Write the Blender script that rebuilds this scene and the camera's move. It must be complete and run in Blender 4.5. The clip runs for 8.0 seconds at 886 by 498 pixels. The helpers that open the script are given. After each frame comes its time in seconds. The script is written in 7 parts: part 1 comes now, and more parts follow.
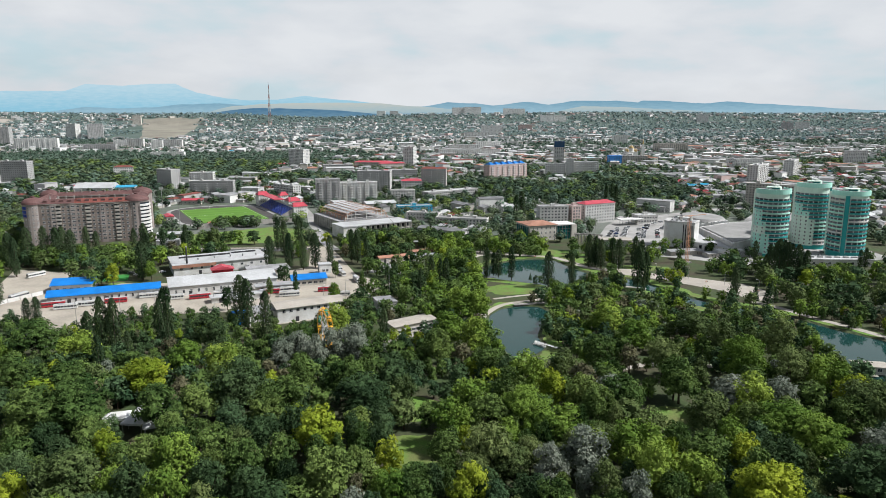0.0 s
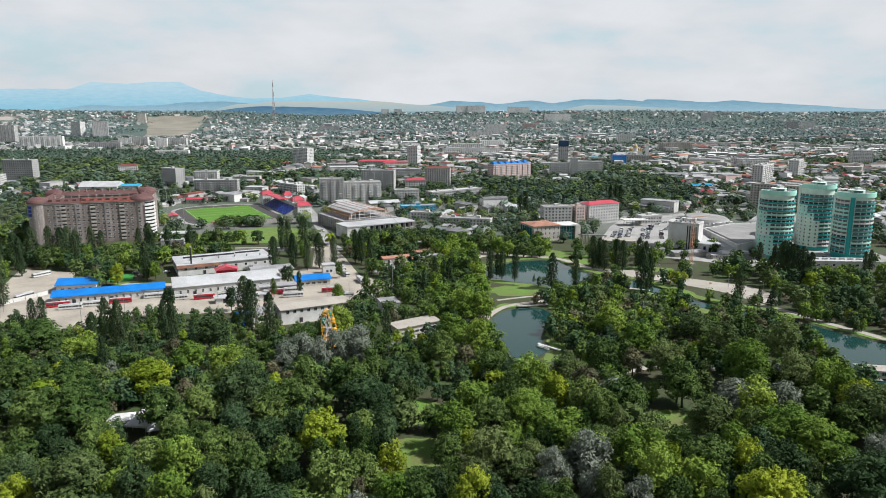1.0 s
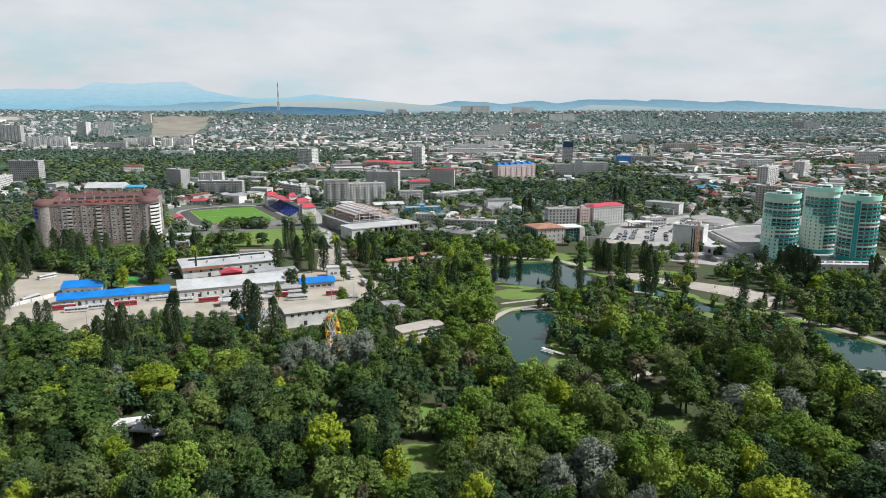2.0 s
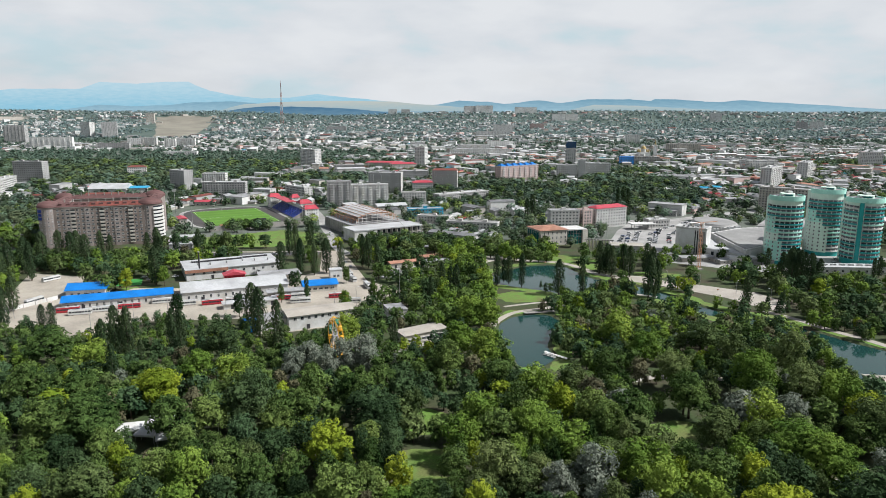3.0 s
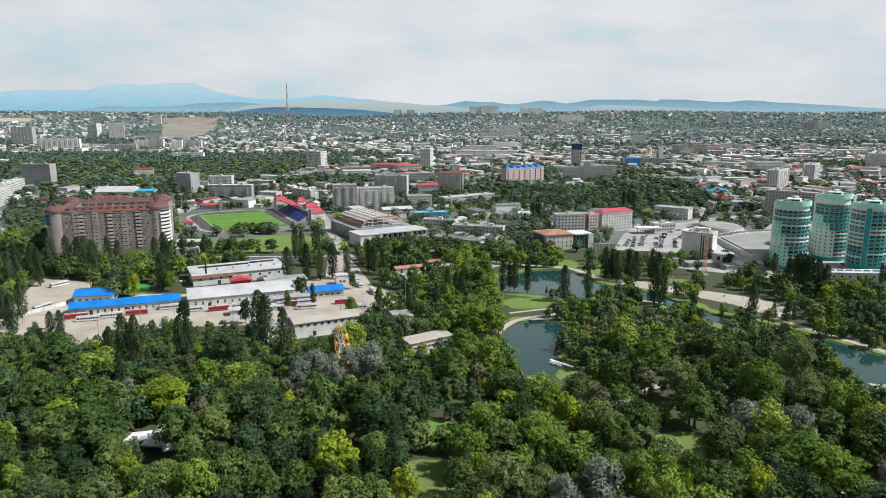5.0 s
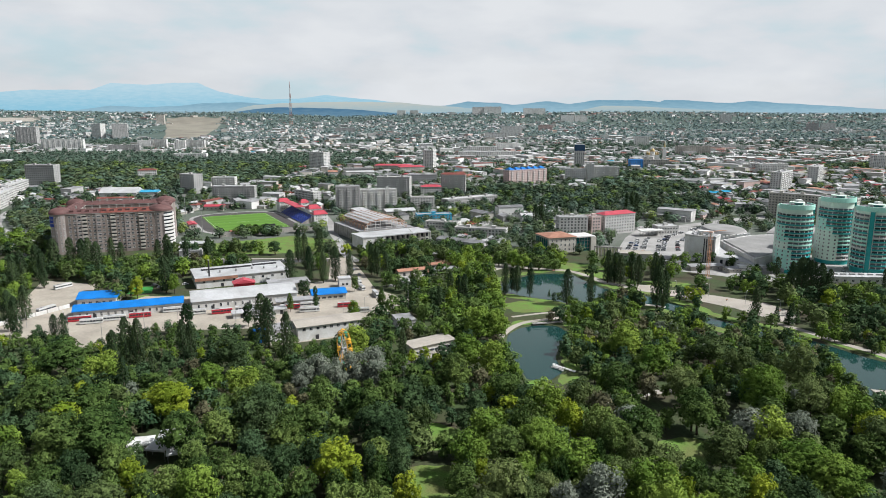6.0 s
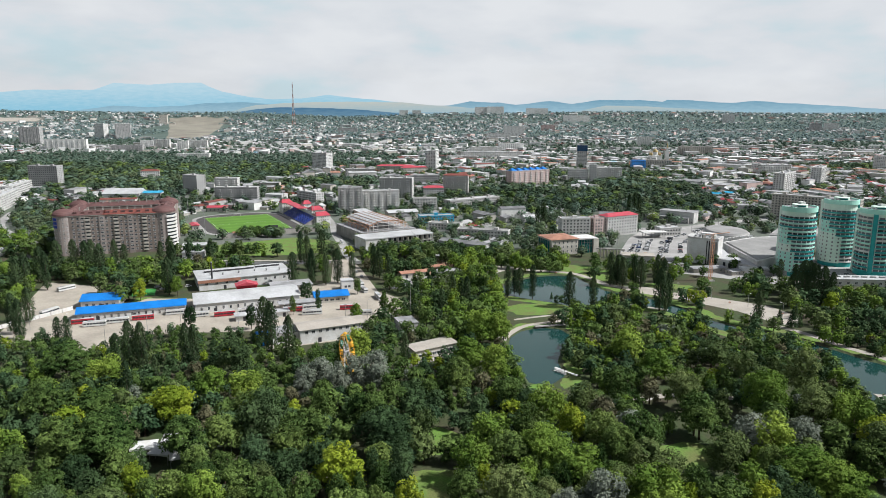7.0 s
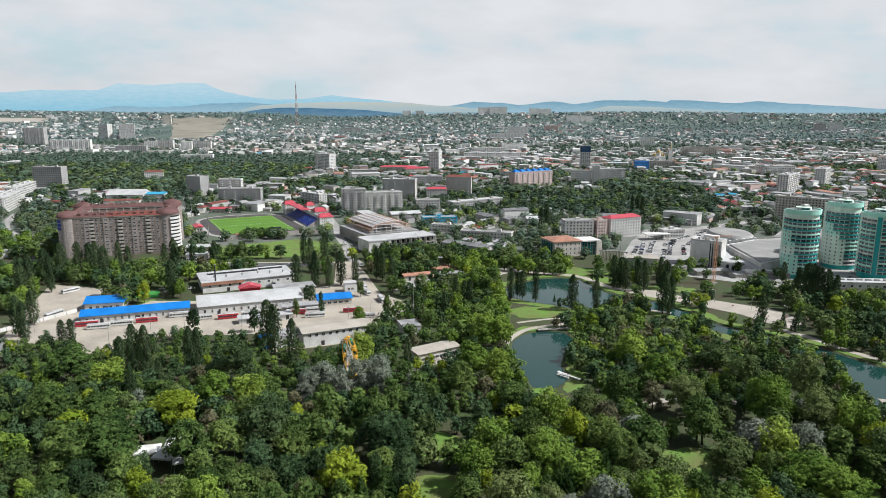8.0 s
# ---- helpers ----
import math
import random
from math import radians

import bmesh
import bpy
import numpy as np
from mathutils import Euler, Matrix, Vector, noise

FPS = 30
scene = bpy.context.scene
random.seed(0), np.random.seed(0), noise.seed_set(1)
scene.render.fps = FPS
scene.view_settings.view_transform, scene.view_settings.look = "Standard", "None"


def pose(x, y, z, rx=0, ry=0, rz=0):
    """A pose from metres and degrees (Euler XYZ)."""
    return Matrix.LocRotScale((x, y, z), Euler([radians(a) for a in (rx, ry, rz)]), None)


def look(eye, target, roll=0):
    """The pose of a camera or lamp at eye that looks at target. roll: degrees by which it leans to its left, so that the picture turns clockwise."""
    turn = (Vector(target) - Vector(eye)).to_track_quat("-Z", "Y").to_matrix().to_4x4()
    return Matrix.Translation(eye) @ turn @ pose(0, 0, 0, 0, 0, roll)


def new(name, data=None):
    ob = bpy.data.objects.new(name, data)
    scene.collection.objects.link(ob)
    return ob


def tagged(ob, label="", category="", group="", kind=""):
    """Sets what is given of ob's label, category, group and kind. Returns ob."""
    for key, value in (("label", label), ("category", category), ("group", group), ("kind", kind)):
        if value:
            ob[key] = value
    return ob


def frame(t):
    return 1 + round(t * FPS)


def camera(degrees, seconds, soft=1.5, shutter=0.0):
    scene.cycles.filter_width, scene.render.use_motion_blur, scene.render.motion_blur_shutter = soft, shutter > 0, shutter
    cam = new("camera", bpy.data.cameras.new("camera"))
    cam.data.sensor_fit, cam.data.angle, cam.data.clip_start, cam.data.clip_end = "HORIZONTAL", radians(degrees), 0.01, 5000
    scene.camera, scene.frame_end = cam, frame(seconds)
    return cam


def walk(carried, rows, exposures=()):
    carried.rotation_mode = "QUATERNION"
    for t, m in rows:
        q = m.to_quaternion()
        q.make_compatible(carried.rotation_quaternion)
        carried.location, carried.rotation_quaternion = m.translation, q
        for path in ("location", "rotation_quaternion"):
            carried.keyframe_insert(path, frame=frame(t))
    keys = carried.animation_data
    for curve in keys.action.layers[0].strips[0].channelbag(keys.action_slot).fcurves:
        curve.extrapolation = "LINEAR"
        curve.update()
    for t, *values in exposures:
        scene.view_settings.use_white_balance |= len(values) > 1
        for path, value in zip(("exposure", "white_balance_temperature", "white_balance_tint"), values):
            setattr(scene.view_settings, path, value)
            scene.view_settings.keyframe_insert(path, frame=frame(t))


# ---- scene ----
cam = camera(66.0, 8.0, 0.6)
PATH = [
    (0, (-0.029, 0.117, 105.918), (0.015, 2.078, 105.528), 0.0),
    (0.5, (-0.077, 0.174, 106.821), (-0.038, 2.135, 106.429), 0.0),
    (1, (0.026, 0.237, 107.656), (0.059, 2.197, 107.261), 0.1),
    (1.5, (0.04, 0.258, 108.662), (0.066, 2.218, 108.267), 0.1),
    (3, (0.181, 0.497, 111.755), (0.193, 2.457, 111.358), 0.1),
    (3.5, (0.119, 0.517, 112.674), (0.127, 2.477, 112.277), 0.0),
    (4, (0.095, 0.505, 113.651), (0.099, 2.466, 113.254), 0.0),
    (4.5, (0.058, 0.58, 114.587), (0.058, 2.54, 114.19), 0.0),
    (6, (0.058, 0.578, 117.756), (0.046, 2.538, 117.359), 0.1),
    (6.5, (-0.002, 0.711, 118.669), (-0.017, 2.671, 118.271), 0.1),
    (7, (0.047, 0.772, 119.568), (0.028, 2.732, 119.17), 0.1),
    (7.5, (0.153, 0.83, 120.471), (0.129, 2.79, 120.073), 0.1),
    (8, (0.074, 0.905, 121.322), (0.046, 2.865, 120.924), 0.1),
]
walk(cam, [(t, look(eye, target, roll)) for t, eye, target, roll in PATH])

# ---- world, sun and exposure ----
scene.view_settings.exposure = 0.43
scene.view_settings.use_white_balance = True
scene.view_settings.white_balance_temperature = 6120
scene.view_settings.white_balance_tint = 10
SUN_TO = Vector((0.85, -0.08, 0.93)).normalized()
elev = math.asin(SUN_TO.z)
world = bpy.data.worlds.new("sky")
scene.world = world
world.use_nodes = True
wn = world.node_tree.nodes
wl = world.node_tree.links
wn.clear()
w_out = wn.new("ShaderNodeOutputWorld")
w_mix = wn.new("ShaderNodeMixShader")
w_sky = wn.new("ShaderNodeTexSky")
w_sky.sky_type = "NISHITA"
w_sky.sun_disc = False
w_sky.sun_elevation = elev
w_sky.sun_rotation = math.atan2(SUN_TO.x, SUN_TO.y)
w_sky.air_density, w_sky.dust_density = 1.2, 2.0
w_bg = wn.new("ShaderNodeBackground")
w_bg.inputs["Strength"].default_value = 0.05 * 0.76
w_cloud = wn.new("ShaderNodeBackground")
w_cloud.inputs["Strength"].default_value = 0.60
w_co = wn.new("ShaderNodeTexCoord")
w_map = wn.new("ShaderNodeMapping")
w_map.inputs["Scale"].default_value = (1.5, 1.5, 4.6)
w_noise = wn.new("ShaderNodeTexNoise")
w_noise.inputs["Scale"].default_value = 1.15
w_noise.inputs["Detail"].default_value = 7
w_noise.inputs["Roughness"].default_value = 0.55
w_ramp = wn.new("ShaderNodeValToRGB")
w_ramp.color_ramp.elements[0].position, w_ramp.color_ramp.elements[0].color = 0.34, (0.86, 0.86, 0.86, 1)
w_ramp.color_ramp.elements[1].position, w_ramp.color_ramp.elements[1].color = 0.52, (1, 1, 1, 1)
w_noise2 = wn.new("ShaderNodeTexNoise")
w_noise2.inputs["Scale"].default_value = 3.3
w_noise2.inputs["Detail"].default_value = 8
w_ramp2 = wn.new("ShaderNodeValToRGB")
w_ramp2.color_ramp.elements[0].position, w_ramp2.color_ramp.elements[0].color = 0.33, (0.71, 0.845, 0.865, 1)
w_ramp2.color_ramp.elements[1].position, w_ramp2.color_ramp.elements[1].color = 0.47, (0.885, 0.895, 0.893, 1)
w_ramp2.color_ramp.elements.new(0.60).color = (0.970, 0.966, 0.948, 1)
wl.new(w_co.outputs["Generated"], w_map.inputs["Vector"])
wl.new(w_map.outputs[0], w_noise.inputs["Vector"])
wl.new(w_map.outputs[0], w_noise2.inputs["Vector"])
wl.new(w_noise.outputs["Fac"], w_ramp.inputs["Fac"])
wl.new(w_noise2.outputs["Fac"], w_ramp2.inputs["Fac"])
wl.new(w_ramp2.outputs["Color"], w_cloud.inputs["Color"])
wl.new(w_sky.outputs["Color"], w_bg.inputs["Color"])
w_sep = wn.new("ShaderNodeSeparateXYZ")
w_rng = wn.new("ShaderNodeMapRange")
w_rng.inputs["From Min"].default_value, w_rng.inputs["From Max"].default_value = 0.16, 0.60
w_rng.inputs["To Min"].default_value, w_rng.inputs["To Max"].default_value = 1.0, 0.22
w_mul = wn.new("ShaderNodeMath")
w_mul.operation = "MULTIPLY"
wl.new(w_co.outputs["Generated"], w_sep.inputs[0])
wl.new(w_sep.outputs["Z"], w_rng.inputs["Value"])
wl.new(w_ramp.outputs["Color"], w_mul.inputs[0])
wl.new(w_rng.outputs[0], w_mul.inputs[1])
wl.new(w_mul.outputs[0], w_mix.inputs[0])
wl.new(w_bg.outputs[0], w_mix.inputs[1])
wl.new(w_cloud.outputs[0], w_mix.inputs[2])
wl.new(w_mix.outputs[0], w_out.inputs["Surface"])

sun = new("sun", bpy.data.lights.new("sun", "SUN"))
sun.data.energy = 4.9
sun.data.angle = radians(0.6)
sun.data.color = (1.0, 0.965, 0.91)
sun.rotation_euler = (-SUN_TO).to_track_quat("-Z", "Y").to_euler()


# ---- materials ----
BASE_SCALE = 0.83  # darkens every material() base colour to offset the raised exposure


def material(name, colour, rough=0.8, vary=0.15, scale=0.3, fine=4.0, metal=0.0, bump=0.0, second=None, spec=0.3, rand=0.0):
    """A surface with variation at two scales, in metres; second: the colour of its stains."""
    m = bpy.data.materials.new(name)
    m.use_nodes = True
    n, l = m.node_tree.nodes, m.node_tree.links
    b = n["Principled BSDF"]
    b.inputs["Roughness"].default_value = rough
    b.inputs["Metallic"].default_value = metal
    b.inputs["Specular IOR Level"].default_value = spec
    geo = n.new("ShaderNodeNewGeometry")
    big, small = n.new("ShaderNodeTexNoise"), n.new("ShaderNodeTexNoise")
    big.inputs["Scale"].default_value, small.inputs["Scale"].default_value = scale, fine
    big.inputs["Detail"].default_value, small.inputs["Detail"].default_value = 4, 3
    l.new(geo.outputs["Position"], big.inputs["Vector"])
    l.new(geo.outputs["Position"], small.inputs["Vector"])
    ramp = n.new("ShaderNodeValToRGB")
    colour = tuple(c * BASE_SCALE for c in colour)
    second = second and tuple(c * BASE_SCALE for c in second)
    c2 = second or tuple(c * (1 - 2.2 * vary) for c in colour)
    ramp.color_ramp.elements[0].position, ramp.color_ramp.elements[0].color = 0.34, (*c2, 1)
    ramp.color_ramp.elements[1].position, ramp.color_ramp.elements[1].color = 0.62, (*colour, 1)
    l.new(big.outputs["Fac"], ramp.inputs["Fac"])
    hsv = n.new("ShaderNodeHueSaturation")
    rng = n.new("ShaderNodeMapRange")
    rng.inputs["From Min"].default_value, rng.inputs["From Max"].default_value = 0.25, 0.75
    rng.inputs["To Min"].default_value, rng.inputs["To Max"].default_value = 1 - vary, 1 + vary
    l.new(small.outputs["Fac"], rng.inputs["Value"])
    value = rng.outputs[0]
    if rand:
        info = n.new("ShaderNodeObjectInfo")
        r2 = n.new("ShaderNodeMapRange")
        r2.inputs["To Min"].default_value, r2.inputs["To Max"].default_value = 1 - rand, 1 + rand
        l.new(info.outputs["Random"], r2.inputs["Value"])
        mul = n.new("ShaderNodeMath")
        mul.operation = "MULTIPLY"
        l.new(value, mul.inputs[0])
        l.new(r2.outputs[0], mul.inputs[1])
        value = mul.outputs[0]
    l.new(value, hsv.inputs["Value"])
    l.new(ramp.outputs["Color"], hsv.inputs["Color"])
    l.new(hsv.outputs["Color"], b.inputs["Base Color"])
    if bump:
        bp = n.new("ShaderNodeBump")
        bp.inputs["Strength"].default_value = bump
        bp.inputs["Distance"].default_value = 0.2
        l.new(small.outputs["Fac"], bp.inputs["Height"])
        l.new(bp.outputs["Normal"], b.inputs["Normal"])
    return m


def leaf(name, colour, light, spread=0.28, through_leaf=0.07, grain=0.30, scale=0.09):
    """Foliage: colour varies from clump to clump and from tree to tree; some light passes the leaves."""
    m = bpy.data.materials.new(name)
    m.use_nodes = True
    n, l = m.node_tree.nodes, m.node_tree.links
    b = n["Principled BSDF"]
    b.inputs["Roughness"].default_value = 0.7
    b.inputs["Specular IOR Level"].default_value = 0.03
    geo = n.new("ShaderNodeNewGeometry")
    noise_n = n.new("ShaderNodeTexNoise")
    noise_n.inputs["Scale"].default_value = scale
    noise_n.inputs["Detail"].default_value = 3
    l.new(geo.outputs["Position"], noise_n.inputs["Vector"])
    mix = n.new("ShaderNodeMix")
    mix.data_type = "RGBA"
    mix.inputs["A"].default_value, mix.inputs["B"].default_value = (*colour, 1), (*light, 1)
    rng = n.new("ShaderNodeMapRange")
    rng.inputs["From Min"].default_value, rng.inputs["From Max"].default_value = 0.35, 0.65
    l.new(noise_n.outputs["Fac"], rng.inputs["Value"])
    avg = n.new("ShaderNodeMath")
    avg.operation = "MULTIPLY_ADD"
    avg.inputs[1].default_value = 1 - grain
    isl = n.new("ShaderNodeMath")
    isl.operation = "MULTIPLY"
    isl.inputs[1].default_value = grain
    l.new(geo.outputs["Random Per Island"], isl.inputs[0])
    l.new(rng.outputs[0], avg.inputs[0])
    l.new(isl.outputs[0], avg.inputs[2])
    l.new(avg.outputs[0], mix.inputs["Factor"])
    info = n.new("ShaderNodeObjectInfo")
    r2 = n.new("ShaderNodeMapRange")
    r2.inputs["To Min"].default_value, r2.inputs["To Max"].default_value = 1 - spread, 1 + spread
    l.new(info.outputs["Random"], r2.inputs["Value"])
    r3 = n.new("ShaderNodeMapRange")
    r3.inputs["To Min"].default_value, r3.inputs["To Max"].default_value = 0.506, 0.474
    l.new(info.outputs["Random"], r3.inputs["Value"])
    hsv = n.new("ShaderNodeHueSaturation")
    l.new(r2.outputs[0], hsv.inputs["Value"])
    l.new(r3.outputs[0], hsv.inputs["Hue"])
    l.new(mix.outputs["Result"], hsv.inputs["Color"])
    l.new(hsv.outputs["Color"], b.inputs["Base Color"])
    tr = n.new("ShaderNodeBsdfTranslucent")
    l.new(hsv.outputs["Color"], tr.inputs["Color"])
    ms = n.new("ShaderNodeMixShader")
    ms.inputs[0].default_value = through_leaf
    l.new(b.outputs[0], ms.inputs[1])
    l.new(tr.outputs[0], ms.inputs[2])
    l.new(ms.outputs[0], n["Material Output"].inputs["Surface"])
    return m


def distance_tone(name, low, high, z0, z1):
    """The far hills of the backdrop: a plain glowing distance, haze painted in, its tint changing with height."""
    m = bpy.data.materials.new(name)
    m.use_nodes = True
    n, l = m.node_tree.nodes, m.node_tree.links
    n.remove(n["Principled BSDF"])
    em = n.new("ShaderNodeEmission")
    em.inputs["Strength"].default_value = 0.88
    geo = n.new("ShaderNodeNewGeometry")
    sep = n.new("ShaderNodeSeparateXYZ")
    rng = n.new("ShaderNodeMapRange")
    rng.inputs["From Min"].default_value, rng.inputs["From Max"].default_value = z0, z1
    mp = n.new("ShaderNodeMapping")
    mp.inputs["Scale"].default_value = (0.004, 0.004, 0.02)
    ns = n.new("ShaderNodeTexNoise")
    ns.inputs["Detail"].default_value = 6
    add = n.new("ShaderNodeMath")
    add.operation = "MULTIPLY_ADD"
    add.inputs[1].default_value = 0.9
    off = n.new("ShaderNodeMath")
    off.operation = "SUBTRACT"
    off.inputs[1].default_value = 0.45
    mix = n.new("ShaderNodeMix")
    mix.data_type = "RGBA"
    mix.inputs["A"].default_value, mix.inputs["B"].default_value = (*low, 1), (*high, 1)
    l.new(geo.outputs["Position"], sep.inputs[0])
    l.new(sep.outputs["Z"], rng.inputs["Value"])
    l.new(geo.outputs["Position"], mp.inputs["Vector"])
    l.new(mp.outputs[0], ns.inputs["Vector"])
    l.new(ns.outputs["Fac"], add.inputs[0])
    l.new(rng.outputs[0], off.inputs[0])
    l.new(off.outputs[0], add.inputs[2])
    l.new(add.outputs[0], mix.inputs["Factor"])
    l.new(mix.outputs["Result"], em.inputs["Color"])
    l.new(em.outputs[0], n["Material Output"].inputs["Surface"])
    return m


def glossy_glass(name, colour, rough=0.08):
    m = bpy.data.materials.new(name)
    m.use_nodes = True
    b = m.node_tree.nodes["Principled BSDF"]
    b.inputs["Base Color"].default_value = (*colour, 1)
    b.inputs["Roughness"].default_value = rough
    b.inputs["Specular IOR Level"].default_value = 0.6
    return m


M_LEAF = {
    "green": leaf("leaf_green", (0.020, 0.048, 0.013), (0.122, 0.192, 0.050)),
    "bright": leaf("leaf_bright", (0.044, 0.098, 0.015), (0.188, 0.285, 0.048)),
    "yellow": leaf("leaf_yellow", (0.088, 0.150, 0.014), (0.245, 0.315, 0.030)),
    "dark": leaf("leaf_dark", (0.014, 0.031, 0.013), (0.066, 0.114, 0.045)),
    "blue": leaf("leaf_blue_green", (0.020, 0.046, 0.022), (0.082, 0.142, 0.064)),
    "dry": leaf("leaf_half_dry", (0.058, 0.058, 0.032), (0.150, 0.148, 0.080)),
    "olive": leaf("leaf_olive", (0.032, 0.058, 0.018), (0.130, 0.178, 0.062)),
    "silver": leaf("leaf_silver", (0.105, 0.130, 0.095), (0.215, 0.240, 0.190), 0.12),
    "poplar": leaf("leaf_poplar", (0.019, 0.038, 0.019), (0.060, 0.092, 0.041), 0.18),
    # city kinds: copies of the park leaf colours, less saturated and less grainy
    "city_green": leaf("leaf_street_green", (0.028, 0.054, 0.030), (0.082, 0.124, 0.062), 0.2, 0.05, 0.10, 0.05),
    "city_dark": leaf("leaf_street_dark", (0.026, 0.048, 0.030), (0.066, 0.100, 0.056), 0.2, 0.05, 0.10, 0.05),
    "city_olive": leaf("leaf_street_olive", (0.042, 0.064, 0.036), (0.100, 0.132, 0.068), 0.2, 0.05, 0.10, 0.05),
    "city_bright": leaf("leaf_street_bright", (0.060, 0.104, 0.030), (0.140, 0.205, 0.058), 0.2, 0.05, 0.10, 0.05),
    # far and hill leaves carry distance haze in paler, bluer base colours
    "far": leaf("leaf_far_haze", (0.060, 0.098, 0.074), (0.112, 0.162, 0.116), 0.2, 0.05, 0.10, 0.02),
    "hill": leaf("leaf_hill_haze", (0.125, 0.178, 0.180), (0.185, 0.242, 0.236), 0.2, 0.05, 0.10, 0.01),
}
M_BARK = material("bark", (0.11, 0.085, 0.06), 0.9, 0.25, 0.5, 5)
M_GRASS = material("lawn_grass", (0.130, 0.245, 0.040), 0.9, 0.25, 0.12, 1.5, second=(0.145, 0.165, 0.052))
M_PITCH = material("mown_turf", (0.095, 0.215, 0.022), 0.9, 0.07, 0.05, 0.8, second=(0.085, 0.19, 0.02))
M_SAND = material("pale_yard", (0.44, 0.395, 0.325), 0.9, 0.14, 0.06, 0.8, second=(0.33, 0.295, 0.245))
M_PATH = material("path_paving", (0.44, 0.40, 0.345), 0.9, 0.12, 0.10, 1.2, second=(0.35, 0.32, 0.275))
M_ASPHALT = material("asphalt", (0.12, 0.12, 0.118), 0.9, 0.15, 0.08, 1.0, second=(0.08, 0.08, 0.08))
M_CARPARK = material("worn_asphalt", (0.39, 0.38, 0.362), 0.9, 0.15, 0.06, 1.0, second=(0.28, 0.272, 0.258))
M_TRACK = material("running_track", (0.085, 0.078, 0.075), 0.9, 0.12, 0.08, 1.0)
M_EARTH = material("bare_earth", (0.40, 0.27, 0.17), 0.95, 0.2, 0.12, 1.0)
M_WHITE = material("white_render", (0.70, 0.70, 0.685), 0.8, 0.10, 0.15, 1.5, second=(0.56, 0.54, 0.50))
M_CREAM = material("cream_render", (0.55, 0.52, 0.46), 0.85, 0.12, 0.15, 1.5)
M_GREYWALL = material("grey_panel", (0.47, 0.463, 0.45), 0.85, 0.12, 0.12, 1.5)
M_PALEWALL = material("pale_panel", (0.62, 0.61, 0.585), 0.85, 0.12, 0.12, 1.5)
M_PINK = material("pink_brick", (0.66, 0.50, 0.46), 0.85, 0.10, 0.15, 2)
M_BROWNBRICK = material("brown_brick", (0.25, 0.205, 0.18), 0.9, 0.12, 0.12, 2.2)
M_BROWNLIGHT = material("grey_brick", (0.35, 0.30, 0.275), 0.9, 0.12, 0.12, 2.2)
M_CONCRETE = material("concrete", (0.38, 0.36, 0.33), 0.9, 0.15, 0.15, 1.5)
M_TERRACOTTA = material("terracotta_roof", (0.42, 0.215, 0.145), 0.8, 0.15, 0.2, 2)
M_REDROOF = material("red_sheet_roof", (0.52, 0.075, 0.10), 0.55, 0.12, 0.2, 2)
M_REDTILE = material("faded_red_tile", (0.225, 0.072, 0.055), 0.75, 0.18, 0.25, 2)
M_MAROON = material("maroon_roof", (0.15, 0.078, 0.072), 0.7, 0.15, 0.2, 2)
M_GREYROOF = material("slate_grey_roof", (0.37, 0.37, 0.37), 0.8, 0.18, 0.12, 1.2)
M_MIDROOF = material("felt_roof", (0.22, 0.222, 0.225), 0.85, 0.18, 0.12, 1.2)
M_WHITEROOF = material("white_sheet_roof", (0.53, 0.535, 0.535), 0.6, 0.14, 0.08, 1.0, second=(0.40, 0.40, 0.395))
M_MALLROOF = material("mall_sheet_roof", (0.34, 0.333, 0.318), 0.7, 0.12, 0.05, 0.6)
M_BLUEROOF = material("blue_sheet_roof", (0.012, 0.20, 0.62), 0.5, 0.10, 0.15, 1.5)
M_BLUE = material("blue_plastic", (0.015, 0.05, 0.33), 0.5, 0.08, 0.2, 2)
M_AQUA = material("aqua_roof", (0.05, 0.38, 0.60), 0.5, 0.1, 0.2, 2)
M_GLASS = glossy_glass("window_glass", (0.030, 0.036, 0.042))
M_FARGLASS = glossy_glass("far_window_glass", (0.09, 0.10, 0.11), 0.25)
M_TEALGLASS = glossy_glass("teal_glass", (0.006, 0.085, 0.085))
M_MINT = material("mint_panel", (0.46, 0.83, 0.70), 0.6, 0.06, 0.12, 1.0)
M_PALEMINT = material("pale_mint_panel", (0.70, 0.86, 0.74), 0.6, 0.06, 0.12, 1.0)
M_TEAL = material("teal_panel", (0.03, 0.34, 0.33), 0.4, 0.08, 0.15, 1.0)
# extra pale wall and roof: haze on the far city put into base colour
M_WHITEHAZE = material("white_haze_wall", (0.82, 0.81, 0.78), 0.85, 0.08, 0.02, 0.3)
M_HAZEROOF = material("haze_pale_roof", (0.66, 0.66, 0.65), 0.8, 0.10, 0.02, 0.3)
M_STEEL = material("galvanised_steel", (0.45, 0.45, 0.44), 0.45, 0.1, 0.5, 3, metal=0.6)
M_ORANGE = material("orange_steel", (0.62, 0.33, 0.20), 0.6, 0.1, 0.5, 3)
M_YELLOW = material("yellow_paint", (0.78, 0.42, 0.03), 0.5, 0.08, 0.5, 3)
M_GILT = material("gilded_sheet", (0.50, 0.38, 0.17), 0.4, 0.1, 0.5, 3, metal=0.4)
M_MAST = material("muted_red_steel", (0.42, 0.20, 0.16), 0.6, 0.1, 0.5, 3)
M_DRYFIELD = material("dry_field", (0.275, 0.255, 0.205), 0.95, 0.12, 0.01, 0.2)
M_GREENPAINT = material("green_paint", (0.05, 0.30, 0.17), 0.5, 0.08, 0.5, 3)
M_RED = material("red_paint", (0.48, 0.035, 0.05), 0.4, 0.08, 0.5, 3)
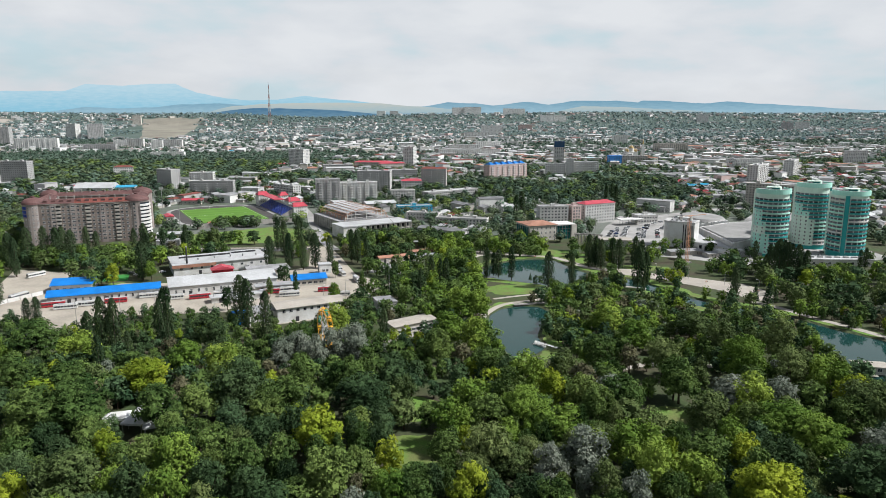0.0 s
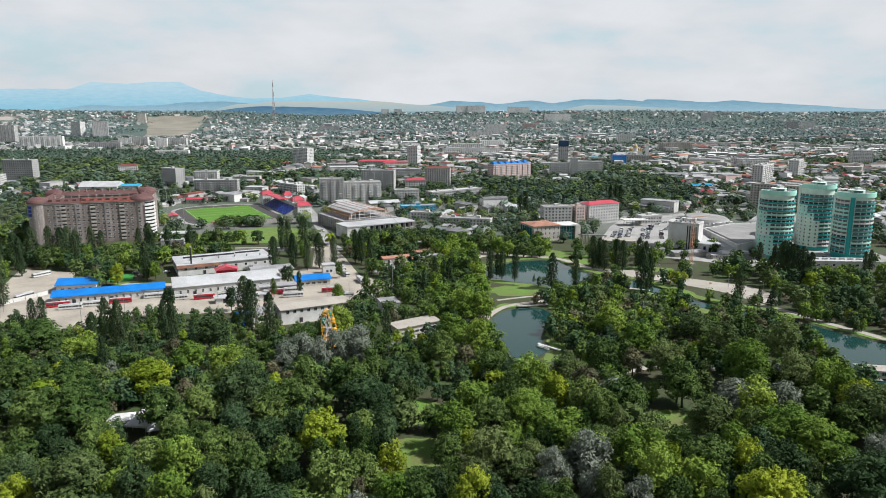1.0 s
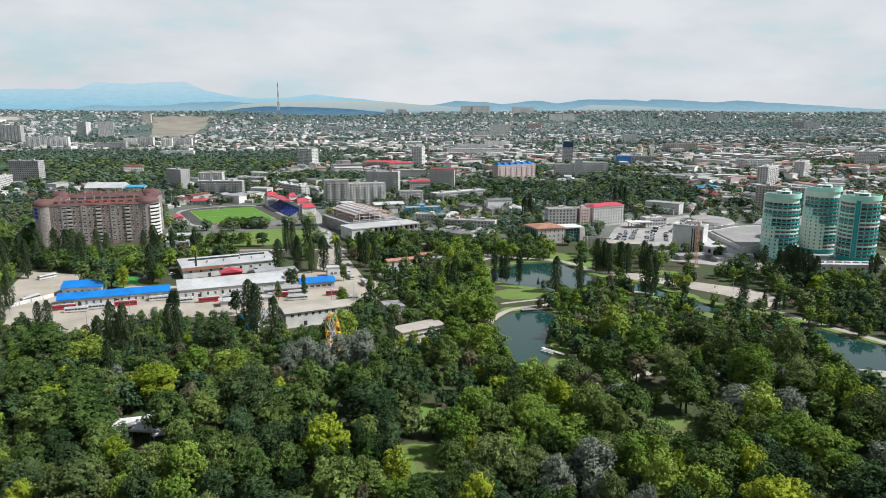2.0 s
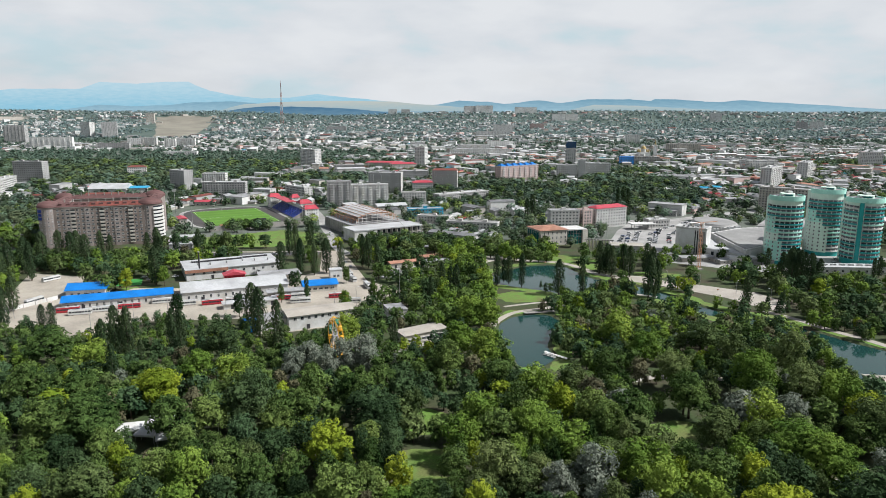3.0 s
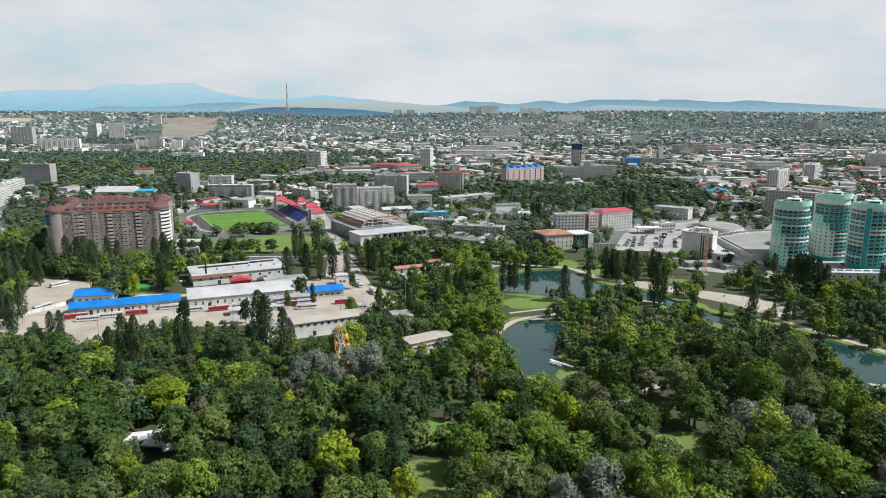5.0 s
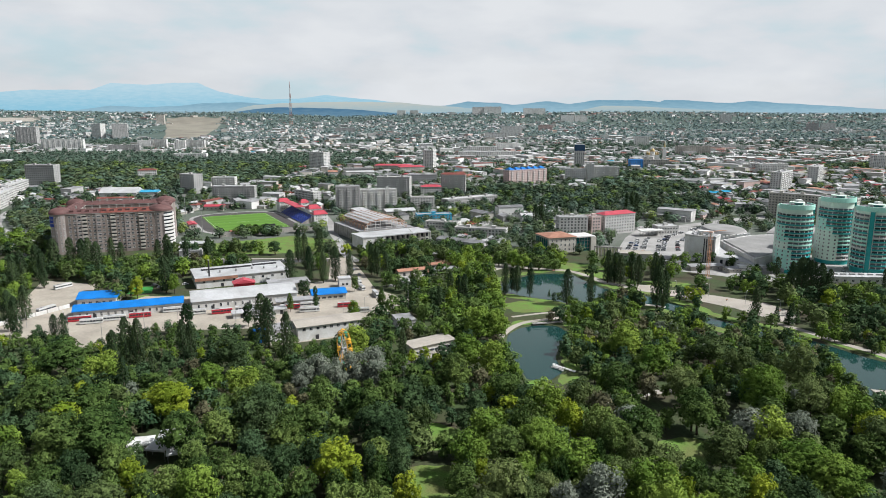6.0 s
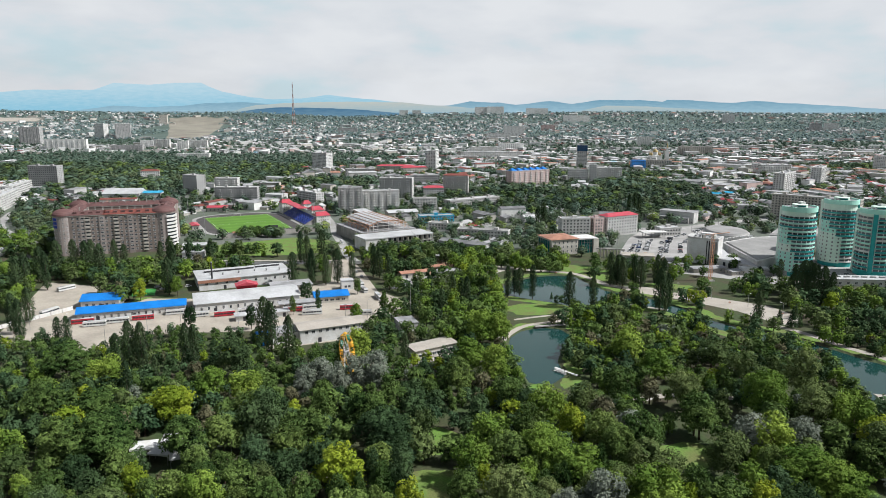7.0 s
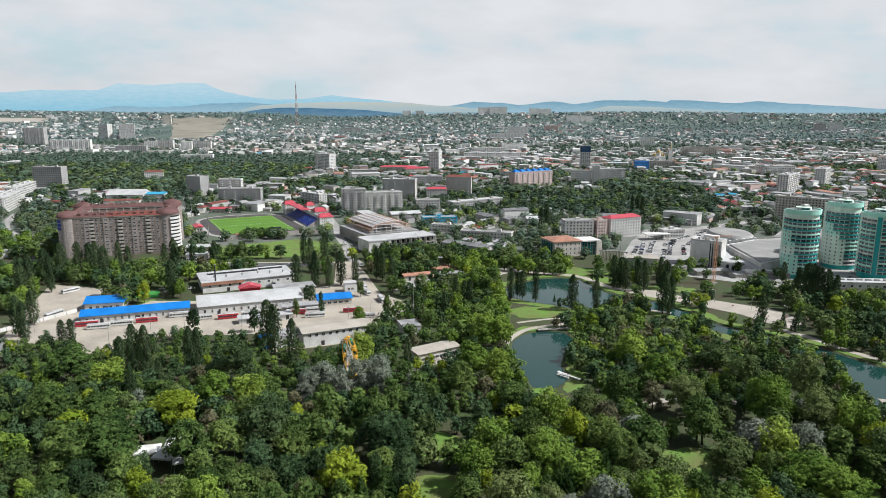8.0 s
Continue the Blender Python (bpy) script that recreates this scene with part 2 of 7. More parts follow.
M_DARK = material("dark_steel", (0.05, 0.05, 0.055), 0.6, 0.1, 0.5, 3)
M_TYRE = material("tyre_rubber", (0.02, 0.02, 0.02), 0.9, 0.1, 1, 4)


# ---- builders ----
class Geo:
    """A mesh in the making: verts, faces and the slot of each face."""

    def __init__(self):
        self.v, self.f, self.m = [], [], []

    def face(self, pts, slot=0):
        i = len(self.v)
        self.v += [tuple(p) for p in pts]
        self.f.append(tuple(range(i, i + len(pts))))
        self.m.append(slot)

    def prism(self, poly, z0, z1, slot=0, top=None, shrink=1.0, base=True):
        """An upright solid over a counter-clockwise outline."""
        n, i = len(poly), len(self.v)
        cx, cy = sum(p[0] for p in poly) / n, sum(p[1] for p in poly) / n
        self.v += [(x, y, z0) for x, y in poly]
        self.v += [(cx + (x - cx) * shrink, cy + (y - cy) * shrink, z1) for x, y in poly]
        for k in range(n):
            j = (k + 1) % n
            self.f.append((i + k, i + j, i + n + j, i + n + k))
            self.m.append(slot)
        self.f.append(tuple(range(i + n, i + 2 * n)))
        self.m.append(slot if top is None else top)
        if base:
            self.f.append(tuple(range(i + n - 1, i - 1, -1)))
            self.m.append(slot)
        return self

    def box(self, x0, x1, y0, y1, z0, z1, slot=0, top=None):
        return self.prism([(x0, y0), (x1, y0), (x1, y1), (x0, y1)], z0, z1, slot, top)

    def cyl(self, x, y, z0, z1, r, n=12, r2=None, slot=0, top=None):
        poly = [(x + r * math.cos(a), y + r * math.sin(a)) for a in (2 * math.pi * k / n for k in range(n))]
        return self.prism(poly, z0, z1, slot, top, 1.0 if r2 is None else max(r2 / r, 0.001))

    def tube(self, p, q, r, n=4, slot=0, r2=None):
        p, q = Vector(p), Vector(q)
        d = (q - p).normalized()
        a = d.orthogonal().normalized()
        b = d.cross(a)
        i = len(self.v)
        for c, rad in ((p, r), (q, r if r2 is None else r2)):
            for k in range(n):
                t = 2 * math.pi * k / n
                self.v.append(tuple(c + a * rad * math.cos(t) + b * rad * math.sin(t)))
        for k in range(n):
            j = (k + 1) % n
            self.f.append((i + k, i + j, i + n + j, i + n + k))
            self.m.append(slot)
        self.f.append(tuple(range(i + n, i + 2 * n)))
        self.f.append(tuple(range(i + n - 1, i - 1, -1)))
        self.m += [slot, slot]
        return self

    def gable(self, x0, x1, y0, y1, z0, z1, slot=0, over=0.4, hip=0.0, thick=0.18, seam=0.0):
        """A pitched roof with its ridge along x, of some thickness; hip draws the ridge's ends in."""
        x0, x1, y0, y1 = x0 - over, x1 + over, y0 - over, y1 + over
        ym = (y0 + y1) / 2
        lo = [(x0, y0, z0), (x1, y0, z0), (x1, y1, z0), (x0, y1, z0)]
        up = [(x, y, z + thick) for x, y, z in lo]
        r0, r1 = (x0 + hip, ym, z1 + thick), (x1 - hip, ym, z1 + thick)
        self.face([lo[3], lo[2], lo[1], lo[0]], slot)
        for a in range(4):
            b = (a + 1) % 4
            self.face([lo[a], lo[b], up[b], up[a]], slot)
        self.face([up[0], up[1], r1, r0], slot)
        self.face([up[2], up[3], r0, r1], slot)
        self.face([up[1], up[2], r1], slot)
        self.face([up[3], up[0], r0], slot)
        if seam:
            n = int((x1 - x0) / seam)
            for k in range(1, n):
                xx = x0 + k * (x1 - x0) / n
                for ye in (y0, y1):
                    self.tube((xx, ye, z0 + thick + 0.02), (xx, ym, z1 + thick + 0.02), 0.07, 3, slot)
        return self

    def mesh(self, name, mats):
        me = bpy.data.meshes.new(name)
        me.from_pydata(self.v, [], self.f)
        for m in mats if isinstance(mats, (list, tuple)) else [mats]:
            me.materials.append(m)
        me.polygons.foreach_set("material_index", self.m)
        me.update()
        return me


def thing(name, x, y, z=0.0, rot=0.0, label="", category="", group="", kind=""):
    ob = new(name)
    ob.empty_display_size = 0.5
    ob.matrix_basis = pose(x, y, z, 0, 0, rot)
    return tagged(ob, label, category, group, kind)


def part(name, g, mats, parent, label="", at=None, kind=""):
    me = g if isinstance(g, bpy.types.Mesh) else g.mesh(name, mats)
    ob = new(name, me)
    ob.parent = parent
    if at is not None:
        ob.matrix_basis = at
    return tagged(ob, label, kind=kind)


def single(name, g, mats, label, category, kind="", at=None, group=""):
    me = g if isinstance(g, bpy.types.Mesh) else g.mesh(name, mats)
    ob = new(name, me)
    if at is not None:
        ob.matrix_basis = at
    return tagged(ob, label, category, group, kind)


def array_mesh(name, quads, mats, slots=None):
    """A mesh out of an array of loose faces, n x corners x 3."""
    quads = np.ascontiguousarray(quads, dtype=np.float32)
    n, c = quads.shape[:2]
    me = bpy.data.meshes.new(name)
    me.vertices.add(c * n)
    me.vertices.foreach_set("co", quads.reshape(-1))
    me.loops.add(c * n)
    me.loops.foreach_set("vertex_index", np.arange(c * n, dtype=np.int32))
    me.polygons.add(n)
    me.polygons.foreach_set("loop_start", np.arange(0, c * n, c, dtype=np.int32))
    me.polygons.foreach_set("loop_total", np.full(n, c, dtype=np.int32))
    for m in mats if isinstance(mats, (list, tuple)) else [mats]:
        me.materials.append(m)
    if slots is not None:
        me.polygons.foreach_set("material_index", np.asarray(slots, dtype=np.int32))
    me.update(calc_edges=True)
    return me


def height(x, y):
    """The land: level under the park, climbing to the hills beyond the city, its rise fitted to the camera's view."""
    far = np.clip((np.asarray(y, float) - 2200) / 2300, 0, 0.83)
    roll = 7 * np.sin(np.asarray(x, float) / 310 + 1.0) * np.sin(np.asarray(y, float) / 400)
    brow = np.clip((np.asarray(y, float) - 3560) / 480, 0, 1)
    return 100 * far ** 1.6 + np.clip(far * 3, 0, 1) * roll + 34 * brow * brow * (3 - 2 * brow) * (1 - 0.85 * np.exp(-((np.asarray(x, float) + 640) / 420) ** 2))


def land(x, y):
    """height() for one point."""
    if y <= 2200:
        return 0.0
    return float(height(x, y))


def near_water(x, y, poly, margin):
    """Whether a point lies in an outline or within margin of its edge."""
    if not hasattr(near_water, "boxes"):
        near_water.boxes = {}
    key = id(poly)
    if key not in near_water.boxes:
        near_water.boxes[key] = (min(p[0] for p in poly), max(p[0] for p in poly), min(p[1] for p in poly), max(p[1] for p in poly))
    x0, x1, y0, y1 = near_water.boxes[key]
    if x < x0 - margin or x > x1 + margin or y < y0 - margin or y > y1 + margin:
        return False
    inside = False
    m2 = margin * margin
    for i in range(len(poly)):
        (xa, ya), (xb, yb) = poly[i - 1], poly[i]
        if (yb > y) != (ya > y) and x < (xa - xb) * (y - yb) / (ya - yb) + xb:
            inside = not inside
        dx, dy = xb - xa, yb - ya
        t = min(1.0, max(0.0, ((x - xa) * dx + (y - ya) * dy) / (dx * dx + dy * dy)))
        if (x - xa - t * dx) ** 2 + (y - ya - t * dy) ** 2 < m2:
            return True
    return inside


def in_poly(x, y, poly):
    inside = np.zeros(np.shape(x), bool)
    j = len(poly) - 1
    for i in range(len(poly)):
        (xi, yi), (xj, yj) = poly[i], poly[j]
        cross = ((yi > y) != (yj > y)) & (x < (xj - xi) * (y - yi) / (yj - yi + 1e-9) + xi)
        inside ^= cross
        j = i
    return inside


def edge_distance(x, y, poly):
    best = np.full(np.shape(x), 1e9)
    for i in range(len(poly)):
        (xa, ya), (xb, yb) = poly[i - 1], poly[i]
        dx, dy = xb - xa, yb - ya
        t = np.clip(((x - xa) * dx + (y - ya) * dy) / (dx * dx + dy * dy), 0, 1)
        best = np.minimum(best, np.hypot(x - xa - t * dx, y - ya - t * dy))
    return best


def ribbon(pts, width, z, wobble=0.0):
    """A strip of ground along a line, as a thin slab."""
    rng = random.Random(len(pts) * 7 + int(width * 10))
    ps = [Vector((*p, 0)) for p in pts]
    fine = []
    for i in range(len(ps) - 1):
        a, b = ps[max(i - 1, 0)], ps[i]
        c, d = ps[i + 1], ps[min(i + 2, len(ps) - 1)]
        for k in range(6):
            t = k / 6
            fine.append(0.5 * (2 * b + (c - a) * t + (2 * a - 5 * b + 4 * c - d) * t * t + (3 * b - a - 3 * c + d) * t ** 3))
    fine.append(ps[-1])
    g = Geo()
    rows = []
    for i, p in enumerate(fine):
        d = (fine[min(i + 1, len(fine) - 1)] - fine[max(i - 1, 0)]).normalized()
        s = Vector((-d.y, d.x, 0)) * (width / 2 * (1 + wobble * rng.uniform(-1, 1)))
        rows.append((p + s, p - s))
    for (a, b), (c, d) in zip(rows, rows[1:]):
        g.face([(b.x, b.y, z), (d.x, d.y, z), (c.x, c.y, z), (a.x, a.y, z)])
        g.face([(b.x, b.y, z - 0.1), (d.x, d.y, z - 0.1), (d.x, d.y, z), (b.x, b.y, z)])
        g.face([(c.x, c.y, z - 0.1), (a.x, a.y, z - 0.1), (a.x, a.y, z), (c.x, c.y, z)])
    return g


def slab_of(poly, z, depth=0.1):
    area = sum(poly[i - 1][0] * poly[i][1] - poly[i][0] * poly[i - 1][1] for i in range(len(poly)))
    return Geo().prism(poly if area > 0 else poly[::-1], z - depth, z)


# ---- ground and water ----
POND = [(36, 460), (44, 474), (64, 491), (80, 495), (92, 492), (99, 470), (106, 452), (118, 440), (136, 428), (141, 408), (122, 416),
        (106, 425), (95, 410), (82, 404), (72, 418), (56, 427), (38, 438)]
LAKE = [(33, 353), (40, 364), (51, 370), (62, 368), (68, 352), (58, 335), (53, 316), (54, 299), (46, 288), (36, 290), (33, 313), (30, 335)]
RIVER = [(134, 425), (146, 408), (152, 388), (166, 368), (184, 358), (194, 342), (206, 320), (222, 300), (226, 272), (206, 255), (182, 252),
         (175, 266), (177, 292), (187, 316), (179, 336), (166, 350), (151, 369), (140, 394), (122, 414)]
xs = np.concatenate([np.arange(-5200, -700, 150), np.arange(-700, 10, 30), np.arange(10, 246, 2.5), np.arange(246, 700, 25), np.arange(700, 5201, 150)])
ys = np.concatenate([np.arange(-2500, 240, 60), np.arange(245, 505, 2.5), np.arange(510, 2000, 40), np.arange(2000, 4890, 80)])
gx, gy = np.meshgrid(xs, ys)
gz = height(gx, gy)
for pool in (POND, LAKE, RIVER):
    d = edge_distance(gx, gy, pool)
    d = np.where(in_poly(gx, gy, pool), d, -d)
    gz = np.where(gy < 1000, np.minimum(gz, np.clip(-(d + 1.0) * 0.55, -2.2, 0)), gz)
nx, ny = len(xs), len(ys)
me = bpy.data.meshes.new("ground")
me.from_pydata(np.stack([gx, gy, gz], -1).reshape(-1, 3).tolist(), [],
               [(j * nx + i, j * nx + i + 1, (j + 1) * nx + i + 1, (j + 1) * nx + i) for j in range(ny - 1) for i in range(nx - 1)])
M_GROUND = material("park_ground", (0.050, 0.078, 0.026), 0.95, 0.25, 0.06, 0.6, second=(0.066, 0.058, 0.034))
me.materials.append(M_GROUND)
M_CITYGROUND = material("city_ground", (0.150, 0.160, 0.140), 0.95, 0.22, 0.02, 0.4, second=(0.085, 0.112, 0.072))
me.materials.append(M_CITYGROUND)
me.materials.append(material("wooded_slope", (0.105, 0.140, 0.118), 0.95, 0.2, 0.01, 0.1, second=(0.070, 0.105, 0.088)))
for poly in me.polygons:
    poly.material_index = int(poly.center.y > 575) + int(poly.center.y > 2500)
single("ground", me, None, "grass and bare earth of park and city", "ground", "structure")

water_mat = bpy.data.materials.new("pond_water")
water_mat.use_nodes = True
wb = water_mat.node_tree.nodes["Principled BSDF"]
wb.inputs["Base Color"].default_value = (0.012, 0.043, 0.039, 1)
wb.inputs["Roughness"].default_value = 0.06
wb.inputs["IOR"].default_value = 1.33
wnz = water_mat.node_tree.nodes.new("ShaderNodeTexNoise")
wnz.inputs["Scale"].default_value = 60.0
wbp = water_mat.node_tree.nodes.new("ShaderNodeBump")
wbp.inputs["Strength"].default_value = 0.025
wbp.inputs["Distance"].default_value = 0.1
water_mat.node_tree.links.new(wnz.outputs["Fac"], wbp.inputs["Height"])
water_mat.node_tree.links.new(wbp.outputs["Normal"], wb.inputs["Normal"])
single("water", Geo().box(12, 245, 248, 502, -0.75, -0.65), water_mat, "still green-blue water of the park ponds", "pond", "structure")


# ---- backdrop of hills ----
def ridge(name, pts, y, foot, mat, label):
    """A chain of hills on the horizon, as a thin sheet; its crest pts (x and z) fit the camera's view."""
    g = Geo()
    rng = random.Random(len(pts))
    crest = []
    for (xa, za), (xb, zb) in zip(pts, pts[1:]):
        n = max(2, int((xb - xa) / 40))
        for k in range(n):
            t = k / n
            s = t * t * (3 - 2 * t) * 0.5 + t * 0.5
            crest.append((xa + (xb - xa) * t, za + (zb - za) * s + rng.uniform(-1.5, 1.5)))
    crest.append(pts[-1])
    for (xa, za), (xb, zb) in zip(crest, crest[1:]):
        g.face([(xa, y, foot), (xb, y, foot), (xb, y, zb), (xa, y, za)])
        g.face([(xb, y + 8, foot), (xa, y + 8, foot), (xa, y + 8, za), (xb, y + 8, zb)])
        g.face([(xa, y, za), (xb, y, zb), (xb, y + 8, zb), (xa, y + 8, za)])
    return single(name, g, mat, label, "hills", "structure")


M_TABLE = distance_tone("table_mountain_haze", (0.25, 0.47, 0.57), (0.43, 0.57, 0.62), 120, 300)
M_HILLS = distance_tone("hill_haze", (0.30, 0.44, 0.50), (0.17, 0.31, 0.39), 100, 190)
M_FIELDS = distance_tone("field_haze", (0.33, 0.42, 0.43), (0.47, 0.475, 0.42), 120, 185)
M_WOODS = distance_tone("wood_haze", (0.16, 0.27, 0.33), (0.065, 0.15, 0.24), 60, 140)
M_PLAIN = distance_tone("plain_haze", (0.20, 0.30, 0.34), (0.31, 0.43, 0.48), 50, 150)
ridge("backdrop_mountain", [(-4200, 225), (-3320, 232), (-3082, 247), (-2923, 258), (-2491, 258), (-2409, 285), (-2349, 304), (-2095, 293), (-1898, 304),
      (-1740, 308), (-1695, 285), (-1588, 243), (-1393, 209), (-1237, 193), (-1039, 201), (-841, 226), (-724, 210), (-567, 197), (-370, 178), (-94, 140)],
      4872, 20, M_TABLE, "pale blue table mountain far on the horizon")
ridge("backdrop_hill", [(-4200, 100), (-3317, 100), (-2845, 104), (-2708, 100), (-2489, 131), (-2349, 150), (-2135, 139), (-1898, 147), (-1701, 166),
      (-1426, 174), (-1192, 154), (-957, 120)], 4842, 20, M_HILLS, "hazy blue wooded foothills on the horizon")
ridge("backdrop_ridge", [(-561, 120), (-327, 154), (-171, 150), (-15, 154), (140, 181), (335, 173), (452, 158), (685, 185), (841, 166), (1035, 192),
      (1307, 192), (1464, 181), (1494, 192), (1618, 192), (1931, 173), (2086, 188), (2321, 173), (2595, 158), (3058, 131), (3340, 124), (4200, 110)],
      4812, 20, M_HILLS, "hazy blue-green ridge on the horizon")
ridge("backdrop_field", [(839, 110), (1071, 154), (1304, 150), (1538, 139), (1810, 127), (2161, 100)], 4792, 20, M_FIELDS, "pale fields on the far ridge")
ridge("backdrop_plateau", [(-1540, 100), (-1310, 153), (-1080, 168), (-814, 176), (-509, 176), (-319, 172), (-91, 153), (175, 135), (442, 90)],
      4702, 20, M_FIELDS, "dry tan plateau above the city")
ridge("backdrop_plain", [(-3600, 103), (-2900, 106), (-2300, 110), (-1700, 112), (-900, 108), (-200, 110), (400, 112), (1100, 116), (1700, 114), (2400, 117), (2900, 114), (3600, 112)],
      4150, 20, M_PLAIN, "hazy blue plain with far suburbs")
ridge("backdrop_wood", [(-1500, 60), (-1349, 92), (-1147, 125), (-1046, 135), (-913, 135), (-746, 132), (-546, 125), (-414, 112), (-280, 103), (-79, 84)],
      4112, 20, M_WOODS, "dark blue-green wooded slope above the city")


# ---- trees ----
def sprays(rng, centres, normals, size, lift=0.22, stray=0.34):
    """Loose folded sprays of leaves, one quad each, at the given places."""
    n = len(centres)
    nrm = normals + rng.normal(0, stray, (n, 3))
    nrm /= np.linalg.norm(nrm, axis=1, keepdims=True)
    t = np.cross(nrm, rng.normal(0, 1, (n, 3)))
    t /= np.linalg.norm(t, axis=1, keepdims=True) + 1e-9
    b = np.cross(nrm, t)
    s = size * rng.uniform(0.55, 1.35, (n, 1))
    q = np.empty((n, 4, 3))
    for k, (u, w) in enumerate(((-0.85, -0.6), (0.85, -0.65), (0.05, 0.95), (-0.9, 0.75))):
        j = rng.uniform(0.6, 1.2, (n, 1))
        q[:, k] = centres + (t * u + b * w) * s * 0.5 * j + nrm * s * lift * (1 if k % 2 else -1) * 0.5
    return q


def broad_crown(seed, count, size, lobes=15, tall=1.0, spread=0.66, ragged=0.0, clump=0.85, low=6.6, droop=0.0, round_=0.0, stray=0.46):
    """A crown of radius 5 that reaches from about 1.5 to 12 metres: limbs carry lobes, lobes carry clumps of leaf sprays."""
    rng = np.random.default_rng(seed)
    centres, radii = [], []
    for k in range(lobes):
        a = 2.4 * k + rng.uniform(-0.6, 0.6)
        u = -0.85 + 1.85 * (k + 0.5) / lobes + rng.uniform(-0.14, 0.14)
        rad = math.sqrt(max(0.05, 1 - min(u * u, 1) * 0.92)) * spread * 5 * rng.uniform(0.62 - 0.2 * ragged, 1.08 + 0.25 * ragged)
        centres.append((rad * math.cos(a), rad * math.sin(a), low + u * 3.7 * tall - droop * rad))
        radii.append(5 * rng.uniform(0.26, 0.48 - 0.08 * ragged))
    centres, radii = np.array(centres), np.array(radii)
    # clumps sit on the outside of the lobes and keep their distance
    n = 2400
    which = rng.choice(lobes, n, p=radii ** 2 / (radii ** 2).sum())
    d = rng.normal(0, 1, (n, 3))
    d /= np.linalg.norm(d, axis=1, keepdims=True)
    d[:, 2] = np.where(d[:, 2] < -0.45, -d[:, 2], d[:, 2])
    p = centres[which] + d * (1, 1, 0.85) * (radii[which] * rng.uniform(0.86, 1.10, n))[:, None]
    deep = np.linalg.norm(p[:, None] - centres[None], axis=2) / radii[None]
    deep[np.arange(n), which] = 9
    p, d = p[deep.min(1) > 0.80], d[deep.min(1) > 0.80]
    spots, ways = [p[0]], [d[0]]
    for q, w in zip(p[1:], d[1:]):
        if np.min(np.sum((np.array(spots) - q) ** 2, axis=1)) > (1.22 * clump) ** 2:
            spots.append(q)
            ways.append(w)
    spots, ways = np.array(spots), np.array(ways)
    girth = clump * rng.uniform(0.55, 0.95, len(spots))
    inner = int(count * (0.10 if size < 1 else 0.22))
    outer = count - inner
    k = rng.choice(len(spots), outer, p=girth ** 2 / (girth ** 2).sum())
    e = rng.normal(0, 1, (outer, 3)) + ways[k] * 0.75 + (0, 0, 0.25)
    e /= np.linalg.norm(e, axis=1, keepdims=True)
    q = spots[k] + e * (1.12, 1.12, 0.80) * (girth[k] * rng.uniform(0.72, 1.12, outer))[:, None]
    swell = q - (0, 0, low - 1.0)
    swell /= np.linalg.norm(swell, axis=1, keepdims=True)
    leaves = sprays(rng, q, (e * 0.8 + ways[k] * 0.35) * (1 - round_) + swell * round_ + (0, 0, 0.30), size, 0.22 if size < 1 else 0.08, stray)
    # larger sprays close the lobes beneath the clumps
    k = rng.choice(len(p), inner)
    out = p[k] - (0, 0, low - 1.0)
    out /= np.linalg.norm(out, axis=1, keepdims=True)
    wide = 1.7 if size < 1 else (2.6 if size < 2 else 3.4)
    core = sprays(rng, p[k] - d[k] * ((0.40 if size < 1 else 0.22) * radii.mean()), d[k] * (1 - round_) + out * round_ + (0, 0, 0.2), wide, 0.12, 0.12)
    return np.concatenate([leaves, core])


def poplar_crown(seed, count, size):
    """A slender upright crown, 20 high and 2 in radius."""
    rng = np.random.default_rng(seed)
    z = rng.uniform(0.06, 1.0, count) ** 0.9
    prof = np.interp(z, [0, 0.1, 0.35, 0.7, 0.9, 1.0], [0.45, 0.85, 1.0, 0.95, 0.66, 0.22])
    a = rng.uniform(0, 2 * math.pi, count)
    strands = 1 + 0.28 * np.sin(a * 5 + z * 9 + seed) + 0.14 * np.sin(z * 60 + a * 2)
    r = 2.0 * prof * strands * rng.uniform(0.70, 1.06, count)
    p = np.stack([r * np.cos(a), r * np.sin(a), 20 * z], 1)
    d = np.stack([np.cos(a), np.sin(a), np.full(count, 0.25)], 1)
    q = sprays(rng, p, d, size)
    mid = q.mean(1, keepdims=True)
    return mid + (q - mid) * np.array([0.8, 0.8, 1.6])


def conifer_crown(seed, count, size):
    """A tiered cone, 12 high and 3.2 in radius."""
    rng = np.random.default_rng(seed)
    z = 1 - np.sqrt(rng.uniform(0, 1, count)) * 0.93
    tier = 1 - 0.35 * ((z * 9) % 1)
    a = rng.uniform(0, 2 * math.pi, count)
    r = 3.2 * (1 - z) * tier * rng.uniform(0.7, 1.08, count) + 0.1
    p = np.stack([r * np.cos(a), r * np.sin(a), 12 * z], 1)
    return sprays(rng, p, np.stack([np.cos(a) * 0.6, np.sin(a) * 0.6, np.full(count, 0.7)], 1), size)


def trunk_geo(seed, h, r, limbs):
    rng = random.Random(seed)
    g = Geo().tube((0, 0, -0.2), (rng.uniform(-0.2, 0.2), rng.uniform(-0.2, 0.2), h), r, 7, 0, r * 0.6)
    for k in range(limbs):
        a = 2 * math.pi * k / max(limbs, 1) + rng.uniform(-0.4, 0.4)
        top = Vector((math.cos(a) * 2.6, math.sin(a) * 2.6, h + rng.uniform(1.5, 4.0)))
        mid = Vector((math.cos(a) * 0.9, math.sin(a) * 0.9, h + 0.9))
        g.tube((0, 0, h - 0.3), mid, r * 0.5, 5, 0, r * 0.36).tube(mid, top, r * 0.36, 5, 0, r * 0.12)
    return g


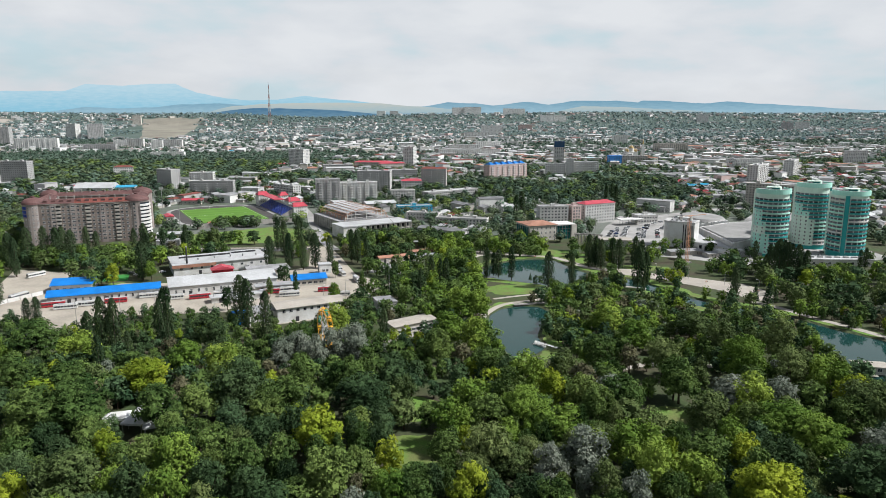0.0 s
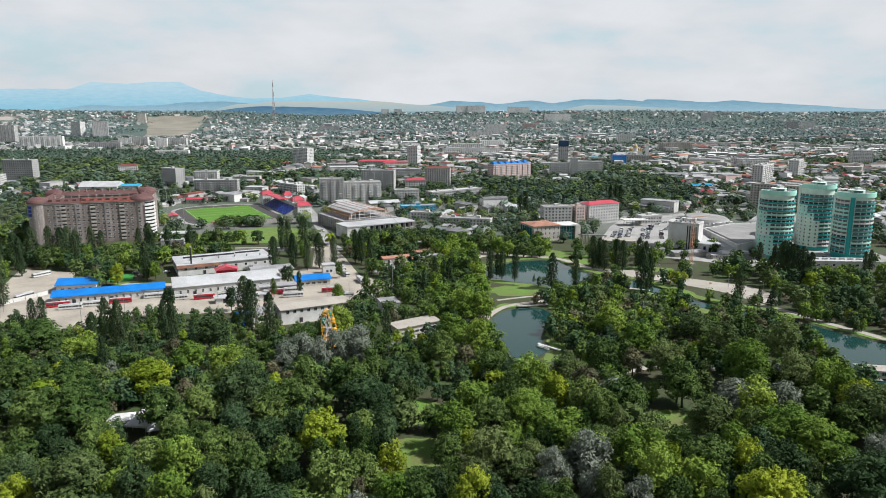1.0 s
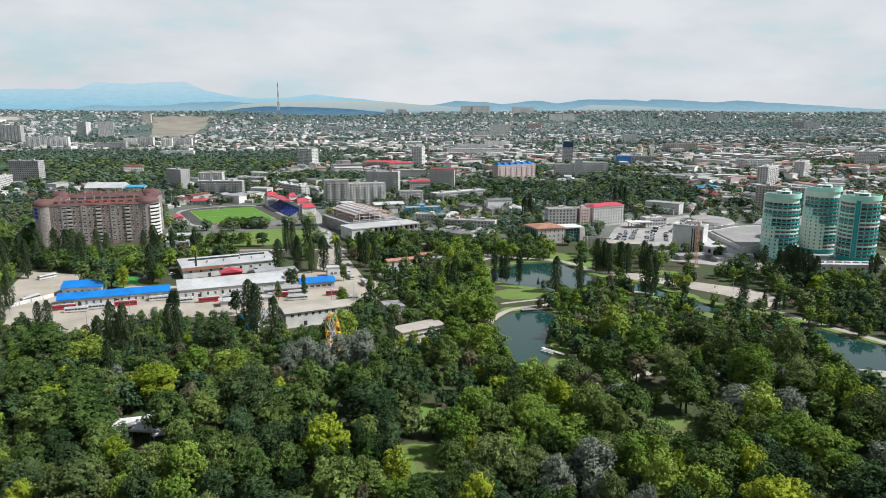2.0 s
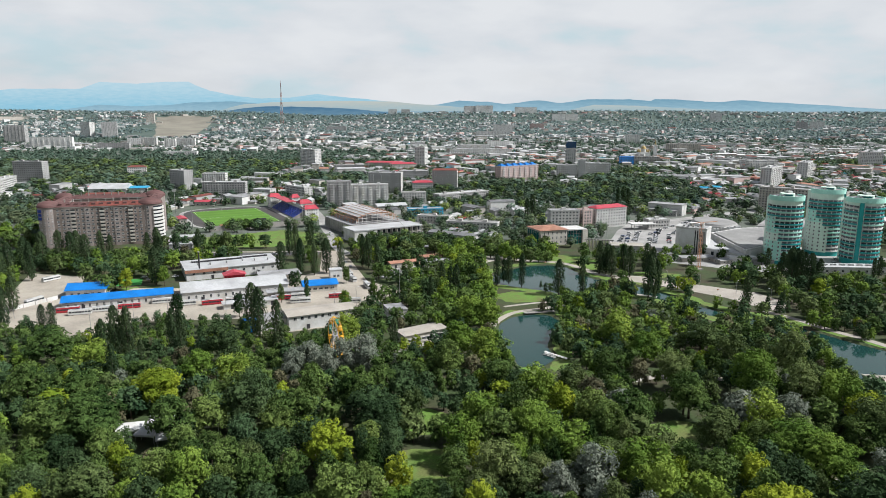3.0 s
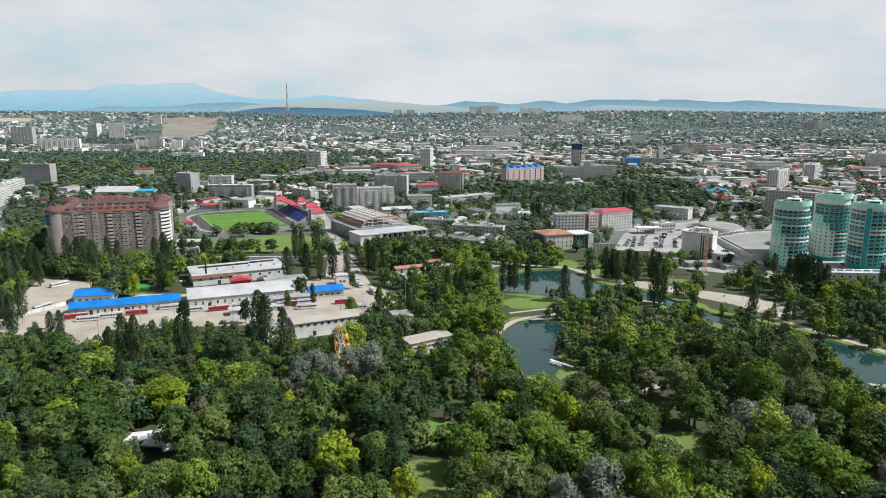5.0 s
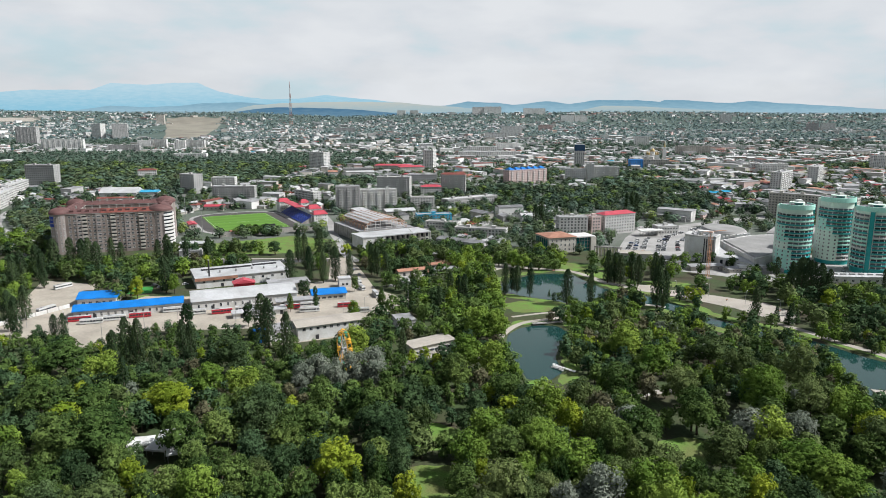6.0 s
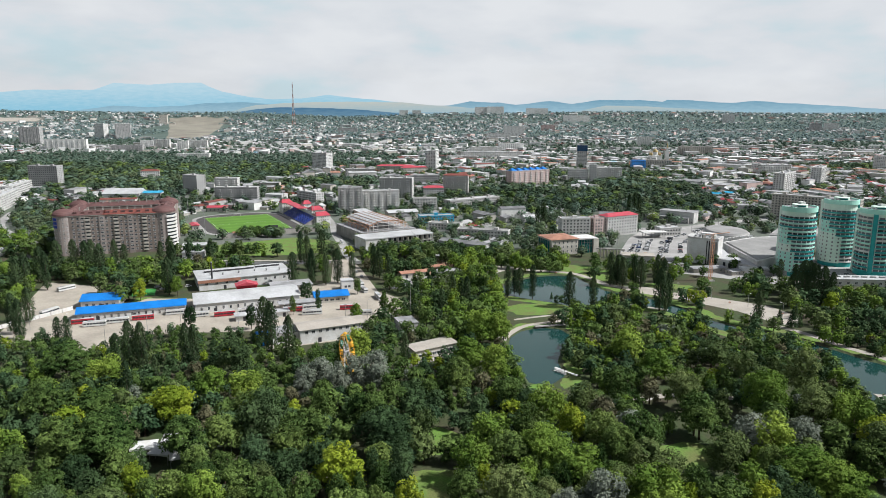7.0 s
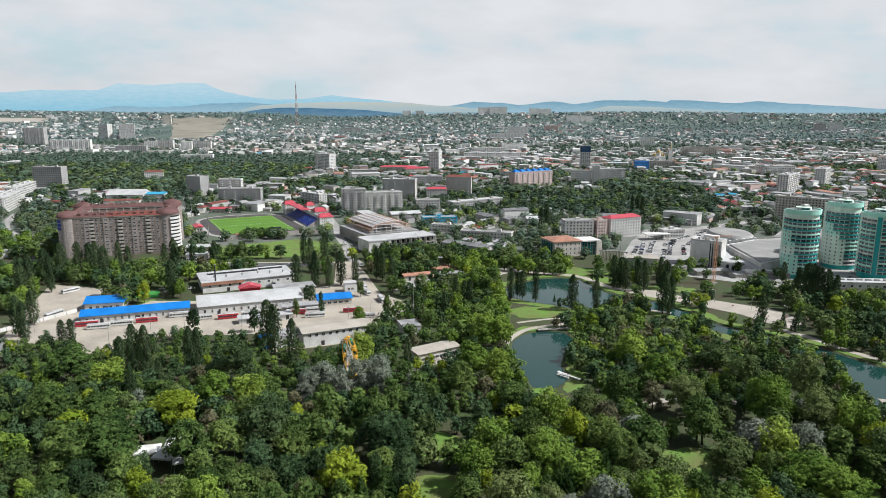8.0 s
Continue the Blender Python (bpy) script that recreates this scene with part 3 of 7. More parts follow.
TREE_LABEL = {
    "green": "leafy green park tree with a rounded crown", "bright": "light green broadleaf tree with a full crown",
    "yellow": "yellow-green sunlit broadleaf tree", "dark": "dark green dense broadleaf tree",
    "olive": "olive-green feathery park tree", "silver": "silver-grey leaved tree among green ones",
    "blue": "blue-green dense broadleaf tree", "dry": "brownish half-dry park tree with a thin crown",
}
protos = {}
for ki, kind in enumerate(TREE_LABEL):
    for v in range(3):
        leaf_size = {"olive": 0.44, "silver": 0.48, "dark": 0.50}.get(kind, 0.56)
        crown = broad_crown(100 + ki * 10 + v, 3700, leaf_size, (14, 26, 20)[v], (0.92, 1.08, 1.26)[v], (0.66, 0.72, 0.58)[v], (0.3, 0.9, 0.6)[v],
                            {"olive": 0.66, "silver": 0.62, "dark": 0.74, "yellow": 0.95}.get(kind, 0.86), 6.6, 0.18 if kind == "olive" and v == 1 else 0.0)
        protos[kind, v] = (array_mesh("crown", crown[:, :3], M_LEAF[kind]), trunk_geo(ki * 10 + v, 4.6, 0.32, 5).mesh("trunk", M_BARK))
for ki, kind in enumerate(TREE_LABEL):
    for v in range(2):
        crown = broad_crown(200 + ki * 10 + v, 7600, 0.40, (24, 32)[v], (1.0, 1.16)[v], (0.68, 0.72)[v], (0.4, 0.9)[v], 0.62 if kind != "olive" else 0.54)
        protos[kind, "large", v] = (array_mesh("crown", crown[:, :3], M_LEAF[kind]), trunk_geo(ki * 10 + 5 + v, 4.6, 0.32, 6).mesh("trunk", M_BARK))
poplar_protos = [(array_mesh("crown", poplar_crown(40 + v, 2500, 0.56)[:, :3], M_LEAF["poplar"]), trunk_geo(90 + v, 14, 0.3, 0).mesh("trunk", M_BARK)) for v in range(4)]
conifer_proto = (array_mesh("crown", conifer_crown(61, 1800, 0.55)[:, :3], M_LEAF["dark"]), trunk_geo(97, 9, 0.25, 0).mesh("trunk", M_BARK))
placed_trees = []


def plant(name, proto, x, y, sx, sz, label, category, group, rot):
    ob = thing(name, 0, 0, 0, 0, label, category, group)
    z = float(height(x, y))
    ob.matrix_basis = Matrix.LocRotScale((x, y, z), Euler((0, 0, rot)), (sx, sx, sz))
    part("crown", proto[0], None, ob)
    part("trunk", proto[1], None, ob)
    placed_trees.append((x, y, 5 * sx if name == "tree" else 2.2 * sx))
    return ob


GROVES = {}
GROVES["green", 0] = [(-126.6, 207.2, 8.6), (-115.4, 209.9, 9.6), (-88.7, 182.1, 4.1), (-76.0, 192.3, 4.7), (-63.0, 188.4, 5.5), (-90.1, 215.1, 7.3), (-54.4, 214.3, 6.0), (-49.2, 221.1, 7.1), (-42.3, 179.4, 5.2), (-51.9, 176.4, 5.8), (-32.8, 237.1, 7.2), (19.0, 208.2, 7.2), (28.0, 224.3, 6.1), (53.7, 223.7, 5.8), (32.7, 159.1, 4.7), (102.1, 199.2, 5.2), (80.0, 179.3, 6.9), (64.0, 162.0, 4.6), (-135.7, 243.4, 8.9), (-155.0, 243.4, 9.1), (-27.8, 235.6, 7.7), (3.9, 273.1, 8.2), (24.2, 260.5, 7.0), (70.0, 266.6, 8.3), (-170.6, 287.0, 11.6)]
GROVES["green", 1] = [(-56.5, 290.7, 7.8), (-75.8, 243.4, 6.8), (-93.0, 391.0, 2.6), (-39.0, 393.0, 3.4), (-121.6, 188.0, 4.4), (-79.2, 221.8, 6.7), (-25.6, 167.7, 6.8), (-19.7, 189.2, 4.2), (-61.0, 438.0, 3.0), (-3.7, 166.3, 5.4), (5.2, 188.7, 4.5), (-47.9, 243.4, 5.8), (57.0, 213.1, 6.4), (67.3, 222.4, 6.6), (92.0, 239.0, 8.1), (76.4, 191.9, 4.1), (89.0, 168.1, 5.3), (138.5, 207.0, 6.0), (92.8, 235.6, 9.0)]
GROVES["dark", 0] = [(-114.8, 176.3, 5.4), (-79.5, 168.0, 5.2), (-67.0, 226.4, 7.4), (-50.0, 195.5, 4.8), (-21.8, 218.1, 9.5), (-67.3, 235.6, 7.5), (-96.9, 290.7, 10.2), (-91.0, 419.0, 5.0), (-110.0, 363.0, 4), (-59.2, 167.6, 5.0), (-47.8, 166.5, 4.9), (-15.4, 190.2, 3.2), (-15.0, 197.0, 4.7), (1.3, 169.1, 2.9), (14.4, 166.8, 4.5), (98.6, 174.0, 6.6), (117.1, 162.2, 9.2), (-79.0, 396.0, 2.4), (-143.0, 361.0, 4.6)]
GROVES["bright", 0] = [(109.8, 217.5, 6.5), (109.9, 195.0, 9.1), (73.8, 170.5, 5.9), (115.5, 184.0, 8.2), (84.9, 310.4, 10.1), (148.9, 235.6, 8.9), (91.6, 189.7, 5.4), (91.4, 287.0, 9.5), (-86.7, 169.1, 3.2), (-72.0, 180.1, 6.3), (-67.7, 162.2, 5.3), (-10.3, 164.5, 5.7), (15.9, 222.1, 7.2), (7.4, 204.2, 6.0), (31.8, 209.2, 7.7), (40.4, 200.6, 7.5), (60.7, 181.5, 7.4), (61.1, 168.7, 6.1), (-96.6, 260.5, 8.8), (-82.9, 260.5, 8.2), (16.3, 337.7, 9.9), (9.4, 298.3, 9.4), (20.3, 287.0, 8.6), (25.1, 337.7, 8.2), (122.9, 251.7, 10.4), (37.7, 243.4, 8.0)]
GROVES["bright", 1] = [(-147.9, 276.5, 9.3), (-44.0, 310.4, 8.2), (-52.0, 366.0, 5.0), (-178.0, 431.0, 4.5)]
GROVES["olive", 0] = [(-96.4, 167.5, 8.0), (-57.6, 191.9, 4.4), (-8.8, 230.2, 5.4), (17.2, 181.4, 6.8), (24.5, 177.9, 5.0), (46.4, 164.3, 4.5), (54.5, 192.4, 4.8), (69.5, 198.7, 6.5), (91.2, 207.9, 6.9), (147.9, 211.1, 9.1), (94.9, 260.5, 8.8), (51.6, 248.8, 7.7), (149.2, 273.1, 9.8), (122.1, 302.2, 10.2), (127.3, 283.4, 8.7), (138.4, 243.4, 8.9)]
GROVES["yellow", 0] = [(-110.1, 165.1, 4.0), (-96.8, 191.0, 4.3), (-33.6, 193.2, 7.6), (43.7, 229.0, 6.7), (10.5, 164.0, 4.7), (90.3, 177.5, 5.1), (87.2, 155.3, 8.0), (148.6, 221.5, 6.1), (-105.7, 243.4, 9.9), (-197.0, 419.0, 4.6)]
GROVES["silver", 0] = [(33.7, 173.0, 4.6), (44.7, 179.8, 6.5), (43.4, 167.3, 3.9), (53.4, 157.6, 4.1), (106.1, 222.5, 7.4), (122.4, 221.1, 5.8), (-31.5, 277, 7.2), (-40, 275, 5.8), (-55.5, 277.5, 6.4), (-61, 271, 4.4), (-47, 271, 4.6)]
GROVES["dark", 7] = [(-114, 217, 4.0), (-86, 217, 4.4), (-101, 205, 2.6)]
POPLARS = []
POPLARS += [(38.1, 432.3, 20.0), (46.3, 436.7, 17.9), (53.8, 428.1, 21.7), (43.4, 441.1, 15.0), (74.4, 409.1, 21.6), (87.2, 401.5, 20.9), (112.4, 464.7, 22.2), (117.2, 464.7, 21.0), (120.3, 461.4, 19.7), (129.9, 468.0, 19.5), (131.5, 456.6, 20.7), (144.9, 464.7, 21.0), (148.6, 461.4, 19.3), (129.7, 396.6, 9.8), (-284.9, 481.7, 25.8), (-274.6, 485.3, 26.0), (-266.6, 486.1, 25.0), (-264.4, 490.7, 25.0), (-250.3, 475.1, 25.0), (-253.8, 503.9, 22.6), (-248.4, 507.7, 18.8), (-222.9, 513.7, 19.9), (-211.6, 504.8, 25.0), (-184.5, 433.8, 24.2), (-210.2, 503.9, 21.7), (-203.4, 519.7, 17.9)]
POPLARS += [(-179.0, 500.0, 24.6), (-108.4, 459.8, 22.8), (-118.2, 530.2, 25.0), (-108.7, 509.7, 25.0), (-95.4, 461.4, 24.8), (-102.3, 535.6, 25.0), (-86.0, 461.4, 21.6), (-78.8, 468.0, 23.5), (-68.0, 464.7, 22.6), (-203.1, 336.9, 14.0), (-196.7, 334.2, 15.4), (-157.1, 305.0, 16.1), (-145.2, 293.5, 25.4), (-139.6, 293.5, 25.1), (-131.0, 286.7, 12.7), (-135.4, 269.2, 16.5), (-122.2, 300.6, 22.4), (-119.1, 302.1, 21.4), (-95.5, 337.0, 25.0), (-89.8, 328.3, 25.0), (-75.0, 304.6, 25.0), (-20.7, 305.0, 17.2), (238.4, 481.7, 14.6), (235.8, 455.0, 17.1), (235.4, 445.7, 21.0), (237.2, 439.6, 22.6)]
POPLARS += [(239.4, 433.8, 21.2), (245.3, 433.8, 16.0), (212.7, 419.8, 12.9), (297.0, 451.8, 13.8), (302.9, 455.0, 14.3), (97.8, 702.8, 25.5), (90.6, 692.0, 23.4), (-226.9, 343.3, 21.5), (-236.5, 352.9, 22.0), (-240.5, 373.5, 19.9), (-287.2, 464.6, 25.0), (-271.7, 444.8, 25.0), (-290.4, 451.8, 23.6), (-277.8, 422.5, 25.8), (219.7, 807.3, 23.6), (222.5, 797.8, 22.7), (211.7, 802.5, 22.8), (157.4, 352.9, 6.3), (140.3, 373.5, 8.3), (7.6, 422.5, 14.8), (11.1, 417.1, 16.9), (2.3, 429.5, 15.1), (-55.2, 485.3, 23.1), (-50.7, 481.7, 21.7), (-44.1, 476.5, 18.6), (-4.6, 390.6, 15.6)]
POPLARS += [(232, 425, 24), (228, 428, 25.5), (236.5, 421, 23), (241, 419, 20), (221, 431, 15), (128, 402, 26), (133, 404, 22), (176, 376, 19)]

rng = random.Random(5)
for (kind, _), spots in GROVES.items():
    for x, y, r in spots:
        r *= 0.72 if y > 228 and kind != "silver" else 0.92
        s = r / 5 * 1.15
        plant("tree", protos[(kind, "large", rng.randrange(2)) if r > 7.0 and y < 262 else (kind, rng.randrange(3))], x, y, s, 0.45 * s + 0.80 * rng.uniform(0.78, 1.22), TREE_LABEL[kind], "tree", "park trees", rng.uniform(0, 6.3))
for x, y, h in POPLARS:
    plant("poplar", poplar_protos[rng.randrange(4)], x, y, h / 20 * rng.uniform(1.05, 1.55), h / 20 * 1.04, "tall slender dark green poplar", "poplar tree", "poplars", rng.uniform(0, 6.3))

for x, y, h in ((192, 369, 13), (187.5, 374.5, 11), (203, 387, 10), (130.5, 209, 6), (127.5, 214.5, 4.6), (66, 427, 5.5), (198, 372, 9)):
    plant("conifer", conifer_proto, x, y, h / 12, h / 12, "dark green conical fir beside the path", "conifer", "firs", rng.uniform(0, 6.3))

YARD = [(-246, 322), (-215, 345), (-176, 322), (-164, 354), (-96, 361), (-92, 330), (-46, 350), (-44, 368), (-24, 420), (-48, 445), (-66, 505), (-80, 545), (-95, 545),
        (-84, 470), (-100, 455), (-165, 425), (-195, 425), (-205, 402), (-232, 428), (-238, 455), (-285, 466), (-262, 400), (-242, 345)]
WARE = [(-180, 422), (-192, 472), (-122, 514), (-88, 470), (-60, 440), (-90, 400)]
# clearings, waters, yards and gaps opened for the camera's view, without trees: x, y, radius
CLEAR = [(172, 396, 8), (186, 392, 8), (200, 388, 8), (250, 442, 15), (275, 444, 18), (300, 444, 18), (325, 444, 18), (120, 176, 8), (125, 168, 7), (128, 160, 6), (76, 213, 6), (74, 204, 5), (215, 480, 18), (190, 470, 14), (230, 470, 12), (245, 452, 10), (95, 252, 5), (100, 242, 5), (115, 256, 5), (112, 246, 4), (56, 288, 8), (60, 278, 6), (128, 392, 13), (122, 380, 8), (148, 358, 8), (142, 345, 7), (160, 395, 8), (-3, 188, 6), (84, 209, 6), (82, 201, 5), (-95, 206, 8), (-92, 197, 5), (118, 178, 8), (42, 279, 11), (44, 268, 7), (182, 248, 10), (200, 246, 12),
         (262, 482, 15), (298, 486, 20), (282, 468, 16), (320, 480, 12), (205, 500, 14),
         (0, 228, 7), (-4, 203, 6), (-5, 195, 6), (86, 219, 7), (122, 188, 10), (133, 202, 6), (-98, 221, 12), (-98, 211, 5), (-48, 300, 9), (55, 395, 18), (50, 410, 16),
         (-10, 325, 14), (181, 268, 9), (80, 246, 5), (30, 500, 10), (-64, 345, 18), (180, 405, 24), (150, 440, 15), (-57, 340, 10), (60, 385, 9),
         (-27, 466, 11), (-18, 480, 10), (-6, 505, 9), (-27, 480, 8), (-2, 491, 8), (-24, 366, 8), (-14, 356, 6), (-5.5, 234, 9), (-7.5, 203, 9), (85, 226, 9), (93, 275, 6), (-202, 440, 11), (-98, 214, 9), (-104, 222, 6), (86, 231, 7), (60, 226, 4), (54, 300, 5), (50, 292, 5), (190, 366, 5), (200, 350, 5), (209, 332, 5), (218, 314, 5), (228, 294, 5)]
BARE = [YARD, WARE, [(-345, 545), (-250, 572), (-225, 545), (-90, 555), (-90, 518), (-420, 500), (-420, 520)],
        POND, LAKE, RIVER]


def free(x, y, r):
    if any((x - a) ** 2 + (y - b) ** 2 < (c + 0.5 * r) ** 2 for a, b, c in CLEAR):
        return False
    return not any(near_water(x, y, pool, r * 0.35 + 1.5) for pool in BARE)


def scatter(rng, count, box, gap, kinds, rmin, rmax, inside=None, near_max=None):
    """Random trees in a box that keep their distance to one another."""
    x0, x1, y0, y1 = box
    out = []
    for _ in range(count):
        x, y, r = rng.uniform(x0, x1), rng.uniform(y0, y1), rng.uniform(rmin, rmax)
        if near_max and y > near_max:
            r *= 0.70
        if inside and not inside(x, y):
            continue
        if not free(x, y, r):
            continue
        if any(abs(x - a) < 14 and abs(y - b) < 14 and (x - a) ** 2 + (y - b) ** 2 < (gap * (r + c)) ** 2 for a, b, c in placed_trees):
            continue
        kind = rng.choices(list(kinds), list(kinds.values()))[0]
        placed_trees.append((x, y, r))
        out.append((x, y, r, kind))
    return out


MIXED = {"green": 6, "olive": 2.5, "dark": 2.5, "bright": 3, "yellow": 0.7, "silver": 0.15, "blue": 2.2, "dry": 0.5}
spots = scatter(rng, 6500, (-260, 240, 140, 350), 0.70, MIXED, 2.6, 6.4, lambda x, y: abs(x) < 0.72 * y + 12, 255)
EAST = ["olive", "bright", "dry", "blue", "silver", "olive"]
spots = [(x, y, r, EAST[int(x * 7 + y * 3) % 6] if x > 55 and int(x * 13 + y * 5) % 5 < 2 else kind) for x, y, r, kind in spots]
spots.sort(key=lambda s: s[1])
# west of x 10 most trees turn darker to balance brightness across the view
DARKER_KIND = {"bright": "green", "olive": "dark", "yellow": "yellow", "green": "green", "dark": "dark", "silver": "silver", "blue": "blue", "dry": "dry"}
spots = [(x, y, r, DARKER_KIND[kind] if x < 10 and rng.random() < 0.65 else kind) for x, y, r, kind in spots]
for x, y, r, kind in spots[:150]:
    s = r / 5
    placed_trees.remove((x, y, r))
    plant("tree", protos[kind, rng.randrange(3)], x, y, s, 0.45 * s + 0.70 * rng.uniform(0.62, 1.25), TREE_LABEL[kind], "tree", "park trees", rng.uniform(0, 6.3))
wood = [(x, y, min(r, 2.6) if y > 298 and x < -60 else r, kind) for x, y, r, kind in spots[150:]]
CENTRE = {"bright": 7, "yellow": 1.5, "green": 4, "dark": 1}
wood += scatter(rng, 500, (2, 32, 325, 520), 0.78, CENTRE, 3.0, 5.4)
wood += scatter(rng, 600, (-45, 4, 340, 520), 0.84, {"green": 5, "dark": 5, "olive": 2, "bright": 1}, 2.8, 5.2)
wood += scatter(rng, 1500, (55, 180, 285, 425), 0.72, {"dark": 2, "olive": 4.5, "green": 4, "bright": 4, "yellow": 1.2, "blue": 3, "dry": 0.5}, 2.0, 4.4)
wood += scatter(rng, 700, (195, 330, 300, 480), 0.78, {"bright": 2.5, "green": 6, "yellow": 0.5, "olive": 2, "dark": 2.5, "blue": 1.5}, 3.6, 6.6)
wood += scatter(rng, 1500, (-420, -150, 395, 518), 0.74, MIXED, 3.5, 6.5)
wood += scatter(rng, 900, (-480, -330, 330, 620), 0.74, MIXED, 4, 7)
wood += scatter(rng, 420, (-230, 90, 500, 556), 0.75, MIXED, 3.5, 6)
wood += scatter(rng, 90, (-214, -160, 560, 578), 0.75, {"dark": 3, "green": 5, "olive": 2}, 2.2, 3.6)
wood += scatter(rng, 120, (-202, -164, 640, 662), 0.6, {"dark": 5, "green": 3}, 2.6, 4.0)
wood += scatter(rng, 160, (-60, 20, 556, 580), 0.62, {"dark": 6, "green": 3}, 3.0, 4.6)
wood += scatter(rng, 120, (100, 246, 428, 530), 1.05, MIXED, 2.4, 4.4)

mid_crowns = {k: [broad_crown(300 + i * 7 + v, 300, 1.75, 12, 1.0 + 0.12 * v, 0.62, 0.6, 1.35, 6.0, 0.0, 0.30, 0.26)[:, :3] for v in range(3)] for i, k in enumerate(TREE_LABEL)}


def wood_mesh(name, trees, crowns, rng, label, leafs, category="trees", rise=0.62):
    """Many trees beyond counting as one mesh."""
    quads, slots = [], []
    for x, y, r, kind in trees:
        c = crowns[kind][rng.randrange(len(crowns[kind]))]
        a, s = rng.uniform(0, 6.3), r / 5
        ca, sa = math.cos(a) * s, math.sin(a) * s
        sz = 0.45 * s + rise * min(1.0, 0.36 + 0.13 * r) * rng.uniform(0.8, 1.1)
        q = np.empty_like(c)
        q[..., 0] = c[..., 0] * ca - c[..., 1] * sa + x
        q[..., 1] = c[..., 0] * sa + c[..., 1] * ca + y
        q[..., 2] = c[..., 2] * sz + land(x, y)
        quads.append(q)
        slots.append(np.full(len(q), list(leafs).index(kind)))
        t = np.array([[(-0.4, 0, 0), (0.4, 0, 0), (0.0, 0, 9)], [(0, -0.4, 0), (0, 0.4, 0), (0, 0.0, 9)]]) * [s, s, sz] + [x, y, land(x, y)]
        quads.append(t)
        slots.append(np.full(2, len(leafs)))
    me = array_mesh(name, np.concatenate(quads), [M_LEAF[k] for k in leafs] + [M_BARK], np.concatenate(slots))
    return single(name, me, None, label, category, "stuff")


near_crowns = {k: [broad_crown(400 + i * 7 + v, 700, 1.0, 15, 1.0 + 0.14 * v, 0.66, 0.7, 1.05, 6.2, 0.0, 0.15, 0.34)[:, :3] for v in range(3)] for i, k in enumerate(TREE_LABEL)}
wood_mesh("near_wood", [t for t in wood if t[1] < 290 or t[2] > 5.0], near_crowns, rng, "dense mixed green trees of the park", list(TREE_LABEL))
wood_mesh("park_wood", [t for t in wood if t[1] >= 290 and t[2] <= 5.0], mid_crowns, rng, "dense green park trees round the ponds", list(TREE_LABEL))

def window_mesh(w, h, frame_mat=M_WHITE, glass=M_GLASS):
    """A window with its foot at the origin: a frame a little proud of the wall, a pane set into it, a sill."""
    g = Geo()
    for a in ((-w / 2, -w / 2 + 0.12, 0, h), (w / 2 - 0.12, w / 2, 0, h), (-w / 2 + 0.12, w / 2 - 0.12, 0, 0.12), (-w / 2 + 0.12, w / 2 - 0.12, h - 0.12, h), (-0.04, 0.04, 0.12, h - 0.12)):
        g.box(a[0], a[1], -0.10, 0.02, a[2], a[3], 0)
    g.face([(-w / 2 + 0.1, -0.03, 0.1), (w / 2 - 0.1, -0.03, 0.1), (w / 2 - 0.1, -0.03, h - 0.1), (-w / 2 + 0.1, -0.03, h - 0.1)], 1)
    return g.mesh("window", [frame_mat, glass])


WINDOW = window_mesh(1.8, 1.75)
WINDOW_SMALL = window_mesh(1.2, 1.4)
WINDOW_WIDE = window_mesh(2.6, 1.5)
WINDOW_TALL = window_mesh(1.3, 2.2)


# ---- paved ground, lawns and paths ----
def paving(name, g, mat, label, category):
    return single(name, g, mat, label, category, "structure")


paving("pavement_yard", slab_of(YARD, 0.05), M_SAND, "pale dusty paving of the bus yard", "yard")
paving("road_yard", ribbon([(-72, 530), (-85, 560), (-96, 605), (-112, 660), (-125, 720), (-150, 800)], 8, 0.10), M_CARPARK, "worn grey side road beside the yard", "road")
paving("road_street", ribbon([(-700, 470), (-420, 512), (-250, 525), (-95, 533)], 11, 0.12), M_ASPHALT, "grey asphalt street in front of the apartment house", "road")
paving("pavement_street", ribbon([(-420, 521), (-250, 534), (-95, 542)], 4, 0.16), M_PATH, "pale pavement along the street", "pavement")
paving("road_west", ribbon([(-212, 535), (-224, 580), (-300, 640), (-330, 720), (-340, 860)], 9, 0.08), M_CARPARK, "pale access road by the stadium", "road")
paving("road_left", ribbon([(-330, 500), (-380, 600), (-470, 700), (-520, 800)], 9, 0.08), M_CARPARK, "pale side street", "road")
paving("pavement_mall", slab_of([(140, 560), (176, 540), (196, 560), (218, 566), (232, 600), (240, 640), (270, 690), (262, 700), (200, 700), (170, 640)], 0.06),
       M_CARPARK, "light worn car park beside the shopping centre", "car park")
paving("road_ring", ribbon([(-60, 690), (40, 690), (130, 705), (230, 700), (340, 760), (480, 800)], 14, 0.14), M_CARPARK, "wide pale road behind the museum", "road")
paving("pavement_towers", slab_of([(225, 470), (300, 470), (345, 490), (350, 560), (290, 560), (235, 520)], 0.06), M_CARPARK, "concrete yard round the tower blocks", "yard")
paving("pavement_promenade", slab_of([(118, 462), (140, 458), (150, 446), (168, 436), (200, 414), (208, 390), (196, 370), (186, 382), (176, 402), (154, 424), (142, 434), (124, 446), (112, 464)], 0.07),
       M_PATH, "broad cream promenade along the water", "promenade")
paving("path_shore", ribbon([(24, 497), (38, 512), (52, 514), (67, 507), (91, 500), (104, 481), (110, 466), (122, 457)], 5.5, 0.08), M_PATH, "cream path round the pond", "path")
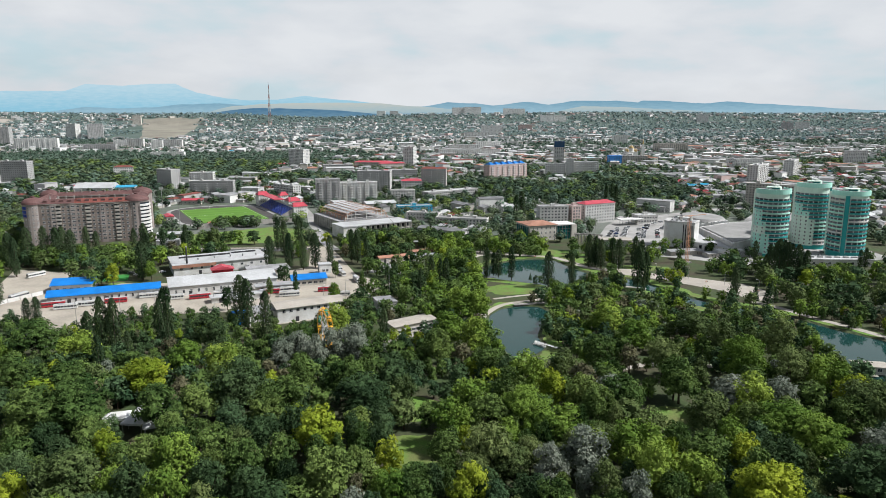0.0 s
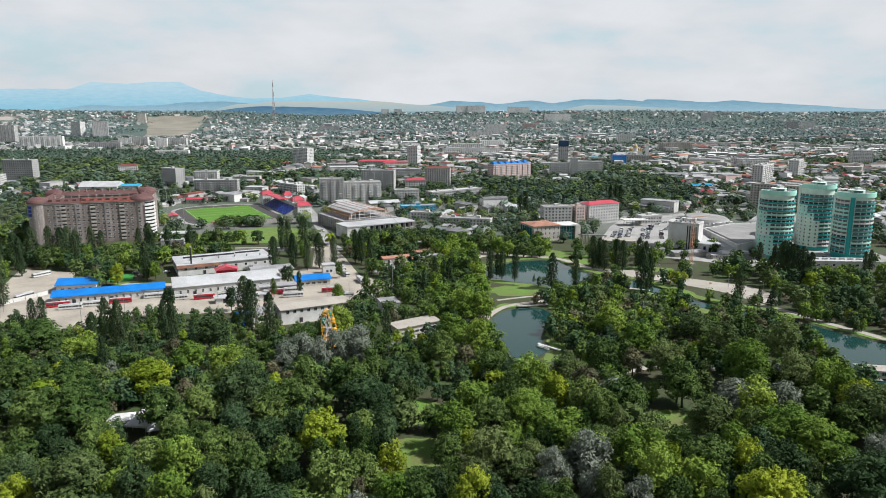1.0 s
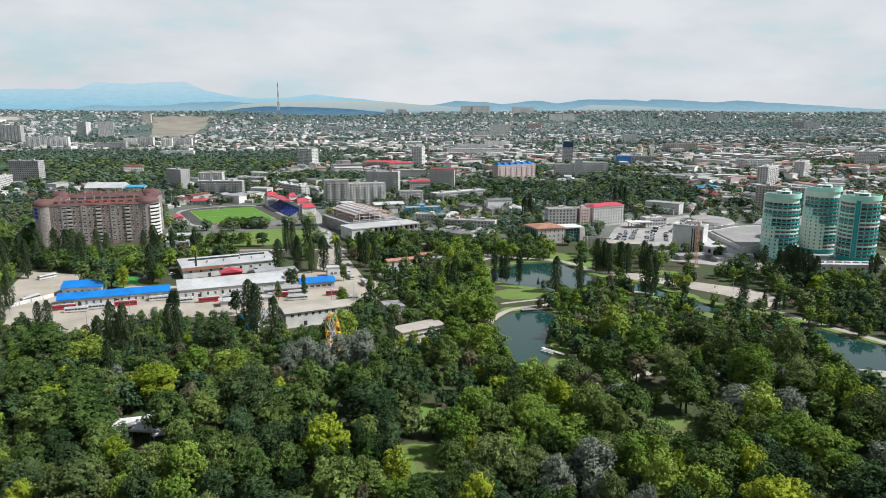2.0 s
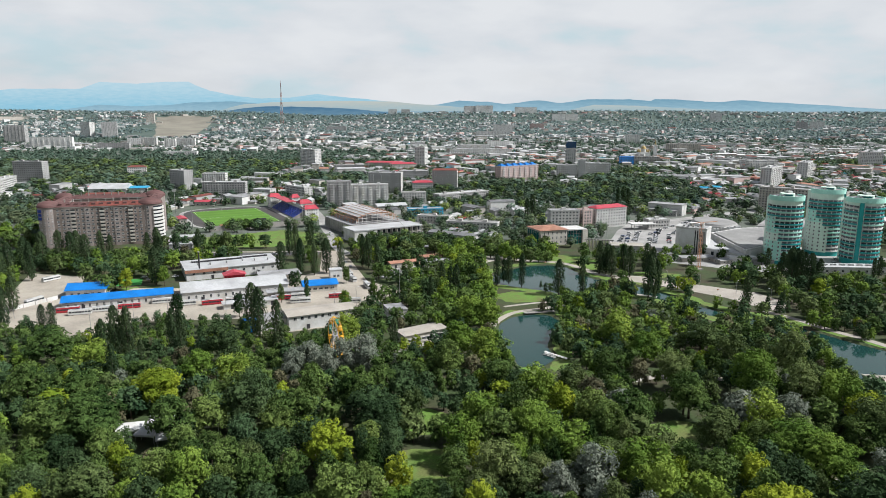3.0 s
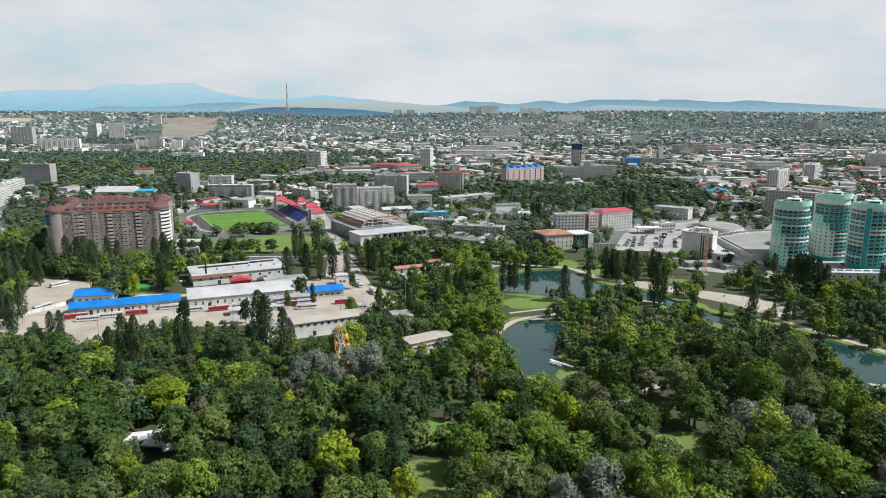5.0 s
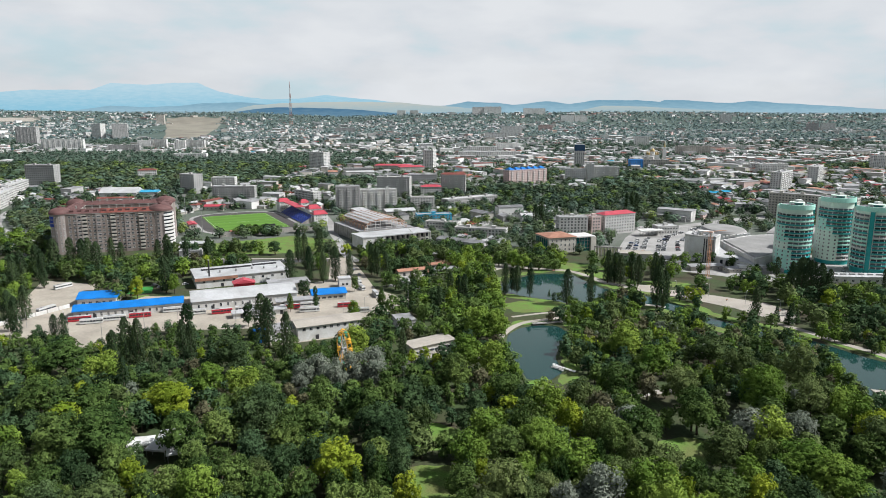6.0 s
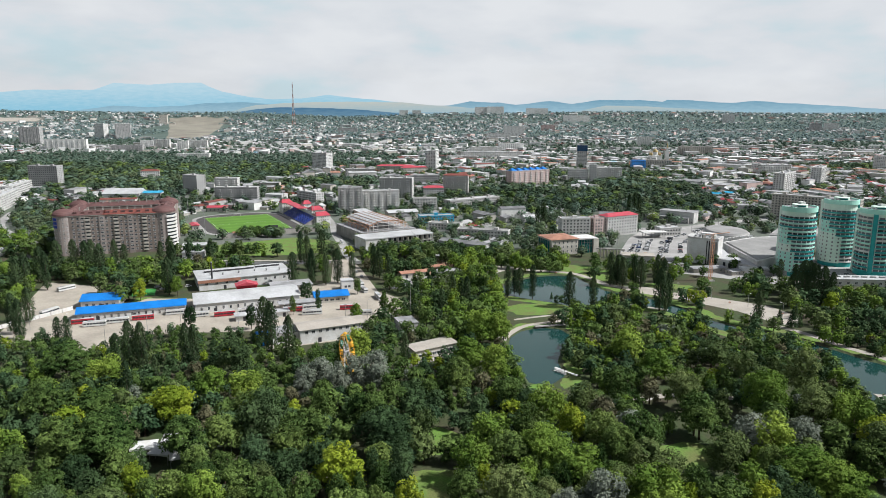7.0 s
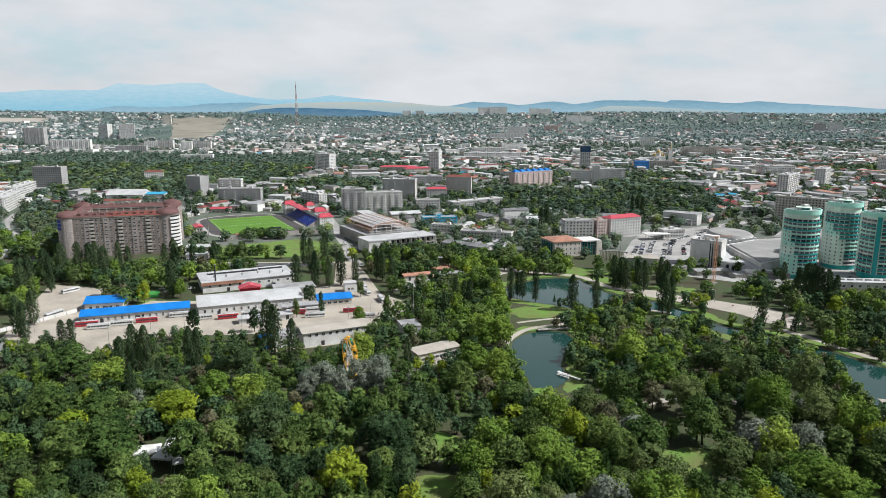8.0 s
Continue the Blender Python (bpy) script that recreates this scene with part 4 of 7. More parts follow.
paving("path_plaza", slab_of([(14, 488), (30, 494), (44, 509), (52, 520), (36, 524), (16, 508)], 0.065), M_PATH, "cream plaza beside the pond", "path")
paving("path_lake", ribbon([(28, 345), (34, 359), (44, 372), (62, 380), (80, 391), (98, 408), (108, 418), (121, 411), (134, 404)], 3.5, 0.08), M_PATH, "cream path along the lake", "path")
paving("path_lawn", ribbon([(38, 383), (50, 388), (62, 392), (80, 394)], 2.5, 0.06), M_PATH, "narrow path over the lawn", "path")
paving("path_quay", ribbon([(186, 374), (196, 358), (204, 340), (213, 325), (222, 306), (232, 285)], 4.5, 0.12), M_PATH, "pale quay along the river bank", "quay")
paving("path_wood", ribbon([(112, 188), (122, 191), (132, 191), (150, 195)], 3.2, 0.08), M_PATH, "white path between the trees", "path")
paving("path_shade", ribbon([(58, 262), (78, 270), (100, 276), (150, 268), (185, 262)], 4.0, 0.07), M_PATH, "park path under the trees", "path")
paving("path_fair", ribbon([(-90, 262), (-52, 284), (-30, 300), (-4, 322), (14, 352), (30, 352)], 4.0, 0.07), M_PATH, "park path by the big wheel", "path")


def patch(x, y, rx, ry, rot, seed):
    rng = random.Random(seed)
    pts = []
    for k in range(18):
        a = 2 * math.pi * k / 18
        r = rng.uniform(0.8, 1.15)
        u, v = rx * r * math.cos(a), ry * r * math.sin(a)
        pts.append((x + u * math.cos(rot) - v * math.sin(rot), y + u * math.sin(rot) + v * math.cos(rot)))
    patch.laid += 1
    return slab_of(pts, 0.035 + 0.0042 * (patch.laid % 3) - 0.0007 * (patch.laid // 3 % 5), 0.06)


patch.laid = 0
for k, (x, y, rx, ry, rot) in enumerate([(-5, 234, 10, 11, 0), (-7, 203, 13, 10, 0.3), (-5, 192, 9, 6, 0), (84, 224, 15, 10, 0), (122, 184, 11, 5, 0.1), (131, 200, 9, 5, 0.5),
                                         (52, 405, 17, 13, 0.2), (80, 246, 6, 4, 0), (-38, 305, 6, 8, 0), (96, 515, 30, 14, -0.3), (110, 488, 16, 9, -0.6), (152, 462, 18, 8, -0.2),
                                         (180, 350, 5, 10, 0.5), (300, 508, 12, 5, 0.2), (-196, 420, 6, 9, 0.3), (60, 540, 20, 12, 0)]):
    paving("lawn", patch(x, y, rx, ry, rot, k), M_GRASS, "mown green lawn", "lawn")
for pool, gap in ((POND, 6.0), (LAKE, 5.6), (RIVER, 5.8)):
    cx_, cy_ = sum(p[0] for p in pool) / len(pool), sum(p[1] for p in pool) / len(pool)
    for k in range(len(pool)):
        (xa, ya), (xb, yb) = pool[k - 1], pool[k]
        n_ = Vector((yb - ya, xa - xb)).normalized()
        area = sum(pool[i - 1][0] * pool[i][1] - pool[i][0] * pool[i - 1][1] for i in range(len(pool)))
        n_ = n_ if area > 0 else -n_
        mx, my = (xa + xb) / 2 + n_.x * gap, (ya + yb) / 2 + n_.y * gap
        if not any(near_water(mx, my, other, 5.0) for other in (POND, LAKE, RIVER)):
            paving("lawn", patch(mx, my, max(6, math.hypot(xb - xa, yb - ya) * 0.6), 4.2, math.atan2(yb - ya, xb - xa), k), M_GRASS, "grassy bank beside the water", "lawn")
paving("lawn_training", slab_of([(-222, 562), (-150, 558), (-98, 575), (-98, 622), (-150, 642), (-196, 612), (-216, 600)], 0.05), M_GRASS, "open green training field", "lawn")
paving("lawn_court", slab_of([(-209, 430), (-194, 433), (-200, 450), (-215, 447)], 0.13), material("court_carpet", (0.06, 0.30, 0.06), 0.9, 0.06, 0.1, 1.0), "bright green artificial turf court beside the depot", "sports court")
paving("pavement_fair", slab_of([(-40, 452), (-18, 446), (-8, 474), (-14, 494), (-36, 488)], 0.09), M_CARPARK, "small worn car park beside market stalls", "car park")
paving("ground_pitchside", slab_of([(-36, 470), (-8, 490), (6, 530), (-10, 540), (-40, 510)], 0.05), M_EARTH, "reddish bare ground under kiosks", "yard")


# ---- generic buildings ----
def windows_row(parent, w, z, n, y, mesh, margin=1.5, side=0.0, x0=0.0):
    """A row of single windows on a wall facing the front (side 0) or turned by side degrees."""
    for k in range(n):
        cx = -w / 2 + margin + (k + 0.5) * (w - 2 * margin) / n
        part("window", mesh, None, parent, at=pose(0, 0, 0, 0, 0, side) @ pose(cx + x0, y, z))


def window_sheet(w, d, storeys, floor_h, base, bay, ww, wh):
    """The windows of a block too far off to pick apart singly: shallow panes on all four walls."""
    g = Geo()
    for side, (span, off) in enumerate(((w, d / 2), (d, w / 2), (w, d / 2), (d, w / 2))):
        n = max(1, int(span / bay))
        a = radians(90 * side)
        ca, sa = math.cos(a), math.sin(a)
        for s in range(storeys):
            for k in range(n):
                cx = (k + 0.5 - n / 2) * span / n
                z = base + s * floor_h
                pts = [(cx - ww / 2, -off - 0.06, z), (cx + ww / 2, -off - 0.06, z), (cx + ww / 2, -off - 0.06, z + wh), (cx - ww / 2, -off - 0.06, z + wh)]
                g.face([(x * ca - y * sa, x * sa + y * ca, zz) for x, y, zz in pts])
    return g


FOOT = []


def slab(name, x, y, rot, w, d, storeys, wall, label, category="apartment block", bay=3.2, singly=False, roof=M_MIDROOF, balcony=0, hut=True, trim_mat=None, floor_h=2.9, red=None):
    """A flat-roofed block of flats or offices, its front along its own -y side."""
    h = storeys * floor_h + 1.2
    # far blocks swap to paler walls, haze painted into their colour
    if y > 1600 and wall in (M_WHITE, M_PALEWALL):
        wall = M_WHITEHAZE if wall is M_WHITE else M_WHITE
    FOOT.append((x, y, rot, w, d))
    ob = thing(name, x, y, float(height(x, y)), rot, label, category, "city blocks")
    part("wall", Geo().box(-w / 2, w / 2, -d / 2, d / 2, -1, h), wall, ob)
    g = Geo()
    for a in ((-w / 2 - 0.2, w / 2 + 0.2, -d / 2 - 0.2, -d / 2 + 0.3), (-w / 2 - 0.2, w / 2 + 0.2, d / 2 - 0.3, d / 2 + 0.2), (-w / 2 - 0.2, -w / 2 + 0.3, -d / 2 + 0.3, d / 2 - 0.3), (w / 2 - 0.3, w / 2 + 0.2, -d / 2 + 0.3, d / 2 - 0.3)):
        g.box(*a, h - 0.3, h + 0.7)
    part("parapet", g, trim_mat or wall, ob)
    if red is None:
        part("roof", Geo().box(-w / 2 + 0.3, w / 2 - 0.3, -d / 2 + 0.3, d / 2 - 0.3, h, h + 0.2), roof, ob)
        if hut:
            n = max(1, int(w / 22))
            for k in range(n):
                cx = (k + 0.5 - n / 2) * w / n
                part("roof_hut", Geo().box(cx - 2, cx + 2, -1.6, 1.6, h + 0.2, h + 2.6), wall, ob)
    else:
        part("roof", Geo().gable(-w / 2, w / 2, -d / 2, d / 2, h + 0.7, h + 3.2, over=0.6, hip=d * 0.4), red, ob)
    nb = max(2, int(w / bay))
    if singly and y < 880:
        for s in range(storeys):
            windows_row(ob, w, 1.6 + s * floor_h, nb, -d / 2, WINDOW, 0.8)
        ns = max(1, int(d / 4.2))
        for s in range(storeys):
            for side, off in ((90, -w / 2), (-90, -w / 2)):
                windows_row(ob, d, 1.6 + s * floor_h, ns, off, WINDOW, 1.0, side)
    else:
        # panes pale and shrink with distance so far blocks look whiter
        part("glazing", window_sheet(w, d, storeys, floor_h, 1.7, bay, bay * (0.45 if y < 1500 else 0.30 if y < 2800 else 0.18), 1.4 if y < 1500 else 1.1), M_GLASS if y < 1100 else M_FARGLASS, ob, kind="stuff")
    if y > 2400:
        balcony = 0
    if balcony and y > 900:
        g = Geo()
        for b in range(balcony):
            cx = (b + 0.5 - balcony / 2) * w / balcony
            for s in range(1, storeys):
                g.box(cx - 1.8, cx + 1.8, -d / 2 - 1.2, -d / 2, 0.4 + s * floor_h, 1.5 + s * floor_h)
        part("loggia_column", g, trim_mat or wall, ob, kind="stuff")
        balcony = 0
    for b in range(balcony):
        cx = (b + 0.5 - balcony / 2) * w / balcony
        for s in range(1, storeys):
            part("balcony", Geo().box(cx - 1.8, cx + 1.8, -d / 2 - 1.2, -d / 2, 0.4 + s * floor_h, 1.5 + s * floor_h), wall if trim_mat is None else trim_mat, ob)
    return ob


def hall(name, x, y, rot, w, d, h, rise, wall, roof, label, category, n=0, mesh=None, wz=1.2, flat=False, doors=0, over=0.8):
    """A low hall with a pitched or flat roof and a row of windows along its front."""
    ob = thing(name, x, y, 0, rot, label, category)
    FOOT.append((x, y, rot, w, d))
    part("wall", Geo().box(-w / 2, w / 2, -d / 2, d / 2, -0.2, h), wall, ob)
    if flat:
        part("roof", Geo().box(-w / 2 - over, w / 2 + over, -d / 2 - over, d / 2 + over, h, h + 0.5), roof, ob)
    else:
        part("roof", Geo().gable(-w / 2, w / 2, -d / 2, d / 2, h, h + rise, over=over, seam=0), roof, ob)
        g = Geo()
        for sx in (-1, 1):
            xx = sx * w / 2
            g.face([(xx, -d / 2, h), (xx, d / 2, h), (xx, 0, h + rise)] if sx > 0 else [(xx, d / 2, h), (xx, -d / 2, h), (xx, 0, h + rise)])
        part("gable", g, wall, ob)
    if n:
        windows_row(ob, w, wz, n, -d / 2, mesh or WINDOW)
        windows_row(ob, d, wz, max(2, int(d / 5)), -w / 2, mesh or WINDOW, 1.0, 90)
        windows_row(ob, d, wz, max(2, int(d / 5)), -w / 2, mesh or WINDOW, 1.0, -90)
    for k in range(doors):
        cx = (k + 0.5 - doors / 2) * w / doors + 1.2
        part("door", Geo().box(cx - 0.9, cx + 0.9, -d / 2 - 0.12, -d / 2 + 0.02, 0, 2.6), M_DARK, ob)
    return ob


# ---- bus yard ----
hall("depot_building", -188.6, 390.8, 20.3, 58.5, 13.5, 4.6, 2.4, M_WHITE, M_BLUEROOF, "long white depot building with a bright blue sheet roof", "depot", 15, WINDOW_TALL, 1.0, doors=3)
o = hall("depot_office", -216.5, 411, 14, 22, 17, 4.8, 2.6, M_WHITE, M_BLUEROOF, "white depot office with a bright blue sheet roof", "depot", 5, WINDOW, 1.4, doors=1)
hall("workshop", -128, 415.5, 22, 62, 27, 5.8, 2.6, M_WHITE, M_WHITEROOF, "white workshop hall with a pale sheet roof", "workshop", 14, WINDOW_TALL, 1.6, doors=3)
ob = hall("warehouse", -147, 471, 26, 62, 31, 7, 0, M_WHITE, M_WHITEROOF, "white flat-roofed warehouse with long skylights", "warehouse", 9, WINDOW, 3.5, flat=True, doors=2)
for cx, cy, L in ((-8, 7, 34), (19, 9, 17)):
    part("skylight", Geo().box(cx - L / 2, cx + L / 2, cy - 1.6, cy + 1.6, 7.5, 8.7, 0, 1), [M_DARK, M_WHITEROOF], ob)
for cx in (-22, -14, -3, 8, 16, 25):
    part("roof_vent", Geo().cyl(cx, -6 + cx % 5, 7.5, 8.8, 0.5, 8).cyl(cx, -6 + cx % 5, 8.8, 9.2, 0.9, 8, 0.3), M_STEEL, ob)
part("fascia", Geo().box(-31.9, -4, -16.4, -16.1, 5.2, 7.2), M_TERRACOTTA, ob, "terracotta band along the wall top")
hall("red_shed", -134.5, 438, 22, 7, 13, 6.5, 2.2, M_RED, M_REDROOF, "small shed with a bright red sheet roof", "shed", 0).rotation_euler.z = radians(112)
hall("yard_link", -107, 446, 22, 26, 14, 5.0, 0, M_CREAM, M_GREYROOF, "grey flat-roofed yard annex", "annex", 4, WINDOW, 1.5, flat=True)
hall("bus_shelter", -76.5, 424.5, 18, 21, 15, 4.0, 1.8, M_CREAM, M_BLUEROOF, "open shed with a bright blue sheet roof", "shed", 5, WINDOW_WIDE, 1.2)
hall("gatehouse", -70, 452, 18, 8, 6, 6.2, 0, M_WHITE, M_WHITEROOF, "small white gatehouse with a flat roof", "gatehouse", 2, WINDOW, 1.5, flat=True, over=0.3)
hall("garage_row", -94, 407, 20, 22, 7, 3.4, 0, M_CREAM, M_GREYROOF, "low grey-roofed garages in the yard", "garage", 0, flat=True, doors=5)
hall("garage_store", -110, 385, 22, 30, 6, 3.0, 0, M_WHITE, M_WHITEROOF, "low white-roofed shelter in the yard", "shelter", 0, flat=True, doors=4)
hall("admin_building", -64, 352, 26, 36, 14, 7.6, 1.4, M_WHITE, M_PATH, "white two-storey building with a tan roof", "building", 9, WINDOW, 5.2, doors=2)
hall("admin_annex", -87.5, 345, 26, 15, 12, 5.8, 0, M_WHITE, M_GREYROOF, "white annex with a flat grey roof", "annex", 3, WINDOW, 2.4, flat=True, over=0.3)
hall("blue_kiosk", -97, 338, 26, 5, 4, 6.4, 0.8, M_BLUEROOF, M_BLUEROOF, "small bright blue kiosk", "kiosk")
hall("park_canopy", -9, 327, 34, 24, 10, 4.6, 0.6, M_CREAM, M_PATH, "long pavilion with a pale beige roof", "pavilion", 8, WINDOW_WIDE, 1.0, doors=2)
hall("red_kiosk", -34, 302, 20, 4, 4, 2.6, 1.8, M_TERRACOTTA, M_REDTILE, "small kiosk with a red pitched roof", "kiosk")
def tent(x, y, rot, w, d, h, rise):
    """A peaked white awning on posts with a scalloped edge."""
    ob = thing("cafe_tent", x, y, 0, rot, "white peaked cafe awning on posts among dark trees", "awning", "cafe awnings")
    part("canopy", Geo().gable(-w / 2, w / 2, -d / 2, d / 2, h, h + rise, over=0.3, hip=w * 0.32, thick=0.12), M_WHITE, ob)
    for sx in (-1, 1):
        for sy in (-1, 1):
            part("post", Geo().cyl(sx * (w / 2 - 0.2), sy * (d / 2 - 0.2), -0.1, h, 0.09, 6), M_STEEL, ob)
    part("valance", Geo().box(-w / 2 - 0.3, w / 2 + 0.3, -d / 2 - 0.36, -d / 2 - 0.31, h - 0.55, h + 0.05), M_WHITE, ob)


for x, y, rot, w, d in ((-107, 221, 14, 8, 6), (-99, 218, -8, 7, 7), (-92, 215, 20, 6.5, 5.5), (-98, 227, 10, 9, 6), (-106, 213.5, 30, 4, 4), (-80, 224, 10, 6, 5)):
    tent(x, y, rot, w, d, 4.2, 1.3)
hall("boat_house", 184, 266, -12, 12, 6, 3.2, 0.6, M_CREAM, M_PATH, "boat house with a pale roof on the bank", "boat house", 3, WINDOW, 1.0)
hall("white_shed", -216, 575, 8, 24, 12, 6.5, 0.8, M_CREAM, M_WHITEROOF, "shed with a white roof beside the stadium", "shed", 4, WINDOW, 3.5)
hall("white_store", -212, 553, 8, 17, 9, 4.5, 0, M_GREYWALL, M_WHITEROOF, "low store with a pale flat roof", "store", 3, WINDOW, 1.5, flat=True, over=0.3)
hall("corner_shed", -232, 322, 30, 12, 20, 5, 0, M_PINK, M_GREYROOF, "brick shed with a grey flat roof", "shed", 2, WINDOW, 1.5, flat=True, over=0.3)
hall("mill_store", -5, 545, 10, 22, 9, 4, 0, M_CREAM, M_GREYROOF, "kiosks with a grey flat roof", "kiosk", 4, WINDOW, 1.0, flat=True)
hall("fair_kiosk", -26, 488, 25, 22, 7, 3.6, 1.2, M_CREAM, M_TERRACOTTA, "market stalls with an orange roof", "market stall", 0, doors=4)
hall("fair_hall", -2, 491, 22, 19, 8, 3.8, 0, M_PALEWALL, M_GREYROOF, "low market hall with a flat grey roof", "market hall", 0, flat=True, doors=3)
hall("park_store", -24, 366, 20, 10, 13, 4.6, 0, M_PALEWALL, M_GREYROOF, "grey store with a flat roof in the park", "store", 2, WINDOW, 1.6, flat=True, over=0.3)
hall("fair_stall", -12, 508, 20, 16, 6, 3.4, 1.0, M_CREAM, M_TERRACOTTA, "market stall with an orange roof", "market stall", 0, doors=3)

wall_ob = thing("yard_wall", -244, 372, 0, 62, "white boundary wall of the bus yard", "wall")
for k in range(9):
    part("panel", Geo().box(-32 + k * 7, -25.3 + k * 7, -0.12, 0.12, -0.1, 2.3), M_WHITE, wall_ob)
    part("post", Geo().box(-32.35 + k * 7, -31.95 + k * 7, -0.2, 0.2, -0.1, 2.6), M_CONCRETE, wall_ob)
chim = thing("chimney_stack", -161, 449, 0, 0, "thin dark steel chimney beside the warehouse", "chimney")
part("shaft", Geo().cyl(0, 0, -0.2, 18.5, 0.65, 12, 0.5), M_DARK, chim)
part("rim", Geo().cyl(0, 0, 18.5, 19.1, 0.7, 12), M_STEEL, chim)


def vehicle_wheels(ob, xs, hw, r):
    for wx in xs:
        for s in (-1, 1):
            g = Geo().tube((wx, s * (hw - 0.28), r), (wx, s * hw, r), r, 10)
            part("wheel", g, M_TYRE, ob)


def bus_meshes(body_mat):
    g = Geo()
    g.box(-5.9, 5.9, -1.25, 1.25, 0.35, 1.25, 0)
    g.prism([(-5.95, -1.22), (5.85, -1.22), (5.95, 1.22), (-5.95, 1.22)], 2.2, 3.0, 0, 1, 0.96)
    w = Geo().box(-5.85, 5.85, -1.2, 1.2, 1.25, 2.2)
    p = Geo()
    for k in range(8):
        p.box(-5.6 + k * 1.6, -5.4 + k * 1.6, -1.24, 1.24, 1.25, 2.2)
    a = Geo().box(-3.4, -1.4, -0.7, 0.7, 2.98, 3.3)
    return g.mesh("body", [body_mat, M_WHITEROOF]), w.mesh("windows", M_GLASS), p.mesh("pillars", body_mat), a.mesh("roof_unit", M_STEEL)


BUS = {"white": bus_meshes(M_WHITE), "red": bus_meshes(M_RED)}
BUS_LABEL = {"white": "white city bus parked in the dusty yard", "red": "dark red city bus parked in the dusty yard"}
for x, y, rot, col in ((-200, 367.5, 18, "white"), (-178, 380, 18, "red"), (-163, 391, 18, "white"), (-190, 374, 18, "white"), (-121, 394, 20, "white"), (-95, 398, 20, "red"),
                       (-84, 403.5, 18, "white"), (-61, 403, 12, "red"), (-46, 428, 110, "white"), (-239, 391, 70, "white"), (-259, 445, 60, "white"), (-209, 372, 20, "red"),
                       (-148, 386, 20, "white"), (-133, 388, 20, "red"), (-106, 380, 20, "white"), (-82, 392, 15, "white"), (-52, 391, 10, "white"), (-58, 446, 115, "white"), (-62, 462, 110, "white")):
    ob = thing("bus", x, y, 0.05, rot, BUS_LABEL[col], "bus", "parked buses")
    shell = part("body", BUS[col][0], None, ob)
    for nm, me_ in zip(("glazing", "window_frame", "roof_unit"), BUS[col][1:]):
        part(nm, me_, None, shell)
    vehicle_wheels(ob, (-3.6, 3.4), 1.22, 0.5)

CAR_PAINT = [material("car_white", (0.75, 0.75, 0.74), 0.3, 0.03, 1, 4), material("car_silver", (0.45, 0.46, 0.47), 0.3, 0.03, 1, 4, metal=0.5),
             material("car_black", (0.03, 0.03, 0.035), 0.3, 0.03, 1, 4), material("car_red", (0.42, 0.03, 0.03), 0.3, 0.03, 1, 4), material("car_blue", (0.05, 0.10, 0.26), 0.3, 0.03, 1, 4)]
CAR_NAMES = ["white", "silver grey", "black", "red", "dark blue"]
car_body = []
for m_ in CAR_PAINT:
    g = Geo().prism([(-2.15, -0.86), (2.0, -0.86), (2.15, -0.6), (2.15, 0.6), (2.0, 0.86), (-2.15, 0.86)], 0.3, 0.9, shrink=0.97)
    g.prism([(-1.35, -0.72), (0.75, -0.72), (0.75, 0.72), (-1.35, 0.72)], 1.38, 1.45, shrink=0.9)
    car_body.append(g.mesh("body", m_))
car_glass = Geo().prism([(-1.85, -0.82), (1.2, -0.82), (1.2, 0.82), (-1.85, 0.82)], 0.9, 1.4, shrink=0.76).mesh("cabin", M_GLASS)
car_wheel = Geo().tube((0, -0.1, 0.32), (0, 0.1, 0.32), 0.32, 8).mesh("wheel", M_TYRE)


def car(x, y, rot, k, z=0.07):
    ob = thing("car", x, y, z, rot, CAR_NAMES[k] + " car parked on worn asphalt", "car", "parked cars")
    part("body", car_body[k], None, ob)
    part("cabin", car_glass, None, ob)
    for wx in (-1.35, 1.3):
        for s in (-0.78, 0.78):
            part("wheel", car_wheel, None, ob, at=pose(wx, s, 0))


crng2 = random.Random(8)
for row, (ax, ay, bx, by, n) in enumerate(((158, 566, 178, 628, 13), (165, 564, 186, 628, 13), (176, 560, 197, 624, 13), (184, 570, 204, 630, 12), (198, 575, 212, 618, 9), (208, 640, 258, 692, 16), (170, 585, 192, 640, 12), (190, 590, 210, 640, 11), (152, 568, 168, 612, 9), (216, 620, 246, 672, 12))):
    for k in range(n):
        if crng2.random() < 0.78:
            t = (k + 0.5) / n
            car(ax + (bx - ax) * t + crng2.uniform(-0.3, 0.3), ay + (by - ay) * t, math.degrees(math.atan2(by - ay, bx - ax)) + 90 + crng2.choice((0, 180)), crng2.choices(range(5), [6, 4, 2.5, 0.4, 0.5])[0])
for x, y, rot in ((-70, 500, 110), (-64, 485, 110), (-74, 515, 112), (-215, 538, 80), (-217, 546, 80), (-221, 560, 75), (-209, 541, 80), (-34, 462, 110), (-31, 465, 110), (-28, 468, 110), (-24, 471, 110), (-26, 458, 20), (-20, 462, 30), (-22, 478, 100), (-28, 497, 20), (-22, 501, 25), (-30, 506, 20), (-17, 520, 30),
                  (-88, 575, 110), (-92, 590, 110), (-98, 612, 110), (-101, 625, 110), (-34, 388, 80), (-31, 396, 80), (-180, 455, 20), (-186, 450, 20), (-194, 447, 20), (-200, 452, 40),
                  (296, 498, 20), (284, 505, 10), (305, 512, 20), (-300, 520, 8), (-262, 523, 5), (-160, 528, 3), (-130, 530, 3), (-375, 586, 60), (-395, 610, 55), (-410, 630, 55)):
    car(x, y, rot, crng2.choices(range(5), [6, 4, 2.5, 0.4, 0.5])[0], 0.10)


